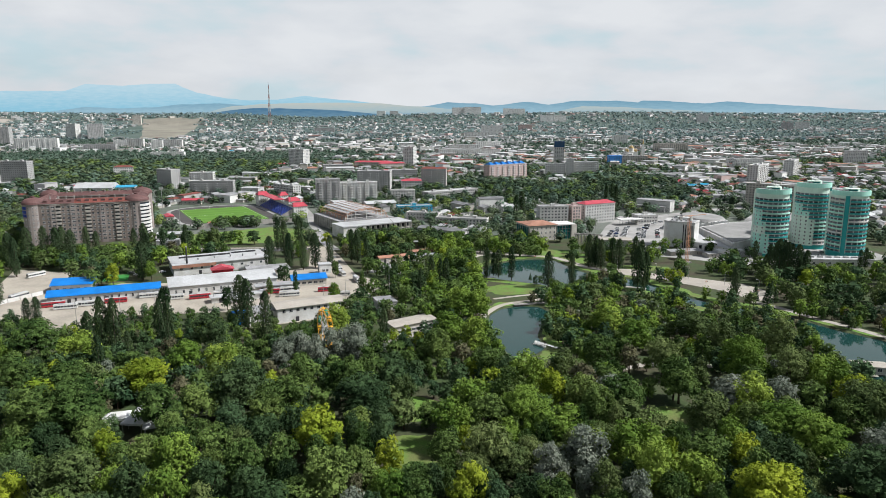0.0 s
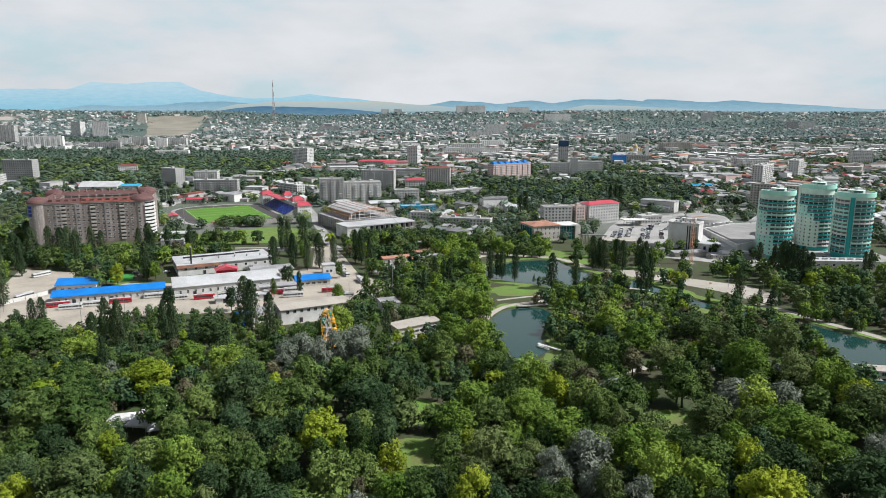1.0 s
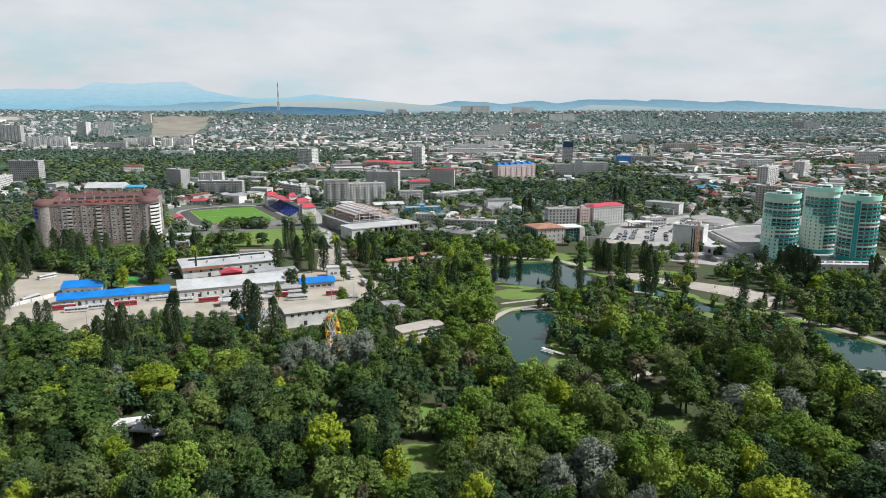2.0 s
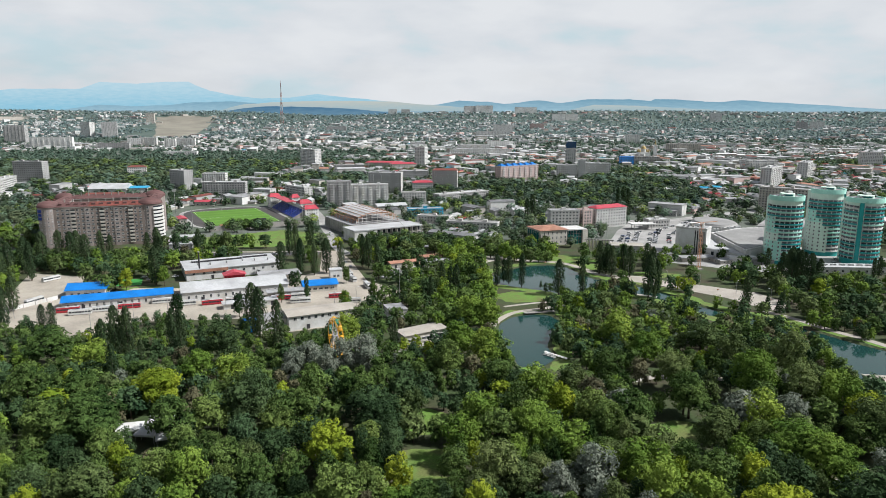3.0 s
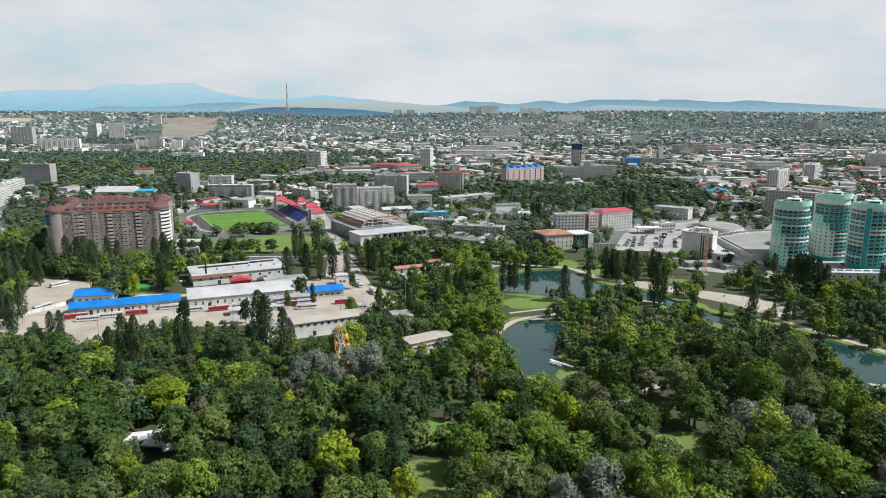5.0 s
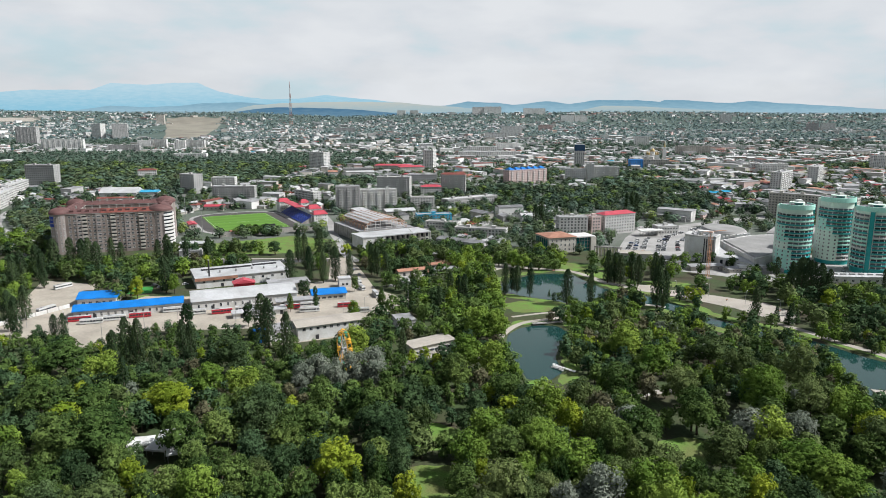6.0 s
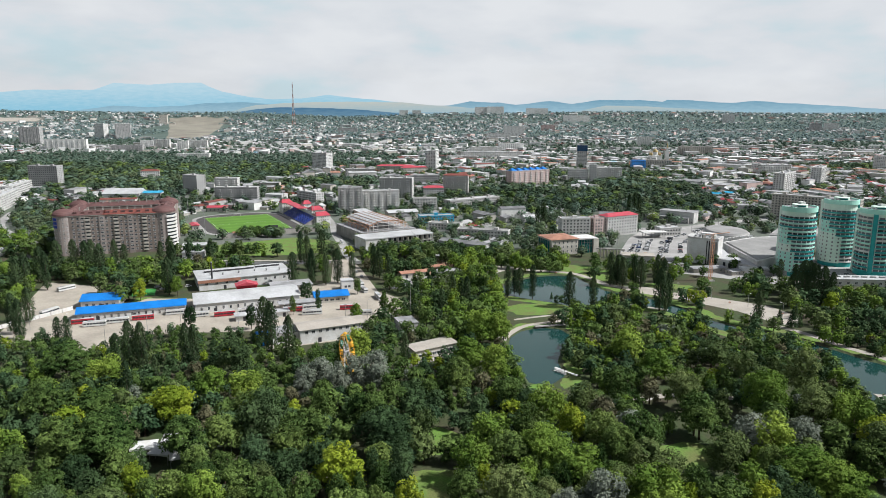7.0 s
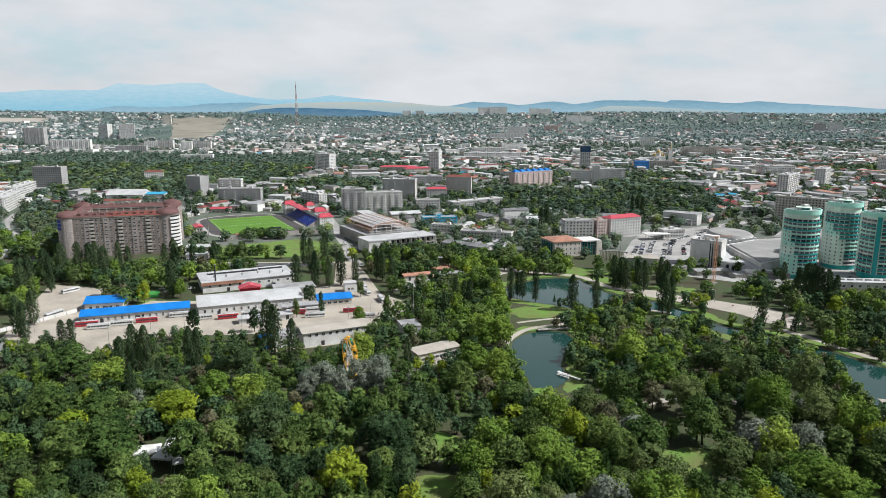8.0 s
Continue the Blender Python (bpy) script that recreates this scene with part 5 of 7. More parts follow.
def arc(r0, r1, a0, a1, z0, z1, cx=0.0, cy=0.0, step=8):
    n = max(2, int(abs(a1 - a0) / step))
    aa = [a0 + (a1 - a0) * k / n for k in range(n + 1)]
    pts = [(cx + r1 * math.cos(radians(a)), cy + r1 * math.sin(radians(a))) for a in aa] + [(cx + r0 * math.cos(radians(a)), cy + r0 * math.sin(radians(a))) for a in reversed(aa)]
    return Geo().prism(pts, z0, z1)


# ---- apartment house with round corners ----
def wing(parent, cx, cy, rot, w, d, h, roof_mat, brick):
    base = pose(cx, cy, 0, 0, 0, rot)
    part("wall", Geo().box(-w / 2, w / 2, -d / 2, d / 2, -0.5, h), brick, parent, at=base)
    part("cornice", Geo().box(-w / 2 - 0.3, w / 2 + 0.3, -d / 2 - 0.5, d / 2 + 0.5, h, h + 0.5), M_CREAM, parent, at=base)
    part("roof", Geo().gable(-w / 2, w / 2, -d / 2, d / 2, h + 0.5, h + 3.4, over=0.6, seam=2.4), roof_mat, parent, at=base)
    return base


apt = thing("apartment_house", -325.5, 553, 0, 17, "ten-storey brown brick apartment house with round corners and maroon roofs", "apartment house")
AH = 33.0
wing(apt, 23, 8, 0, 28, 16, AH, M_MAROON, M_BROWNBRICK)
wing(apt, 58, 8, 0, 42, 16, AH, M_REDTILE, M_BROWNBRICK)
wing(apt, 44, 64, 0, 70, 14, AH, M_MAROON, M_BROWNBRICK)
wing(apt, 8, 36.5, 90, 41, 14, AH, M_MAROON, M_BROWNLIGHT)
wing(apt, 82, 36.5, 90, 41, 14, AH, M_MAROON, M_BROWNLIGHT)
for cx, cy, r, mat in ((5.5, 6.5, 8.0, M_BROWNLIGHT), (83, 8.5, 9.5, M_BROWNLIGHT), (6, 65, 7.5, M_BROWNLIGHT), (82, 65, 8.5, M_BROWNLIGHT)):
    part("corner_turret", Geo().cyl(cx, cy, -0.5, AH + 0.6, r, 28), mat, apt)
    g = Geo()
    rr, zz = r + 0.8, AH + 0.6
    for k in range(5):
        a0, a1 = radians(78 * k / 5), radians(78 * (k + 1) / 5)
        g.cyl(cx, cy, zz + 5.2 * math.sin(a0), zz + 5.2 * math.sin(a1), (r + 0.8) * math.cos(a0), 28, (r + 0.8) * math.cos(a1))
    dome = part("dome", g, M_MAROON, apt, "maroon sheet dome")
    part("cap", Geo().cyl(cx, cy, zz + 4.8, zz + 6.2, 1.6, 12), M_MAROON, dome)
# bays of the front, from one end to the other: light strips, balcony stacks and plain windows
FRONT_BAYS = "wwlbwwlwwbwwlwwbww"
bw = 66 / len(FRONT_BAYS)
loggia = Geo().box(-1.9, 1.9, -0.9, 0.0, 0.0, 1.05, 0).box(-1.7, 1.7, -0.12, 0.0, 1.05, 2.5, 1).box(-1.9, 1.9, -0.9, 0.0, 2.5, 2.75, 0).mesh("loggia", [M_CREAM, M_GLASS])
for i, c in enumerate(FRONT_BAYS):
    cx = 11.5 + (i + 0.5) * bw
    if c == "l":
        part("light_strip", Geo().box(cx - bw * 0.62, cx + bw * 0.62, -0.35, 0.0, 0, AH - 0.4), M_BROWNLIGHT, apt)
    for s in range(10):
        z = 2.4 + s * 3.05
        if c == "b":
            part("balcony", loggia, None, apt, at=pose(cx, 0, z - 0.6))
        elif c == "l":
            part("window", WINDOW_WIDE, None, apt, at=pose(cx, -0.36, z + 0.2))
        else:
            part("window", WINDOW, None, apt, at=pose(cx, 0, z + 0.1))
for s in range(10):
    z = 2.4 + s * 3.05
    for a in (-150, -128, -106, -84, -64):
        part("window", WINDOW_SMALL, None, apt, at=pose(5.5 + 7.95 * math.cos(radians(a)), 6.5 + 7.95 * math.sin(radians(a)), z + 0.2, 0, 0, a + 90))
    for a in (-120, -98):
        part("window", WINDOW, None, apt, at=pose(83 + 9.45 * math.cos(radians(a)), 8.5 + 9.45 * math.sin(radians(a)), z + 0.2, 0, 0, a + 90))
    # round white balconies on the sunlit corner
    g = Geo()
    pts = [(83 + rr * math.cos(radians(a)), 8.5 + rr * math.sin(radians(a))) for rr, rng_ in ((10.7, range(-72, 43, 6)), (9.4, range(38, -73, -6))) for a in rng_]
    g.prism(pts, z - 0.7, z + 0.95)
    rail = part("round_balcony", g, M_WHITE, apt)
    part("balcony_glass", Geo().prism([(83 + rr * math.cos(radians(a)), 8.5 + rr * math.sin(radians(a))) for rr, rng_ in ((9.65, range(-70, 41, 8)), (9.4, range(36, -71, -8))) for a in rng_], z + 0.95, z + 2.3), M_GLASS, rail)
    for k in range(5):
        part("window", WINDOW, None, apt, at=pose(89.05, 18 + k * 5, z + 0.1, 0, 0, 90))
for s in (7, 8, 9):
    part("blue_glazing", arc(7.9, 8.15, -195, -120, 2.0 + s * 3.05, 4.4 + s * 3.05, 5.5, 6.5), M_BLUE, apt, "dark blue glazed corner")
for k, cx in enumerate((15, 21, 27, 33, 40, 46, 52, 58, 64, 71, 78)):
    part("roof_dormer", Geo().box(cx - 1.4, cx + 1.4, 2.2, 4.6, AH + 1.2, AH + 3.2), M_MAROON, apt)
    part("chimney", Geo().box(cx + 2, cx + 2.8, 9, 9.8, AH + 3, AH + 6), M_CONCRETE, apt)
    part("chimney", Geo().box(cx - 1, cx - 0.2, 62, 62.8, AH + 2.5, AH + 5.5), M_CONCRETE, apt)


# ---- three round tower blocks ----
def tower(x, y, rot, r, storeys, label, face, seed, steps=()):
    """face: 'step' has its mint wall stepping down across the balconies (floor and angle), 'strip' a dark glass strip between."""
    rng = random.Random(seed)
    top, storeys = storeys, int(storeys)
    ob = thing("tower_block", x, y, 0, rot, label, "tower block", "round towers")
    fh = 2.95
    h = top * fh + 1.5
    part("core", Geo().cyl(0, 0, -0.5, h, r - 0.9, 40), M_PALEMINT, ob)
    part("plinth", Geo().cyl(0, 0, -0.4, 3.6, r - 0.3, 40), M_TEAL, ob, "dark teal glazed ground floor")
    part("rear_block", Geo().box(-r * 0.6, r * 0.9, 0.5, r * 1.05, -0.5, h - 1), M_PALEMINT, ob)
    part("crown_ring", arc(r - 0.6, r + 0.25, -200, 20, h - 2.2, h + 1.2), M_MINT, ob, "plain mint band under the roof")
    part("roof", Geo().cyl(0, 0, h, h + 0.3, r - 0.95, 40), M_MIDROOF, ob)
    part("roof_room", Geo().cyl(0.5, 0.5, h + 0.3, h + 2.4, r * 0.44, 24), M_PALEMINT, ob)
    part("roof_room_glass", arc(r * 0.44, r * 0.44 + 0.12, -150, -80, h + 0.8, h + 2.0, 0.5, 0.5), M_TEALGLASS, ob)
    part("lift_house", Geo().box(1.0, 4.6, 0, 4.0, h + 0.3, h + 3.9), M_WHITE, ob)
    part("roof_frame", Geo().box(-5.6, -2.2, -3.0, -1.2, h + 0.3, h + 1.7), M_STEEL, ob)
    part("mast", Geo().tube((2, 2, h + 3.8), (2, 2, h + 8), 0.08, 5), M_DARK, ob)
    if face == "strip":
        part("glass_strip", arc(r - 0.9, r + 0.2, -139, -126, 3.0, h - 1), M_TEAL, ob, "dark teal vertical glass strip")
    else:
        part("glass_strip", arc(r - 0.9, r + 0.35, -40, -30, 3.0, h - 0.5), M_TEAL, ob, "dark teal vertical glass strip")
    for s in range(1, storeys - 1):
        z = 0.6 + s * fh
        if face == "strip":
            spans = [(-206, -141), (-124, -20)]
            w0, w1 = -126, -126
        else:
            a0 = next(angle for floor, angle in steps if s >= floor)
            spans = [(a0, -42)]
            w0, w1 = -207, a0
        for a0, a1 in spans:
            tone = rng.random()
            band = part("balcony_band", arc(r - 0.2, r + 0.45, a0, a1, z, z + 1.05), M_TEAL if tone < 0.62 else (M_MINT if tone < 0.86 else M_WHITE), ob)
            part("band_glass", arc(r - 0.85, r + 0.05, a0 + 1, a1 - 1, z + 1.05, z + 2.35), M_GLASS if tone < 0.3 else M_FARGLASS, band)
            n = int(abs(a1 - a0) / 15)
            for k in range(n + 1):
                a = a0 + (a1 - a0) * k / max(n, 1)
                part("mullion", arc(r - 0.8, r + 0.12, a - 1.2, a + 1.2, z + 1.05, z + 2.5), M_WHITE if tone < 0.8 else M_PINK, band)
        if abs(w1 - w0) > 6:
            pan = part("wall_panel", arc(r - 0.9, r - 0.1, w0, w1, z - 0.6, z - 0.6 + fh), M_PALEMINT if seed == 2 and s < 9 or (s // 2 + seed) % 4 == 0 else M_MINT, ob)
            m = max(1, int(abs(w1 - w0) / 17))
            for k in range(m):
                a = w0 + (k + 0.5) * (w1 - w0) / m
                part("window", WINDOW_SMALL, None, pan, at=pose((r - 0.1) * math.cos(radians(a)), (r - 0.1) * math.sin(radians(a)), z + 0.5, 0, 0, a + 90))
        part("side_balcony", Geo().box(r * 0.95, r * 0.95 + 1.1, 1.5, r * 0.9, z, z + 1.1), M_WHITE, ob)
    return ob


tower(258.5, 503, 8, 12.0, 16.4, "sixteen-storey round mint tower with dark teal balcony bands", "step", 1, ((12, -205), (9, -156), (6, -141), (0, -127)))
tower(307.5, 536, 8, 12.4, 16.8, "mint and pale green round tower with stepped balconies", "step", 2, ((12, -205), (10, -158), (8, -134), (0, -114)))
tower(316, 501, 4, 12.8, 16, "pale round tower with a dark teal glass strip", "strip", 3)
ob = hall("tower_annex", 292, 470, -4, 46, 12, 4.5, 0, M_WHITE, M_WHITEROOF, "low white annex with a flat pale roof", "annex", 8, WINDOW, 1.2, flat=True, over=0.4)
for k in range(7):
    part("roof_duct", Geo().box(-20 + k * 6, -16.5 + k * 6, -1, 0.6, 5.0, 5.9), M_STEEL, ob)

# ---- shopping centre ----
mall = thing("shopping_centre", 232, 505, 0, 0, "white shopping centre with a huge grey roof and round hall", "shopping centre")
MALL = [(-2, -4), (36, 24), (64, 42), (70, 100), (38, 92), (1, 68)]
part("wall", Geo().prism(MALL, -0.3, 9.0), M_WHITE, mall)
part("roof", Geo().prism([(1.5 + x * 0.97, 1 + y * 0.98) for x, y in MALL], 9.0, 10.6, shrink=0.97), M_MALLROOF, mall, "grey sheet roof in one large plane")
g = Geo()
for p, q in zip(MALL, MALL[1:] + MALL[:1]):
    g.tube((*p, 9.6), (*q, 9.6), 0.75, 5)
part("roof_edge", g, M_WHITE, mall)
disc = [(24 + 19 * math.cos(2 * math.pi * k / 32), 120 + 27 * math.sin(2 * math.pi * k / 32)) for k in range(32)]
part("round_hall", Geo().prism(disc, -0.3, 10.4), M_WHITE, mall)
part("round_roof", Geo().prism(disc, 10.4, 12.2, shrink=0.9), M_MALLROOF, mall, "grey round sheet roof")
part("front_hall", Geo().prism([(-22, 22), (-4, -6), (4, 0), (-6, 40), (-2, 66), (-14, 60)], -0.3, 6.0), M_WHITE, mall)
part("front_roof", Geo().prism([(-22, 22), (-4, -6), (4, 0), (-6, 40), (-2, 66), (-14, 60)], 6.0, 6.5, shrink=0.96), M_WHITEROOF, mall)
for k in range(6):
    part("front_glazing", Geo().box(-19.5 + k * 2.6, -17.6 + k * 2.6, 15.0 - k * 4.1, 15.4 - k * 4.1, 1.0, 4.6), M_GLASS, mall)
part("loading_dock", Geo().box(-14, 6, -8, 0, -0.2, 5), M_WHITE, mall)
part("loading_dock", Geo().box(2, 28, -10, 2, -0.2, 3.6), M_GREYROOF, mall)
for k in range(9):
    part("roof_unit", Geo().box(2 + k * 4, 4.2 + k * 4, 74 + k * 2.2, 76 + k * 2.2, 10.2, 12.0), M_WHITE, mall)
drum = thing("curved_hall", 205, 541, 0, -34, "white block with a curved wall and a roof terrace", "hall")
pts = [(-13, 9), (-13, -1)] + [(-13 + 6 * (1 - math.cos(radians(a))), -1 - 6 * math.sin(radians(a))) for a in range(15, 91, 15)] + [(12, -7), (12, 9)]
part("wall", Geo().prism(pts, -0.3, 19.5), M_WHITE, drum)
part("parapet", Geo().prism([(a * 1.02, b * 1.02) for a, b in pts], 19.5, 21.0), M_PALEWALL, drum)
part("dark_panel", Geo().box(6.5, 11.0, -7.2, -6.9, 1.5, 18.5), M_CONCRETE, drum, "grey louvred panel")
for cx in (3.2, 5.0):
    part("dark_strip", Geo().box(cx, cx + 0.8, -7.2, -6.9, 0, 19.0), M_DARK, drum)
part("terrace", Geo().box(-8, 11, -6, 8, 21.0, 21.2), M_GREYROOF, drum)
part("roof_room", Geo().box(-4, 7, 2, 7, 21.2, 23.4), M_WHITE, drum)
for k in range(5):
    part("roof_unit", Geo().box(-7 + k * 3.6, -5.6 + k * 3.6, -4.4, -3.0, 21.2, 22.4), M_STEEL, drum)
for k, (x, y, w, d, h) in enumerate(((196, 508, 26, 9, 3.2), (216, 500, 16, 8, 3.0), (176, 522, 10, 8, 3.0))):
    hall("site_shed", x, y, 8 + 9 * k, w, d, h, 0.5, M_CREAM, M_GREYROOF, "low building-site shed with a grey roof", "shed", 4, WINDOW_SMALL, 1.0)
paving("ground_site", slab_of([(166, 528), (176, 500), (206, 482), (232, 488), (226, 512), (200, 524)], 0.045), M_CARPARK, "dusty building site beside the shopping centre", "building site")


def lattice(ob, h, w, mat, step, r=0.09, name="mast"):
    g = Geo()
    n = int(h / step)
    for sx in (-1, 1):
        for sy in (-1, 1):
            g.tube((sx * w / 2, sy * w / 2, 0), (sx * w / 2, sy * w / 2, h), r, 4)
    for k in range(n):
        z0, z1 = k * step, (k + 1) * step
        for s in (-1, 1):
            f = 1 if k % 2 else -1
            g.tube((-f * w / 2, s * w / 2, z0), (f * w / 2, s * w / 2, z1), r * 0.7, 3)
            g.tube((s * w / 2, -f * w / 2, z0), (s * w / 2, f * w / 2, z1), r * 0.7, 3)
    return part(name, g, mat, ob)


crane = thing("tower_crane", 187, 478, 0, 20, "orange lattice tower crane on the building site", "crane")
lattice(crane, 34, 1.7, M_ORANGE, 1.7, 0.13)
part("cab", Geo().box(-0.8, 0.8, -1.8, -0.8, 31, 33.4), M_WHITE, crane)
part("jib", Geo().tube((-7, 0, 34.3), (14, 0, 34.5), 0.25, 4), M_ORANGE, crane)
part("counterweight", Geo().box(-9.5, -7, -0.6, 0.6, 32.2, 34.2), M_CONCRETE, crane)
part("base", Geo().box(-2.4, 2.4, -2.4, 2.4, -0.2, 0.9), M_CONCRETE, crane)

mall2 = thing("market_centre", 0, 0, 0, 0, "grey-roofed market centre beside the car park", "shopping centre")
part("wall", Geo().prism([(290, 612), (342, 606), (368, 640), (326, 664)], -0.2, 9.5), M_WHITE, mall2)
part("roof", Geo().prism([(289, 612), (342, 605), (369, 640), (326, 665)], 9.5, 11.5, shrink=0.92), M_MALLROOF, mall2)
for k in range(8):
    part("roof_unit", Geo().box(312 + k * 5, 314.5 + k * 5, 625 + k * 1.5, 627 + k * 1.5, 11.5, 13), M_STEEL, mall2)

# ---- museum and office ----
mus = thing("museum", 86, 564, 0, 19, "stone museum with a terracotta roof and a blue glass side", "museum")
part("wall", Geo().box(0, 25, 0, 26, -0.3, 13), M_CREAM, mus)
part("glass_wall", Geo().box(-0.35, 0.1, 3, 25, 1.5, 11.5), M_TEALGLASS, mus, "dark blue-green glass wall")
for k in range(7):
    part("fin", Geo().box(-0.55, -0.3, 3 + k * 3.5, 3.3 + k * 3.5, 1.2, 11.8), M_STEEL, mus)
part("roof", Geo().gable(0, 25, 0, 26, 13, 15, over=0.9, hip=10), M_TERRACOTTA, mus)
for s in range(3):
    for k in range(6):
        part("window", WINDOW_TALL, None, mus, at=pose(3 + k * 4, 0, 1.6 + s * 3.9))
pav = thing("glass_pavilion", 110, 573, 0, 18, "modern pavilion with teal glass and a cream end wall", "pavilion")
part("glass_wall", Geo().box(0.5, 15, 0.5, 15, -0.2, 12), M_TEALGLASS, pav)
part("roof", Geo().box(-1, 17.5, -1, 16, 12, 13), M_WHITE, pav)
part("end_wall", Geo().box(14, 19, -1, 16, -0.2, 12), M_CREAM, pav, "cream rendered end wall")
for k in range(6):
    part("mullion", Geo().box(0.6 + k * 2.6, 0.85 + k * 2.6, 0.3, 0.55, 0, 12), M_STEEL, pav)
for k in range(3):
    part("transom", Geo().box(0.5, 14, 0.32, 0.53, 2.8 + k * 3, 3.0 + k * 3), M_STEEL, pav)
plaza = thing("colonnade", 132, 552, 0, -14, "ring of grey concrete columns at a building shell", "colonnade")
for k in range(9):
    part("column", Geo().cyl(-10 + k * 2.6, 3.2 * math.sin(k * 0.4), -0.2, 7.5, 0.5, 8), M_CONCRETE, plaza)
part("ring_beam", Geo().box(-11, 12, 3.8, 5.0, 6.6, 7.6), M_CONCRETE, plaza)
hall("shell_building", 152, 540, -10, 24, 12, 6, 0, M_PALEWALL, M_PATH, "unfinished low building with a sandy roof", "building", 4, WINDOW_WIDE, 1.0, flat=True)
mound = thing("earth_mound", 158, 560, 0, 0, "brown heap of earth on the building plot", "heap")
g = Geo()
rng = random.Random(4)
for k in range(7):
    g.cyl(rng.uniform(-10, 10), rng.uniform(-5, 5), -0.2, rng.uniform(1.5, 3.5), rng.uniform(4, 7), 9, 1.2)
part("soil", g, M_EARTH, mound)
slab("office_block", 120, 650, 6, 28, 13, 6, M_PALEWALL, "grey six-storey office block", "office", 3.4, True, M_GREYROOF)
slab("office_wing", 166, 667, 28, 38, 14, 6, M_PALEWALL, "office wing with white walls and a red roof", "office", 3.2, True, red=M_REDROOF)
slab("office_link", 141, 652, 18, 10, 12, 6, M_PINK, "brick stair tower between office wings", "office", 3.0, True, M_GREYROOF)
slab("station_house", 214, 662, 12, 22, 12, 2, M_PALEWALL, "low white station building", "station", 3.0, True, M_WHITEROOF, floor_h=3.4)
can = thing("canopy", 196, 650, 0, 10, "white filling station canopy on posts", "canopy")
part("deck", Geo().box(-12, 12, -6, 6, 5.2, 6.0), M_WHITE, can)
for sx in (-9, 0, 9):
    for sy in (-3, 3):
        part("post", Geo().cyl(sx, sy, -0.1, 5.2, 0.3, 8), M_STEEL, can)

# ---- stadium ----
ST = pose(-219.3, 727.6, 0, 0, 0, 28)


def local_poly(pts):
    return [tuple((ST @ Vector((a, b, 0)))[:2]) for a, b in pts]


def oval(hx, hy, r, n=10):
    out = []
    for cx, cy, a0 in ((hx - r, hy - r, 0), (-hx + r, hy - r, 90), (-hx + r, -hy + r, 180), (hx - r, -hy + r, 270)):
        out += [(cx + r * math.cos(radians(a0 + 90 * k / n)), cy + r * math.sin(radians(a0 + 90 * k / n))) for k in range(n + 1)]
    return out


paving("ground_stadium", slab_of(local_poly(oval(51, 76, 38)), 0.05), M_CARPARK, "pale apron round the running track", "apron")
paving("pavement_track", slab_of(local_poly(oval(47, 72, 36)), 0.11), M_TRACK, "dark oval running track of the stadium", "running track")
pitch = thing("football_pitch", -219.3, 727.6, 0.11, 28, "striped green football pitch", "pitch")
M_PITCH2 = material("mown_turf_light", (0.12, 0.25, 0.03), 0.9, 0.07, 0.05, 0.8)
for k in range(12):
    part("turf_stripe", Geo().box(-35.5, 35.5, -54 + k * 9, -45 + k * 9, -0.05, 0.05), M_PITCH2 if k % 2 else M_PITCH, pitch)
for k, yy in enumerate((-52.5, 52.5)):
    f = 1 if yy > 0 else -1
    goal = part("goal", Geo().tube((-3.66, yy, 0), (-3.66, yy, 2.5), 0.1, 5).tube((3.66, yy, 0), (3.66, yy, 2.5), 0.1, 5).tube((-3.66, yy, 2.5), (3.66, yy, 2.5), 0.1, 5), M_WHITE, pitch)
for a in ((-34.1, -33.9, -52.5, 52.5), (33.9, 34.1, -52.5, 52.5), (-34, 34, -0.1, 0.1), (-34, 34, -52.6, -52.4), (-34, 34, 52.4, 52.6)):
    part("line", Geo().box(*a, 0.05, 0.058), M_WHITE, pitch)
stand = thing("grandstand", -219.3, 727.6, 0, 28, "grandstand with rows of blue seats and a red roof", "grandstand")
for k in range(11):
    x0 = 51 + k * 1.15
    part("terrace", Geo().box(x0, x0 + 1.15, -44, 44, -0.1, 1.2 + k * 0.62), M_CONCRETE, stand)
    for sec in range(5):
        part("seat_row", Geo().box(x0 + 0.1, x0 + 0.95, -43.5 + sec * 17.6, -27.2 + sec * 17.6, 1.2 + k * 0.62, 1.75 + k * 0.62), M_BLUE, stand)
part("back_wall", Geo().box(63.8, 64.6, -44, 44, -0.1, 11), M_WHITE, stand)
part("roof", Geo().prism([(55, -6), (66, -6), (66, 46), (55, 46)], 12.5, 13.2), M_REDROOF, stand)
for yy in (-5, 8, 20, 32, 45):
    part("roof_post", Geo().tube((64.2, yy, 10.5), (64.2, yy, 12.6), 0.25, 6), M_STEEL, stand)
def club(lx, ly, w, d, storeys, label):
    p = ST @ Vector((lx, ly, 0))
    ob = thing("clubhouse", p.x, p.y, 0, 28, label, "clubhouse", "stadium houses")
    h = storeys * 3.1
    part("wall", Geo().box(-w / 2, w / 2, -d / 2, d / 2, -0.2, h), M_WHITE, ob)
    part("roof", Geo().gable(-w / 2, w / 2, -d / 2, d / 2, h, h + 3.6, over=0.5, hip=2.5), M_REDROOF, ob)
    for s in range(storeys):
        windows_row(ob, w, 1.0 + s * 3.1, max(2, int(w / 3)), -d / 2, WINDOW_SMALL)
        windows_row(ob, d, 1.0 + s * 3.1, max(2, int(d / 3)), -w / 2, WINDOW_SMALL, 0.8, 90)
        windows_row(ob, d, 1.0 + s * 3.1, max(2, int(d / 3)), -w / 2, WINDOW_SMALL, 0.8, -90)
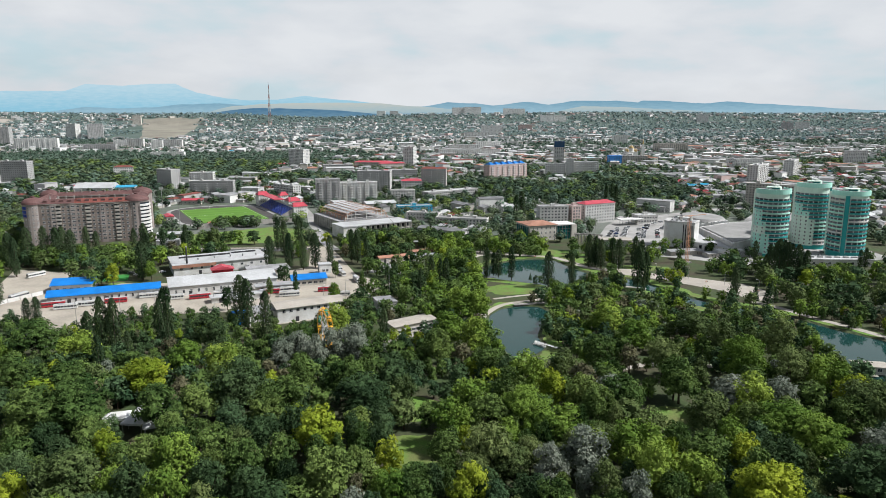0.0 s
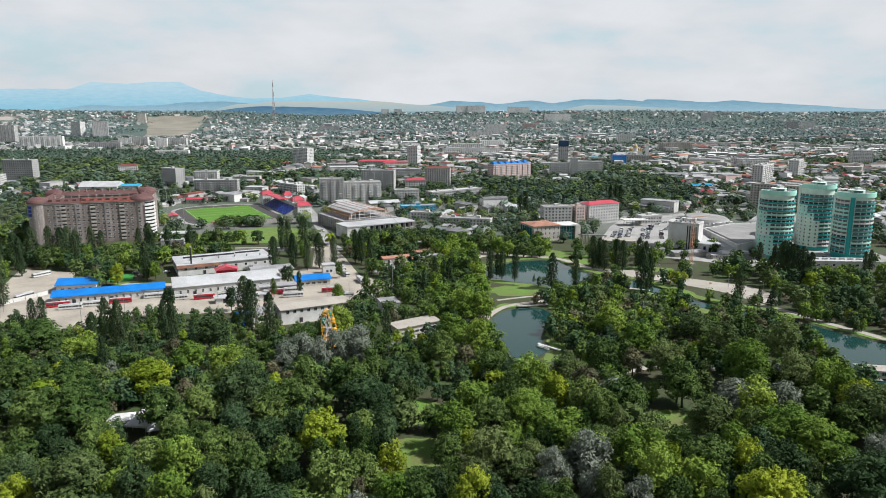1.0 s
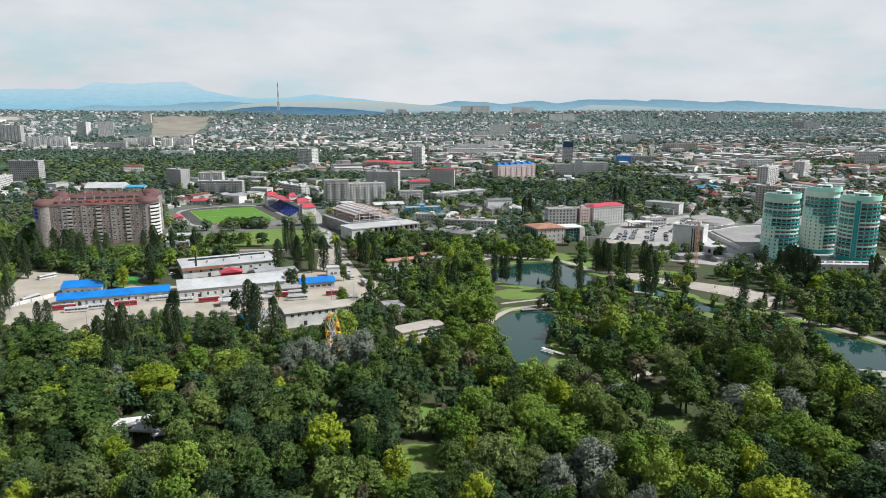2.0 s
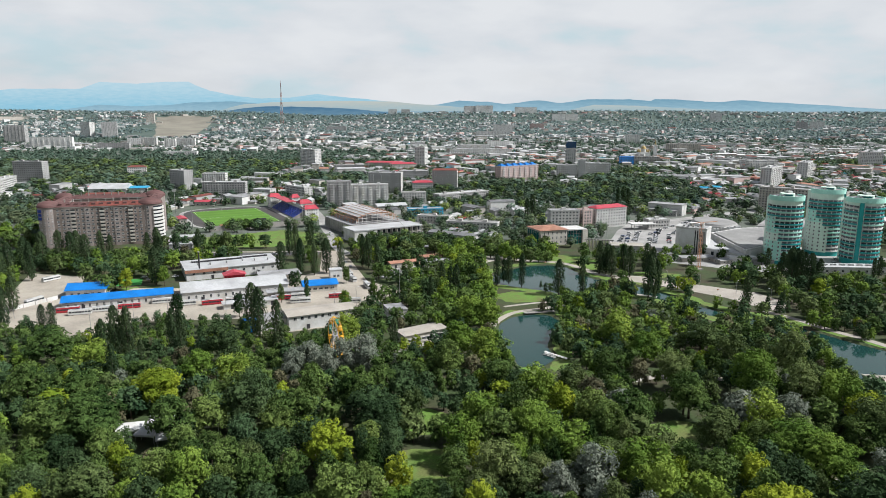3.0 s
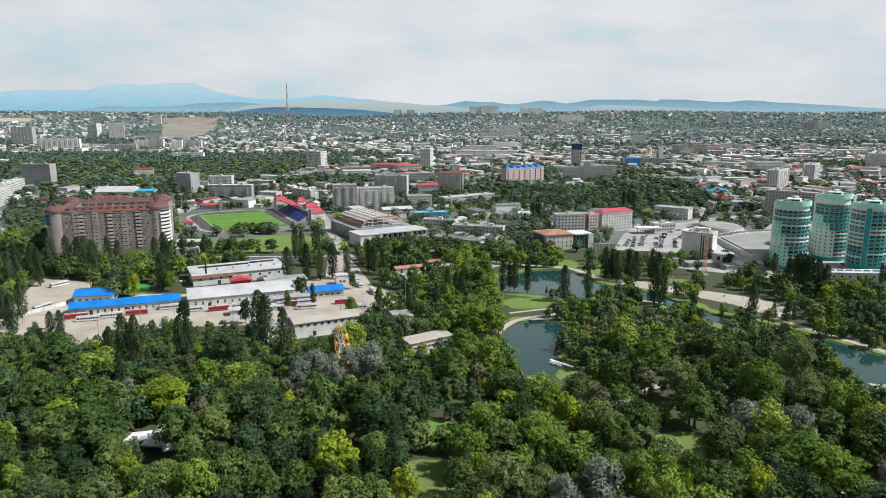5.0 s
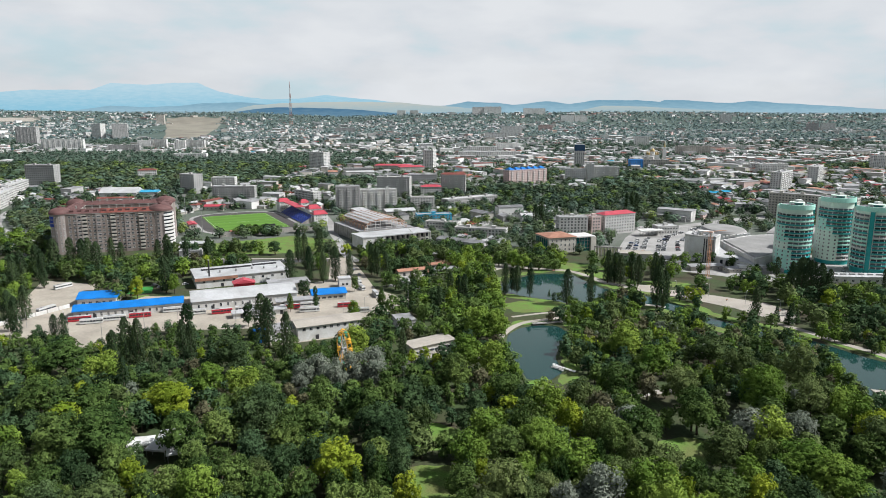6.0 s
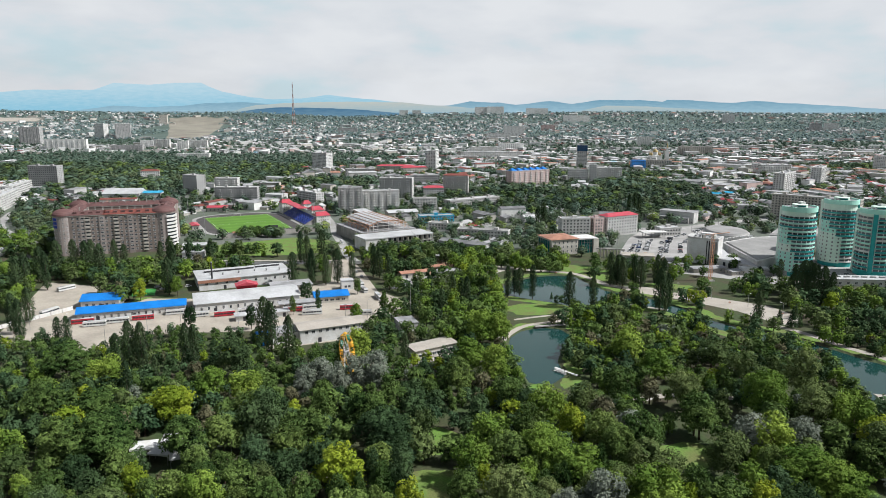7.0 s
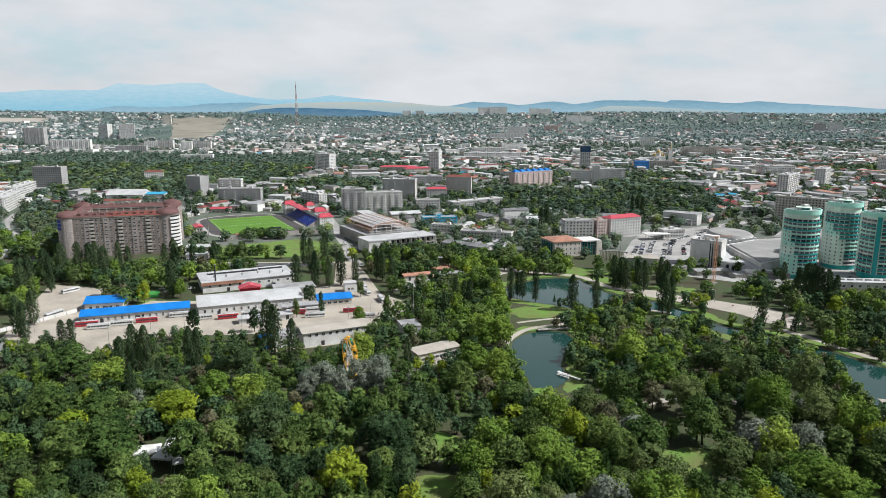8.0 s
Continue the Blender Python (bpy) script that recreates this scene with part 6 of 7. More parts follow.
club(71, -40, 15, 14, 3, "white clubhouse with a bright red mansard roof")
club(72, -16, 13, 18, 4, "tall white clubhouse with a bright red roof")
club(70, 12, 9, 9, 5, "white stair tower with a red pointed roof")
club(58, 56, 13, 14, 4, "pale clubhouse with a red roof beside the stand")
p = ST @ Vector((0, -78, 0))
terr = thing("end_terrace", p.x, p.y, 0, 28, "grey concrete end terrace of the stadium", "terrace")
for k in range(5):
    part("step", Geo().box(-38, 46, -k * 1.3 - 1.3, -k * 1.3, -0.1, 1.0 + 0.7 * k), M_CONCRETE, terr)
part("wall", Geo().box(-40, 50, -7.5, -7.0, -0.1, 4.5), M_CONCRETE, terr)
part("kiosk_roof", Geo().gable(-30, -22, -6, -1, 4, 5.5), M_TERRACOTTA, terr)
board = thing("scoreboard", (ST @ Vector((10, -70, 0))).x, (ST @ Vector((10, -70, 0))).y, 0, 28, "dark scoreboard on posts behind the goal", "scoreboard")
part("panel", Geo().box(-6.5, 6.5, -0.3, 0.3, 3.0, 7.0), M_DARK, board)
for sx in (-5, 5):
    part("post", Geo().box(sx - 0.2, sx + 0.2, -0.2, 0.2, -0.1, 3.0), M_STEEL, board)
for lx, ly in ((-52, 60), (58, 66), (56, -62), (-52, -60)):
    p = ST @ Vector((lx, ly, 0))
    fl = thing("floodlight_mast", p.x, p.y, 0, 28, "thin floodlight mast of the stadium", "floodlight")
    part("pole", Geo().cyl(0, 0, -0.2, 24, 0.35, 7, 0.18), M_STEEL, fl)
    part("lamp_rack", Geo().box(-2, 2, -0.3, 0.3, 23.6, 26), M_STEEL, fl)
hall("red_stand_roof", -262, 690, 118, 18, 7, 4.5, 1.2, M_CREAM, M_REDROOF, "changing rooms with a red sheet roof", "changing room", 3, WINDOW, 1.2)

# ---- sports arena under construction ----
ar = thing("arena_shell", -72, 653, 0, 31, "arena under construction with an arched white roof on orange trusses", "arena")
SPAN, DEEP = 44, 62
part("lower_wall", Geo().box(-SPAN / 2 - 6, SPAN / 2 + 6, -DEEP / 2, DEEP / 2, -0.3, 9.5), M_CONCRETE, ar)
part("deck", Geo().box(-SPAN / 2 - 6, SPAN / 2 + 6, -DEEP / 2, DEEP / 2, 9.5, 10.0), M_GREYROOF, ar)
RIBS = 9
for k in range(RIBS):
    yy = -DEEP / 2 + 2 + k * (DEEP - 4) / (RIBS - 1)
    g = Geo()
    prev = None
    for j in range(13):
        a = math.pi * j / 12
        p_ = (-math.cos(a) * SPAN / 2, yy, 10 + 9.5 * math.sin(a) ** 0.8)
        q_ = (-math.cos(a) * (SPAN / 2 - 1.3), yy, 10 + 8.2 * math.sin(a) ** 0.8)
        if prev:
            g.tube(prev[0], p_, 0.22, 4).tube(prev[1], q_, 0.18, 4).tube(prev[0], q_, 0.12, 3)
        prev = (p_, q_)
    part("truss", g, M_ORANGE, ar)
for j in range(2, 10):
    a0, a1 = math.pi * j / 12, math.pi * (j + 1) / 12
    z0, z1 = 10.3 + 9.6 * math.sin(a0) ** 0.8, 10.3 + 9.6 * math.sin(a1) ** 0.8
    x0, x1 = -math.cos(a0) * SPAN / 2, -math.cos(a1) * SPAN / 2
    for k in range(RIBS - 1):
        y0 = -DEEP / 2 + 2 + k * (DEEP - 4) / (RIBS - 1) + 0.55
        y1 = y0 + (DEEP - 4) / (RIBS - 1) - 1.1
        g = Geo()
        g.face([(x0, y0, z0), (x1, y0, z1), (x1, y1, z1), (x0, y1, z0)])
        g.face([(x0, y1, z0 - 0.2), (x1, y1, z1 - 0.2), (x1, y0, z1 - 0.2), (x0, y0, z0 - 0.2)])
        g.face([(x0, y0, z0 - 0.2), (x1, y0, z1 - 0.2), (x1, y0, z1), (x0, y0, z0)])
        g.face([(x1, y1, z1 - 0.2), (x0, y1, z0 - 0.2), (x0, y1, z0), (x1, y1, z1)])
        part("roof_panel", g, M_WHITEROOF, ar)
for j in range(1, 12):
    a = math.pi * j / 12
    part("purlin", Geo().box(-math.cos(a) * SPAN / 2 - 0.15, -math.cos(a) * SPAN / 2 + 0.15, -DEEP / 2 + 1, DEEP / 2 - 1, 10.42 + 9.6 * math.sin(a) ** 0.8, 10.72 + 9.6 * math.sin(a) ** 0.8), M_ORANGE, ar)
    zt = 10 + 9.3 * math.sin(a) ** 0.8
    part("end_post", Geo().box(-math.cos(a) * SPAN / 2 - 0.2, -math.cos(a) * SPAN / 2 + 0.2, -DEEP / 2 + 1.4, -DEEP / 2 + 1.8, 10, zt), M_PALEWALL, ar)
for k in range(3):
    half = SPAN / 2 * math.cos(math.asin(min(1.0, ((3.0 * k + 1.5) / 9.3) ** 1.25)))
    part("end_rail", Geo().box(-half, half, -DEEP / 2 + 1.3, -DEEP / 2 + 1.6, 11.5 + 3.0 * k, 11.9 + 3.0 * k), M_PALEWALL, ar)
for k in range(14):
    part("scaffold_post", Geo().box(-SPAN / 2 - 7.2, -SPAN / 2 - 7.0, -DEEP / 2 + k * 4.5, -DEEP / 2 + 0.2 + k * 4.5, -0.1, 12), M_STEEL, ar)
arf = thing("entrance_hall", -50, 604, 0, 31, "long white-roofed front hall of the arena with open bays", "hall")
part("wall", Geo().box(-33, -12, -12, 12, -0.3, 10), M_WHITE, arf)
part("wall", Geo().box(-12, 33, -9, 12, -0.3, 10), M_CONCRETE, arf)
part("roof", Geo().box(-33.6, 33.6, -12.6, 12.6, 10, 10.9), M_WHITEROOF, arf)
for k in range(10):
    part("column", Geo().box(-12 + k * 5, -11.2 + k * 5, -12, -11.2, -0.2, 10), M_CONCRETE, arf)
part("floor_slab", Geo().box(-12, 33, -12, -9, 4.8, 5.2), M_CONCRETE, arf)
for k in range(9):
    part("bay_glass", Geo().box(-10.5 + k * 5, -7.5 + k * 5, -9.15, -8.98, 1, 4), M_GLASS, arf)
    part("bay_glass", Geo().box(-10.5 + k * 5, -7.5 + k * 5, -9.15, -8.98, 6, 9), M_GLASS, arf)
mc = thing("mobile_crane", -22, 596, 0, 20, "white truck crane with a raised boom", "crane")
part("chassis", Geo().box(-5, 5, -1.3, 1.3, 0.6, 1.8), M_RED, mc)
part("cab", Geo().box(3, 5.2, -1.25, 1.25, 1.8, 3.2), M_WHITE, mc)
part("boom", Geo().tube((0, 0, 2.2), (-13, 3, 17), 0.45, 4, 0, 0.25), M_WHITE, mc)
vehicle_wheels(mc, (-3.6, -2, 3), 1.35, 0.55)

# ---- big wheel ----
wheel = thing("ferris_wheel", -47, 299, 0, 117, "small yellow ferris wheel with white legs seen edge-on", "ferris wheel")
HUB, WR = 10.6, 8.4
for side in (-1.0, 1.0):
    g = Geo()
    for k in range(24):
        a0, a1 = 2 * math.pi * k / 24, 2 * math.pi * (k + 1) / 24
        for r_ in (WR, WR - 0.9):
            g.tube((r_ * math.cos(a0), side, HUB + r_ * math.sin(a0)), (r_ * math.cos(a1), side, HUB + r_ * math.sin(a1)), 0.10, 4)
        g.tube((WR * math.cos(a0), side, HUB + WR * math.sin(a0)), ((WR - 0.9) * math.cos(a1), side, HUB + (WR - 0.9) * math.sin(a1)), 0.07, 3)
    part("rim", g, M_YELLOW, wheel)
    for k in range(12):
        a = 2 * math.pi * k / 12
        part("spoke", Geo().tube((0, side * 0.8, HUB), (WR * math.cos(a), side, HUB + WR * math.sin(a)), 0.08, 4), M_WHITE, wheel)
    for s in (-1, 1):
        part("leg", Geo().tube((s * 4.5, side * 3.4, -0.1), (0, side * 1.2, HUB), 0.24, 6), M_WHITE, wheel)
part("hub", Geo().tube((0, -1.5, HUB), (0, 1.5, HUB), 0.6, 10), M_STEEL, wheel)
for k in range(12):
    a = 2 * math.pi * (k + 0.5) / 12
    gx_, gz_ = WR * math.cos(a), HUB + WR * math.sin(a)
    gm = M_YELLOW if k % 3 else M_GREENPAINT
    cab_ = part("gondola", Geo().cyl(gx_, 0, gz_ - 1.7, gz_ - 0.8, 0.85, 10, 0.95), gm, wheel)
    part("roof", Geo().cyl(gx_, 0, gz_ + 0.15, gz_ + 0.75, 1.05, 10, 0.2), gm, cab_)
    part("pole", Geo().tube((gx_, 0, gz_ - 0.9), (gx_, 0, gz_ + 0.3), 0.07, 4), M_STEEL, cab_)

# ---- bridges, boats and park furniture ----
br = thing("footbridge", 57, 371, 0, 12, "low dark footbridge over the lake's inlet", "bridge")
part("deck", Geo().box(-9, 9, -1.3, 1.3, 0.25, 0.6), M_CONCRETE, br)
for s in (-1.25, 1.25):
    part("rail", Geo().tube((-9, s, 1.5), (9, s, 1.5), 0.07, 5), M_DARK, br)
    for k in range(10):
        part("rail_post", Geo().tube((-9 + k * 2, s, 0.6), (-9 + k * 2, s, 1.5), 0.05, 4), M_DARK, br)
for k in range(7):
    ob = thing("pedal_boat", 50.6 + k * 1.3, 305.6 - k * 1.5, -0.65, 60 + 9 * (k % 3), "white pedal boat moored at the bank", "boat", "moored boats")
    part("hull", Geo().prism([(-1.6, -0.7), (1.3, -0.7), (1.8, 0), (1.3, 0.7), (-1.6, 0.7)], -0.15, 0.45, shrink=1.08), M_WHITE, ob)
    part("canopy", Geo().box(-0.9, 0.7, -0.7, 0.7, 1.35, 1.45), M_WHITE, ob)
    part("post", Geo().tube((-0.8, 0, 0.4), (-0.8, 0, 1.4), 0.05, 4).tube((0.6, 0, 0.4), (0.6, 0, 1.4), 0.05, 4), M_STEEL, ob)
jet = thing("jetty", 190, 270, -0.3, 25, "small pale wooden jetty on the river", "jetty")
for k in range(8):
    part("plank", Geo().box(-6 + k * 1.5, -4.6 + k * 1.5, -1.2, 1.2, 0.2, 0.4), M_PATH, jet)
for k in range(4):
    part("pile", Geo().cyl(-5.5 + k * 3.6, 0, -1.6, 0.2, 0.18, 7), M_DARK, jet)


def lamp(x, y, h, label="slim grey street lamp"):
    ob = thing("street_lamp", x, y, 0, (x * 37) % 360, label, "street lamp", "street lamps")
    part("pole", Geo().cyl(0, 0, -0.2, h, 0.14, 6, 0.08), M_STEEL, ob)
    part("arm", Geo().tube((0, 0, h), (1.6, 0, h + 0.3), 0.06, 4), M_STEEL, ob)
    part("lamp_head", Geo().box(1.2, 2.1, -0.2, 0.2, h + 0.18, h + 0.36), M_WHITE, ob)


for x, y, h in ((-23, 391, 22), (-176, 332, 14), (-165, 356, 12), (-120, 372, 12), (-92, 374, 11), (-206, 352, 12), (-48, 385, 11), (-60, 380, 10), (-40, 405, 10), (-232, 360, 11), (-150, 365, 11),
                (130, 455, 8), (152, 440, 8), (170, 430, 8), (186, 412, 8), (198, 392, 8), (150, 600, 13), (172, 590, 13), (192, 600, 13), (204, 640, 13), (240, 670, 13), (270, 680, 13)):
    lamp(x, y, h)
for x, y in ((158, 436), (166, 432), (178, 420), (190, 408), (200, 396), (46, 505), (62, 503), (80, 499)):
    ob = thing("bench", x, y, 0.07, 35, "wooden park bench on the promenade", "bench", "park benches")
    part("seat", Geo().box(-0.9, 0.9, -0.25, 0.25, 0.4, 0.48), M_TERRACOTTA, ob)
    part("backrest", Geo().box(-0.9, 0.9, 0.22, 0.28, 0.5, 0.9), M_TERRACOTTA, ob)
    for s in (-0.7, 0.7):
        part("leg", Geo().box(s - 0.05, s + 0.05, -0.22, 0.22, 0, 0.4), M_DARK, ob)

# ---- television mast on the hill ----
MZ = float(height(-812, 3600))
mast = thing("television_mast", -812, 3600, MZ, 0, "red and white lattice television mast on the hill", "mast")
for k in range(9):
    z0, z1 = k * 23, (k + 1) * 23
    w0, w1 = 13 * (1 - k / 9.6) ** 1.3 + 1.6, 13 * (1 - (k + 1) / 9.6) ** 1.3 + 1.6
    g = Geo()
    for sx in (-1, 1):
        for sy in (-1, 1):
            g.tube((sx * w0 / 2, sy * w0 / 2, z0), (sx * w1 / 2, sy * w1 / 2, z1), 0.5, 4)
            g.tube((sx * w0 / 2, sy * w0 / 2, z0), (-sx * w1 / 2, sy * w1 / 2, z1), 0.35, 3)
            g.tube((sx * w0 / 2, sy * w0 / 2, z0), (sx * w1 / 2, -sy * w1 / 2, z1), 0.35, 3)
    part("section", g, M_MAST if k % 2 == 0 else M_PALEWALL, mast)
part("antenna", Geo().cyl(0, 0, 200, 222, 0.9, 6, 0.4), M_MAST, mast)


# ---- the city ----
# rectangles that random houses and trees keep out of: x0, x1, y0, y1
KEEP = [(-345, -215, 520, 610), (-300, -115, 560, 810), (-125, 0, 560, 720), (55, 260, 520, 720), (150, 420, 470, 740), (-140, -45, 770, 860), (-130, -20, 930, 1010),
        (330, 460, 690, 830), (60, 200, 1070, 1180), (-15, 75, 850, 930), (-600, -540, 930, 1010), (-540, -470, 700, 870), (-480, -240, 880, 1020), (190, 310, 1140, 1190)]
# woods within the city: x, y, radius across, radius in depth
GROVE_ZONES = [(-800, 1320, 280, 190), (-430, 1290, 150, 170), (-900, 1750, 330, 200), (-380, 1560, 170, 170), (310, 1080, 80, 110), (-640, 1500, 330, 260), (-520, 1150, 200, 130), (60, 870, 110, 60), (120, 960, 130, 90), (225, 880, 110, 110), (-330, 1800, 260, 120), (300, 1270, 150, 60),
               (-180, 1120, 110, 70), (540, 830, 90, 50), (-420, 700, 110, 120), (-760, 3960, 640, 110), (640, 2300, 400, 100), (1500, 2400, 500, 130), (1000, 1500, 260, 60), (1200, 2900, 700, 130), (300, 2950, 420, 80), (-1500, 2500, 500, 200), (-1300, 3000, 420, 110),
               (1700, 3500, 900, 160), (500, 1800, 240, 60), (-200, 1500, 160, 60), (120, 1330, 90, 40)]
city_rng = np.random.default_rng(11)


# grounds of the large buildings: x, y, turn, width, depth
FOOT += [(-284, 588, 17, 96, 60), (-219, 728, 28, 112, 158), (-160, 745, 28, 40, 120), (-68, 655, 31, 60, 66), (-50, 604, 31, 70, 27), (99, 580, 19, 30, 32), (118, 582, 18, 24, 20), (132, 554, -14, 26, 10),
         (260, 503, 0, 30, 30), (307, 536, 0, 30, 30), (316, 501, 0, 30, 30), (260, 555, 20, 100, 120), (205, 541, -34, 28, 20), (256, 625, 0, 44, 60), (330, 634, -10, 76, 56), (268, 550, 30, 76, 90), (187, 478, 0, 10, 10), (196, 650, 10, 26, 14),
         (190, 610, -18, 60, 130), (230, 665, 45, 60, 50), (158, 560, 0, 28, 18)]
ROADS = [([(-72, 530), (-85, 560), (-96, 605), (-112, 660), (-125, 720), (-150, 800)], 8), ([(-212, 535), (-224, 580), (-300, 640), (-330, 720), (-340, 860)], 6.5),
         ([(-60, 690), (40, 690), (130, 705), (230, 700), (340, 760), (480, 800)], 9), ([(-330, 500), (-380, 600), (-470, 700), (-520, 800)], 6.5), ([(-700, 470), (-420, 512), (-250, 525), (-95, 533)], 10)]


def off_buildings(p, margin):
    """Which of the points stand clear of buildings and roads."""
    ok = np.ones(len(p), bool)
    for x, y, rot, w, d in FOOT:
        a = radians(rot)
        dx, dy = p[:, 0] - x, p[:, 1] - y
        u, v = dx * math.cos(a) + dy * math.sin(a), -dx * math.sin(a) + dy * math.cos(a)
        ok &= (np.abs(u) > w / 2 + margin) | (np.abs(v) > d / 2 + margin)
    for line, half in ROADS:
        for (xa, ya), (xb, yb) in zip(line, line[1:]):
            t = np.clip(((p[:, 0] - xa) * (xb - xa) + (p[:, 1] - ya) * (yb - ya)) / ((xb - xa) ** 2 + (yb - ya) ** 2), 0, 1)
            ok &= np.hypot(p[:, 0] - xa - t * (xb - xa), p[:, 1] - ya - t * (yb - ya)) > half + margin * 0.4
    return ok


def city_points(y0, y1, cell_of, houses=True):
    pts = []
    y = y0
    while y < y1:
        c = cell_of(y)
        half = 0.72 * y + 60
        x = np.arange(-half, half, c)
        pts.append(np.stack([x + city_rng.uniform(-0.42, 0.42, len(x)) * c, np.full(len(x), y) + city_rng.uniform(-0.42, 0.42, len(x)) * c], 1))
        y += c
    p = np.concatenate(pts)
    ok = np.ones(len(p), bool)
    ok &= off_buildings(p, 9.0 if houses else 3.5)
    for x0, x1, ya, yb in (KEEP if houses else []):
        ok &= ~((p[:, 0] > x0 - 6) & (p[:, 0] < x1 + 6) & (p[:, 1] > ya - 6) & (p[:, 1] < yb + 6))
    ok &= ~((p[:, 1] < 560) & (np.abs(p[:, 0]) < 340))
    for pool in BARE:
        ok &= ~in_poly(p[:, 0], p[:, 1], pool)
    return p[ok]


def grove_at(p):
    m = np.zeros(len(p), bool)
    for x, y, rx, ry in GROVE_ZONES:
        m |= ((p[:, 0] - x) / rx) ** 2 + ((p[:, 1] - y) / ry) ** 2 < 1
    return m


def house_quads(w, d, h, roof_h, hip):
    """Walls and roof of a plain house as quads round its foot."""
    W, D = w / 2, d / 2
    ring = [(-W, -D), (W, -D), (W, D), (-W, D)]
    walls = [[(*ring[k], 0), (*ring[(k + 1) % 4], 0), (*ring[(k + 1) % 4], h), (*ring[k], h)] for k in range(4)]
    E, R = 0.5, max(W - hip, 0.01)
    up = [(-W - E, -D - E, h), (W + E, -D - E, h), (W + E, D + E, h), (-W - E, D + E, h)]
    r0, r1 = (-R - E * (hip == 0), 0, h + roof_h), (R + E * (hip == 0), 0, h + roof_h)
    roof = [[up[0], up[1], r1, r0], [up[2], up[3], r0, r1], [up[1], up[2], r1, r1], [up[3], up[0], r0, r0]]
    return np.array(walls + roof, float)


ROOF_MATS = [M_GREYROOF, M_WHITEROOF, M_MIDROOF, M_REDTILE, M_TERRACOTTA, M_REDROOF, M_AQUA, M_HAZEROOF]
ROOF_ODDS = np.array([0.40, 0.24, 0.17, 0.10, 0.05, 0.025, 0.015])
WALL_MATS = [M_WHITEHAZE, M_CREAM, M_PALEWALL, M_GREYWALL, M_PINK]
WALL_ODDS = np.array([0.30, 0.30, 0.22, 0.12, 0.06])


def near_house(w, d, h, roof_h, hip, wall, roof, x, y, rot, label, storeys):
    ob = thing("house", x, y, float(height(x, y)), rot, label, "house", "city houses")
    g = Geo().box(-w / 2, w / 2, -d / 2, d / 2, -0.3, h)
    part("wall", g, wall, ob)
    part("roof", Geo().gable(-w / 2, w / 2, -d / 2, d / 2, h, h + roof_h, over=0.5, hip=hip), roof, ob)
    if y < 850:
        part("chimney", Geo().box(w * 0.2, w * 0.2 + 0.7, -0.3, 0.4, h + roof_h * 0.5, h + roof_h + 0.9), M_CONCRETE, ob)
    n = max(2, int(w / 3.6)) if y < 800 else 0
    for s in range(min(storeys, 2)):
        for k in range(n):
            cx = -w / 2 + (k + 0.5) * w / n
            part("window", WINDOW_SMALL, None, ob, at=pose(cx, -d / 2, 1.0 + s * 3.0))
    return ob


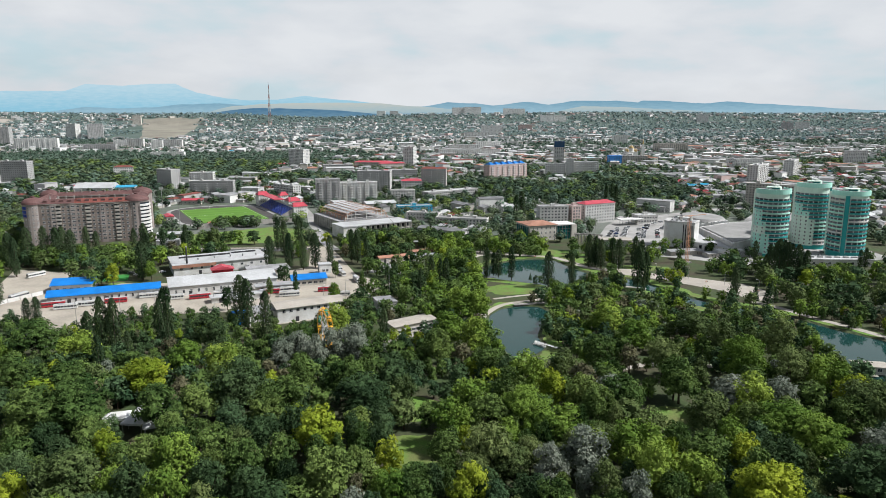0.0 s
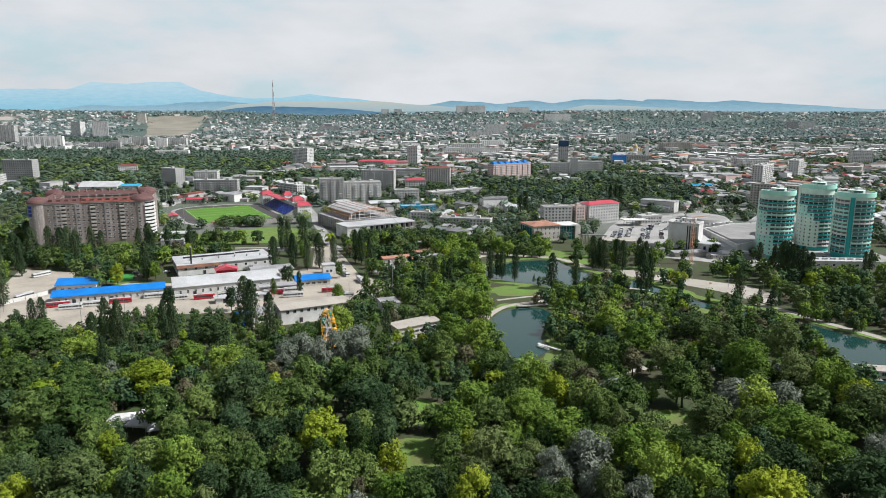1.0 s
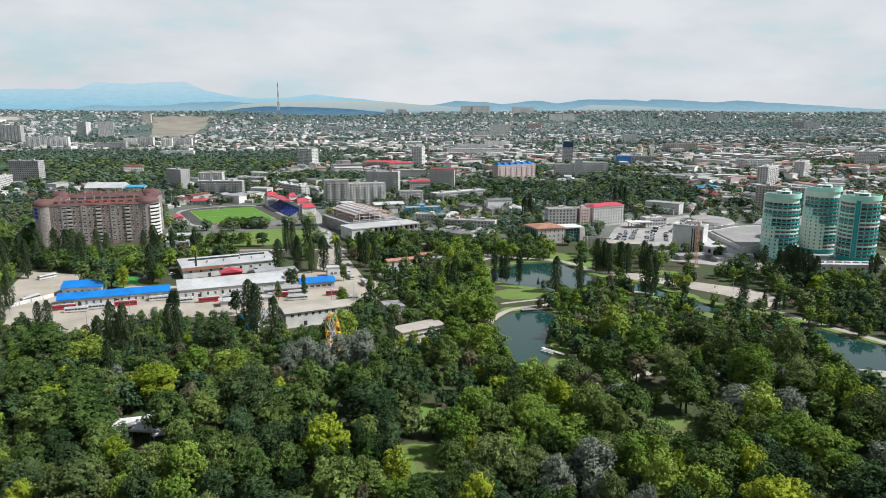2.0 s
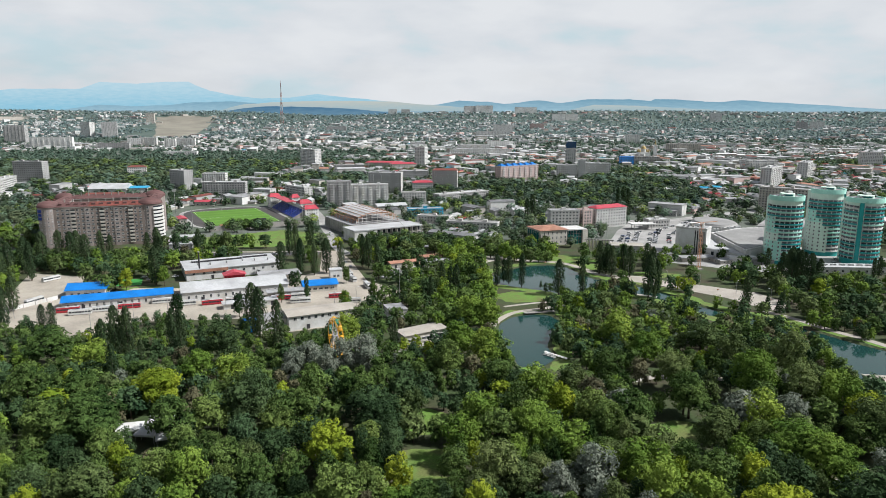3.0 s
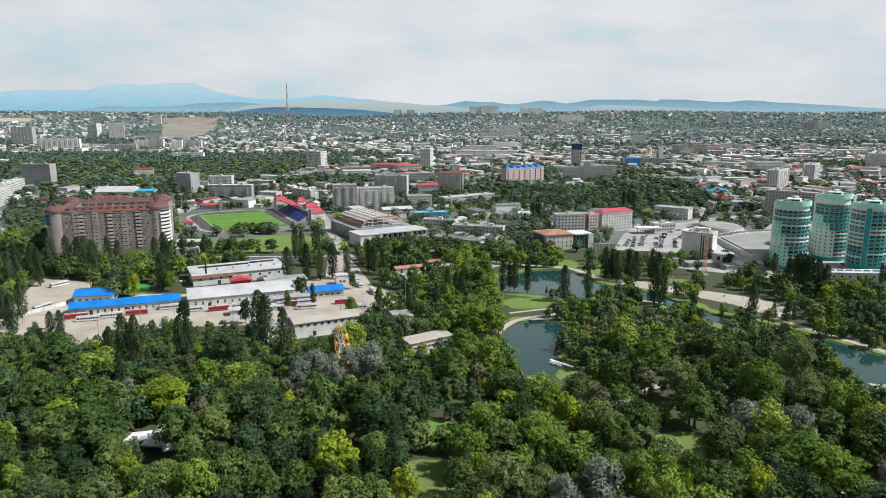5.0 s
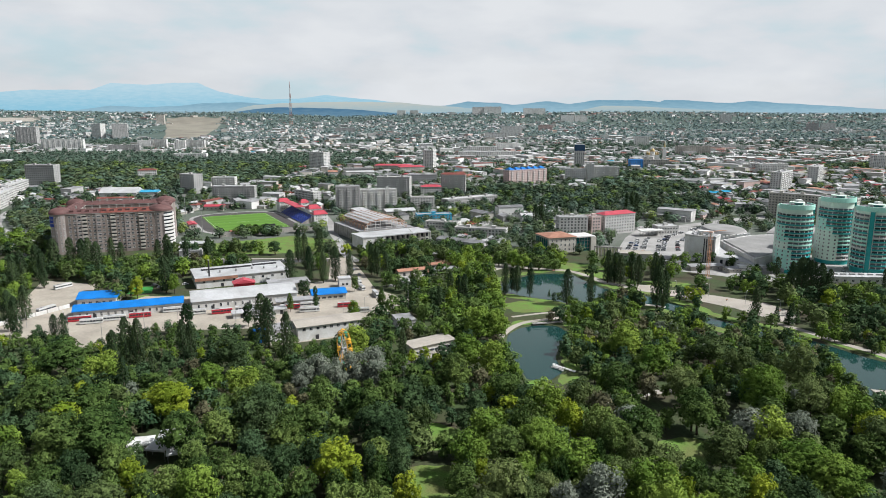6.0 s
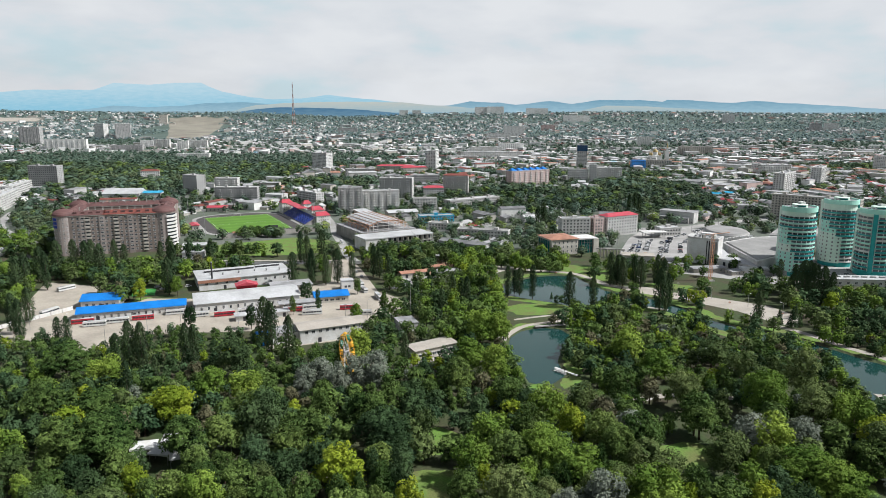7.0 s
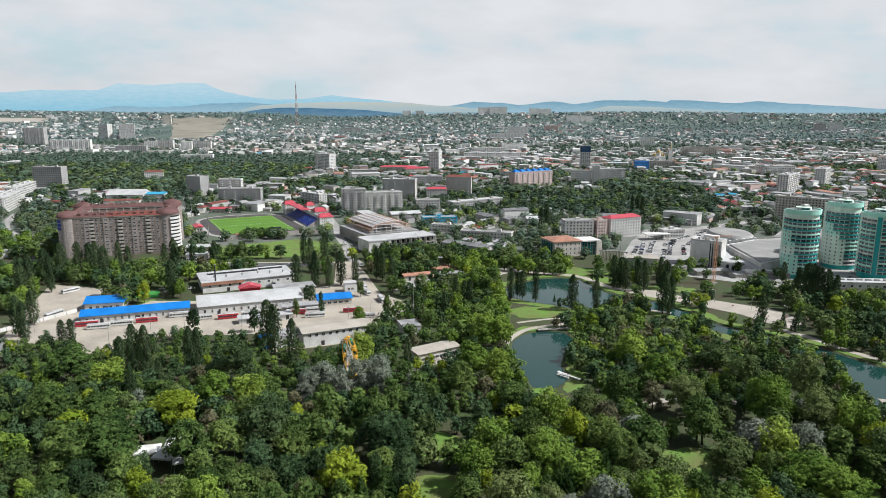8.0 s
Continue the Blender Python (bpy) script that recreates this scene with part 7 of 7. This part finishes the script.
# blocks of flats, offices and landmarks of the city
pk = slab("pink_block", 128, 1122, 34, 80, 15, 8, M_PINK, "pink brick apartment block with blue roof gables", bay=3.3, roof=M_GREYROOF, balcony=7, trim_mat=M_PALEWALL, hut=False)
for k in range(6):
    part("blue_roof", Geo().gable(-38 + k * 13, -28.5 + k * 13, -7.5, 7.5, 24.6, 28.5, over=0.3, hip=3), M_BLUEROOF, pk, "bright blue hipped roof")
B_GREY, B_PALE, B_WHITE = "grey panel block of flats with rows of windows", "pale panel block of flats with rows of windows", "white block of flats with rows of windows"
for x, y, rot, w, d, st, wall, label, singly, bal in (
        (-118, 806, 12, 28, 15, 10, M_GREYWALL, B_GREY, True, 3), (-84, 826, 12, 44, 14, 8, M_WHITE, B_WHITE, True, 5), (-74, 955, -8, 46, 16, 9, M_PALEWALL, B_PALE, True, 4),
        (-256, 1376, -35, 40, 18, 12, M_WHITE, B_WHITE, False, 4), (-36, 1402, -20, 22, 18, 13, M_WHITE, B_WHITE, False, 0), (-39, 1120, 4, 43, 14, 5, M_GREYWALL, B_GREY, False, 0),
        (-640, 1078, -4, 48, 16, 11, M_GREYWALL, B_GREY, True, 0), (-556, 842, 110, 100, 14, 6, M_PALEWALL, B_PALE, True, 0), (-606, 948, 106, 90, 14, 6, M_PALEWALL, B_PALE, True, 0), (-372, 990, -30, 30, 16, 9, M_GREYWALL, B_GREY, True, 0),
        (-328, 1003, 4, 33, 16, 7, M_WHITE, B_WHITE, True, 3), (-285, 910, 3, 56, 14, 6, M_GREYWALL, B_GREY, True, 4), (500, 1025, 50, 60, 15, 10, M_WHITE, B_WHITE, False, 6),
        (607, 1132, 55, 60, 15, 10, M_WHITE, B_WHITE, False, 6), (219, 1172, -8, 34, 14, 7, M_WHITE, B_WHITE, False, 3), (243, 1166, -8, 12, 16, 10, M_WHITE, "white stair tower between two blocks of flats", False, 0), (271, 1170, -4, 42, 14, 8, M_WHITE, B_WHITE, False, 4), (448, 1482, -14, 56, 14, 5, M_CREAM, "cream public building beside the church", False, 0), (107, 1764, 4, 158, 18, 5, M_PALEWALL, "long pale exhibition building with a flat roof", False, 0), (625, 1325, 4, 58, 14, 6, M_WHITE, B_WHITE, False, 4),
        (-1150, 2058, 6, 120, 15, 11, M_WHITE, B_WHITE, False, 8), (-1447, 2375, 10, 66, 30, 20, M_GREYWALL, B_GREY, False, 6), (-1286, 2712, 20, 55, 25, 19, M_GREYWALL, B_GREY, False, 5),
        (-1371, 2712, -20, 46, 25, 19, M_PALEWALL, B_PALE, False, 5), (671, 1890, -4, 90, 18, 8, M_CREAM, "large cream public building with tall bays", False, 9), (886, 1404, -10, 40, 16, 10, M_WHITE, B_WHITE, False, 3),
        (29, 868, 36, 80, 14, 3, M_GREYWALL, "long low grey block with a pale flat roof", False, 0), (-182, 886, -45, 44, 12, 5, M_PALEWALL, B_PALE, True, 6), (-938, 1998, 4, 88, 14, 6, M_GREYWALL, B_GREY, False, 4),
        (-957, 2182, 6, 46, 14, 8, M_WHITE, B_WHITE, False, 3), (-914, 2184, 0, 50, 14, 9, M_PALEWALL, B_PALE, False, 3), (-810, 2086, 10, 32, 14, 9, M_WHITE, B_WHITE, False, 2),
        (-801, 2185, 4, 62, 14, 8, M_PALEWALL, B_PALE, False, 4), (-655, 1752, 4, 82, 16, 3, M_WHITE, B_WHITE, False, 0), (101, 1944, 5, 85, 16, 6, M_PALEWALL, B_PALE, False, 4),
        (185, 2088, 5, 76, 16, 7, M_WHITE, B_WHITE, False, 4), (-1470, 3550, 8, 40, 20, 17, M_CREAM, "cream block of flats with rows of windows", False, 3), (267, 2888, 0, 84, 18, 12, M_PALEWALL, B_PALE, False, 4),
        (448, 3170, -8, 64, 16, 8, M_PINK, "pink block of flats with rows of windows", False, 3)):
    slab("apartment_block", x, y, rot, w, d, st, wall, label, bay=3.3 if y < 1500 else 5.5, singly=singly, balcony=bal, roof=M_GREYROOF if st > 6 else M_WHITEROOF)
for x, y, rot, w, d, st, wall, label, singly, bal in (
        (640, 3715, 0, 70, 16, 12, M_WHITE, B_WHITE, False, 3), (712, 3725, 5, 66, 16, 11, M_PALEWALL, B_PALE, False, 3), (456, 3980, 0, 44, 16, 12, M_WHITE, B_WHITE, False, 2),
        (666, 2374, -5, 48, 16, 10, M_WHITE, B_WHITE, False, 3), (1483, 3715, -10, 60, 18, 14, M_PALEWALL, B_PALE, False, 3), (1700, 3240, -8, 50, 16, 11, M_GREYWALL, B_GREY, False, 2),
        (1775, 3246, -8, 60, 16, 11, M_PALEWALL, B_PALE, False, 2), (642, 1376, -12, 70, 15, 5, M_WHITE, B_WHITE, False, 4), (-50, 1132, 10, 56, 14, 4, M_PALEWALL, B_PALE, False, 3),
        (-31, 845, 8, 29, 13, 4, M_PALEWALL, B_PALE, True, 2), (-15, 742, 12, 38, 14, 2, M_AQUA, "low blue-grey hall with a pale roof", True, 0), (-4, 690, -18, 34, 12, 2, M_WHITE, "low white hall with a flat roof", True, 0),
        (33, 652, -14, 50, 13, 2, M_PALEWALL, "long low pale building with a flat roof", True, 0), (-468, 3170, 4, 90, 16, 6, M_GREYWALL, B_GREY, False, 3), (404, 752, -42, 88, 15, 9, M_CREAM, "beige panel block of flats with rows of windows", False, 7),
        (-202, 910, 20, 24, 12, 2, M_CREAM, "cream two-storey building behind the stadium", True, 0), (-167, 1276, 8, 54, 16, 4, M_GREYWALL, B_GREY, False, 0), (208, 2720, 0, 124, 16, 7, M_PALEWALL, B_PALE, False, 4),
        (876, 2182, -6, 130, 16, 4, M_PALEWALL, B_PALE, False, 4), (262, 4040, 0, 100, 16, 14, M_WHITE, B_WHITE, False, 4), (180, 4050, 4, 70, 16, 13, M_PALEWALL, B_PALE, False, 4),
        (520, 4030, 0, 90, 16, 10, M_WHITE, B_WHITE, False, 4), (-270, 4070, 0, 50, 16, 9, M_WHITE, B_WHITE, False, 2), (-195, 4070, 0, 50, 16, 8, M_PALEWALL, B_PALE, False, 2)):
    slab("apartment_block", x, y, rot, w, d, st, wall, label, bay=3.3 if y < 1500 else 5.5, singly=singly, balcony=bal, roof=M_GREYROOF if st > 4 else M_MALLROOF)
slab("red_block", 9, 988, -6, 36, 14, 9, M_PALEWALL, "pale block of flats with a faded red roof", "apartment block", balcony=4, red=M_REDTILE)
slab("red_house", -23, 960, 6, 28, 16, 4, M_PALEWALL, "pale four-storey house with a red sheet roof", "house", red=M_REDROOF)
slab("red_house", -520, 1183, 20, 30, 16, 5, M_WHITE, "white building with a dark red roof among trees", "building", red=M_REDTILE)
slab("red_hall", -109, 1376, -4, 74, 22, 3, M_CREAM, "public hall with a large red sheet roof", "hall", red=M_REDROOF)
slab("red_hall", -70, 1340, 20, 50, 18, 3, M_CREAM, "public hall with a large red sheet roof", "hall", red=M_REDROOF)
ob = slab("office_tower", 286, 1493, -6, 21, 20, 15, M_PALEWALL, "tall office tower with a dark blue glass crown", "office tower", bay=4, roof=M_GREYROOF)
part("glass_crown", Geo().box(-10.8, 10.8, -10.3, 10.3, 34, 47), glossy_glass("blue_curtain_glass", (0.02, 0.06, 0.13)), ob, "dark blue glass crown")
slab("blue_house", 392, 1432, -4, 28, 18, 6, material("blue_cladding", (0.04, 0.27, 0.72), 0.5, 0.08, 0.1, 1.0), "bright blue cube-shaped building", "building", roof=M_BLUEROOF, hut=False)
hall("market_hall", -444, 925, 6, 48, 30, 9, 6.0, M_WHITE, M_WHITEROOF, "white market hall with a curved pale roof", "market hall", 8, WINDOW_WIDE, 2)
hall("pool_hall", -407, 930, 10, 22, 22, 9, 2.0, M_WHITE, M_AQUA, "hall with an aqua blue roof", "hall", 4, WINDOW_WIDE, 2)
hall("red_pavilion", -280, 815, 4, 22, 12, 5, 1.8, M_CREAM, M_REDROOF, "pavilion with a bright red roof", "pavilion", 4, WINDOW, 1.4)
hall("sheet_hall", -55, 830 - 60, 20, 34, 18, 7, 2.2, M_CREAM, M_WHITEROOF, "hall with a cream arched roof", "hall", 4, WINDOW, 2)
ch = thing("church", 488, 1640, 0, 0, "white church with gilded domes and a bell tower", "church")
part("nave", Geo().box(-14, 14, -10, 10, -0.5, 16), M_WHITE, ch)
part("drum", Geo().cyl(0, 0, 16, 24, 6, 16), M_WHITE, ch)
part("dome", Geo().cyl(0, 0, 24, 28, 6.6, 16, 5).cyl(0, 0, 28, 32, 5, 16, 0.4), M_GILT, ch)
for sx, sy in ((-10, -7), (10, -7), (-10, 7), (10, 7)):
    part("dome", Geo().cyl(sx, sy, 16, 20, 2.2, 10).cyl(sx, sy, 20, 24, 2.4, 10, 0.2), M_GILT, ch)
part("bell_tower", Geo().box(24, 32, -4, 4, -0.5, 26), M_WHITE, ch)
part("bell_stage", Geo().box(25.5, 30.5, -2.5, 2.5, 26, 34), M_WHITE, ch)
part("spire", Geo().cyl(28, 0, 34, 46, 2.2, 10, 0.2), M_GILT, ch)
pole = thing("steel_pole", 170, 1290, 0, 0, "thin grey steel chimney among the trees", "chimney")
part("shaft", Geo().cyl(0, 0, -0.5, 40, 1.0, 8, 0.7), M_STEEL, pole)




def drape(name, x0, x1, y0, y1, mat, label, category, lift=0.8, n=14, lean0=0.0, lean1=0.0):
    """A field laid over the slope."""
    g = Geo()
    rng = random.Random(int(abs(x0)))
    wob = [rng.uniform(-0.05, 0.05) for _ in range(n + 1)]
    for i in range(n):
        for j in range(n):
            pts = []
            for a, b in ((i, j), (i + 1, j), (i + 1, j + 1), (i, j + 1)):
                u, v = a / n, b / n
                xx, yy = (x0 + lean0 * v) * (1 - u) + (x1 + lean1 * v) * u + (x1 - x0) * wob[b] * 1.5, y0 + (y1 - y0) * (v + wob[a])
                pts.append((xx, yy, float(height(xx, yy)) + lift))
            g.face(pts)
    return single(name, g, mat, label, category, "structure")


drape("ground_field", -1095, -985, 2700, 3850, M_DRYFIELD, "dry tan field on the far slope", "field", lean0=-455, lean1=-250)
# the far reservoir is only a pale sheet in the paving colour
drape("water_reservoir", -2900, -2230, 3700, 3820, M_PATH, "far reservoir as a pale dull sheet", "shore")
GAPS = [(-1270, -1000, 2700, 3150), (-1440, -1090, 3150, 3600), (-1550, -1220, 3600, 3850), (-2900, -2200, 3660, 3840)]

# houses of the streets behind the park
pts = city_points(540, 4060, lambda y: 17 + max(0, y - 900) / 150)
order = np.argsort(pts[:, 1])
pts = pts[order]
in_grove = grove_at(pts)
density = np.array([noise.noise(Vector((px_ / 210, py_ / 260, 3.1))) for px_, py_ in pts])
roll = city_rng.uniform(0, 1, len(pts))
for x0, x1, ya, yb in GAPS:
    in_grove |= (pts[:, 0] > x0) & (pts[:, 0] < x1) & (pts[:, 1] > ya) & (pts[:, 1] < yb)
is_house = (~in_grove) & (roll < np.where(pts[:, 1] > 2000, 0.55, np.where(pts[:, 0] > 380, 0.84, 0.70)) + 0.75 * density)
quads, slots = [], []
made = 0
HOUSE_LABEL = ["low house with a grey sheet roof", "white house with a pale sheet roof", "house with a dark felt roof", "house with a faded red tiled roof",
               "house with a terracotta tiled roof", "house with a bright red sheet roof", "house with an aqua blue roof", "house with a pale haze-toned roof"]
for (x, y), u in zip(pts[is_house], city_rng.uniform(0, 1, (int(is_house.sum()), 6))):
    ri = int(np.searchsorted(np.cumsum(ROOF_ODDS), u[0] * 0.999))
    wi = int(np.searchsorted(np.cumsum(WALL_ODDS), u[1] * 0.999))
    big = u[2] > (0.90 if y < 1200 else 0.78)
    w, d = (20 + 30 * u[3], 12 + 6 * u[4]) if big else (9 + 8 * u[3], 8 + 4.5 * u[4])
    h = 2.8 * (1 + int(u[5] * 1.7)) if not big else 3.0 * (2 + int(u[5] * 2.6))
    roof_h = 0.35 if big and u[4] > 0.35 else 1.2 + 1.8 * u[4]
    hip = 0 if u[5] > 0.5 else min(w * 0.3, d * 0.45)
    street = noise.noise(Vector((x / 420, y / 420, 9.0))) * 160
    rot = street + (90 if u[3] * 7 % 1 > 0.5 else 0) + 6 * (u[0] - 0.5)
    # far roofs lose reds and turn paler, haze put into the colour choice
    if y > 1900 and ri in (3, 4, 5, 6) and u[4] > 0.35 or big and ri in (5, 6):
        ri = int(u[3] * 3)
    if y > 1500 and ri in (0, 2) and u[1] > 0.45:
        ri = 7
    if made < 260 and y > 600 and abs(x) < 0.66 * y and y < 1300:
        near_house(w, d, h, roof_h, hip, WALL_MATS[wi], ROOF_MATS[ri], x, y, rot, HOUSE_LABEL[ri], min(3, max(1, int(h / 3))))
        made += 1
        continue
    q = house_quads(w, d, h, roof_h, hip)
    a = radians(rot)
    r = np.array([[math.cos(a), -math.sin(a), 0], [math.sin(a), math.cos(a), 0], [0, 0, 1]])
    quads.append(q @ r.T + [x, y, land(x, y) - 0.2])
    slots.append([len(ROOF_MATS) + wi] * 4 + [ri] * 4)
single("house_rows", array_mesh("house_rows", np.concatenate(quads), ROOF_MATS + WALL_MATS, np.concatenate(slots)), None,
       "low city houses with grey, white and red roofs", "houses", "stuff")

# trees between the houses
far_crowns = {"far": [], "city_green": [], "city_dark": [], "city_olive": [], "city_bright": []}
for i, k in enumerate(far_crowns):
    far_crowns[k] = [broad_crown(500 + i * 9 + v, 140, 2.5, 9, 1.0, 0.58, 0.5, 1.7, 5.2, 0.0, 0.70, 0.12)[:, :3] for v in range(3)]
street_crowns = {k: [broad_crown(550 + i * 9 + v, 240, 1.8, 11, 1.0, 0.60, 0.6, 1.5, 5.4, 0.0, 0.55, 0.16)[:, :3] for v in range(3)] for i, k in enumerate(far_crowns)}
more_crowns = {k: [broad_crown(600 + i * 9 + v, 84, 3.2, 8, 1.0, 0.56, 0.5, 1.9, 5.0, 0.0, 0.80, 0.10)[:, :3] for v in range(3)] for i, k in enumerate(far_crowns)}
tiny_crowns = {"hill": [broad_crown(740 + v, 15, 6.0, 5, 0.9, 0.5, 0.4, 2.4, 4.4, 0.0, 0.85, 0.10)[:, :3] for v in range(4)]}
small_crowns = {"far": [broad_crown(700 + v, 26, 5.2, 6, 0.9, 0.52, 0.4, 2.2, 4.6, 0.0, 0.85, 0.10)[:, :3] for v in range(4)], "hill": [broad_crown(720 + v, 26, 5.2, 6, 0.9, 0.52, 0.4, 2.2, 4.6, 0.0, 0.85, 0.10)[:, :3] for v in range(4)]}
crng = random.Random(21)
tp = city_points(540, 1500, lambda y: 12.5 + max(0, y - 700) / 170, False)
in_lawn = in_poly(tp[:, 0], tp[:, 1], [(-222, 562), (-150, 558), (-98, 575), (-98, 622), (-150, 642), (-196, 612), (-216, 600)])
tp = tp[~in_lawn]
g_in = grove_at(tp)
keep = g_in | (city_rng.uniform(0, 1, len(tp)) < 0.76)
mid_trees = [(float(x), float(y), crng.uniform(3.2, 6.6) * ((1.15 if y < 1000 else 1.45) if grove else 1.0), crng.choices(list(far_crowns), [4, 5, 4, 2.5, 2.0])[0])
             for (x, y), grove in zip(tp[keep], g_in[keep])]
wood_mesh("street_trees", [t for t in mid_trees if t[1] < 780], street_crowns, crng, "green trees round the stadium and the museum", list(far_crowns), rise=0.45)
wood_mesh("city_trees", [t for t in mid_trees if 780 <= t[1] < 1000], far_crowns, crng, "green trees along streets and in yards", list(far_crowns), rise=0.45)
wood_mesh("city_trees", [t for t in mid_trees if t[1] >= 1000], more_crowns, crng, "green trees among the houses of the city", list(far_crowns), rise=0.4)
tp = city_points(1500, 4095, lambda y: 17 + (y - 1500) / 88 if y < 2900 else 29, False)
g_in = grove_at(tp)
keep = g_in | (city_rng.uniform(0, 1, len(tp)) < 0.82)
for x0, x1, ya, yb in GAPS:
    keep &= ~((tp[:, 0] > x0) & (tp[:, 0] < x1) & (tp[:, 1] > ya) & (tp[:, 1] < yb))
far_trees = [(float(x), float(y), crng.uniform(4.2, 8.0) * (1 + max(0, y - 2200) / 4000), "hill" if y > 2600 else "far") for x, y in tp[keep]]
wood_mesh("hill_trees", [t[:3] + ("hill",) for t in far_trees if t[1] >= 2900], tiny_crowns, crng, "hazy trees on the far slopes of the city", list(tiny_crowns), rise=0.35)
wood_mesh("far_trees", [t for t in far_trees if t[1] < 2900], small_crowns, crng, "haze-tinted green trees among the far houses", list(small_crowns), rise=0.35)
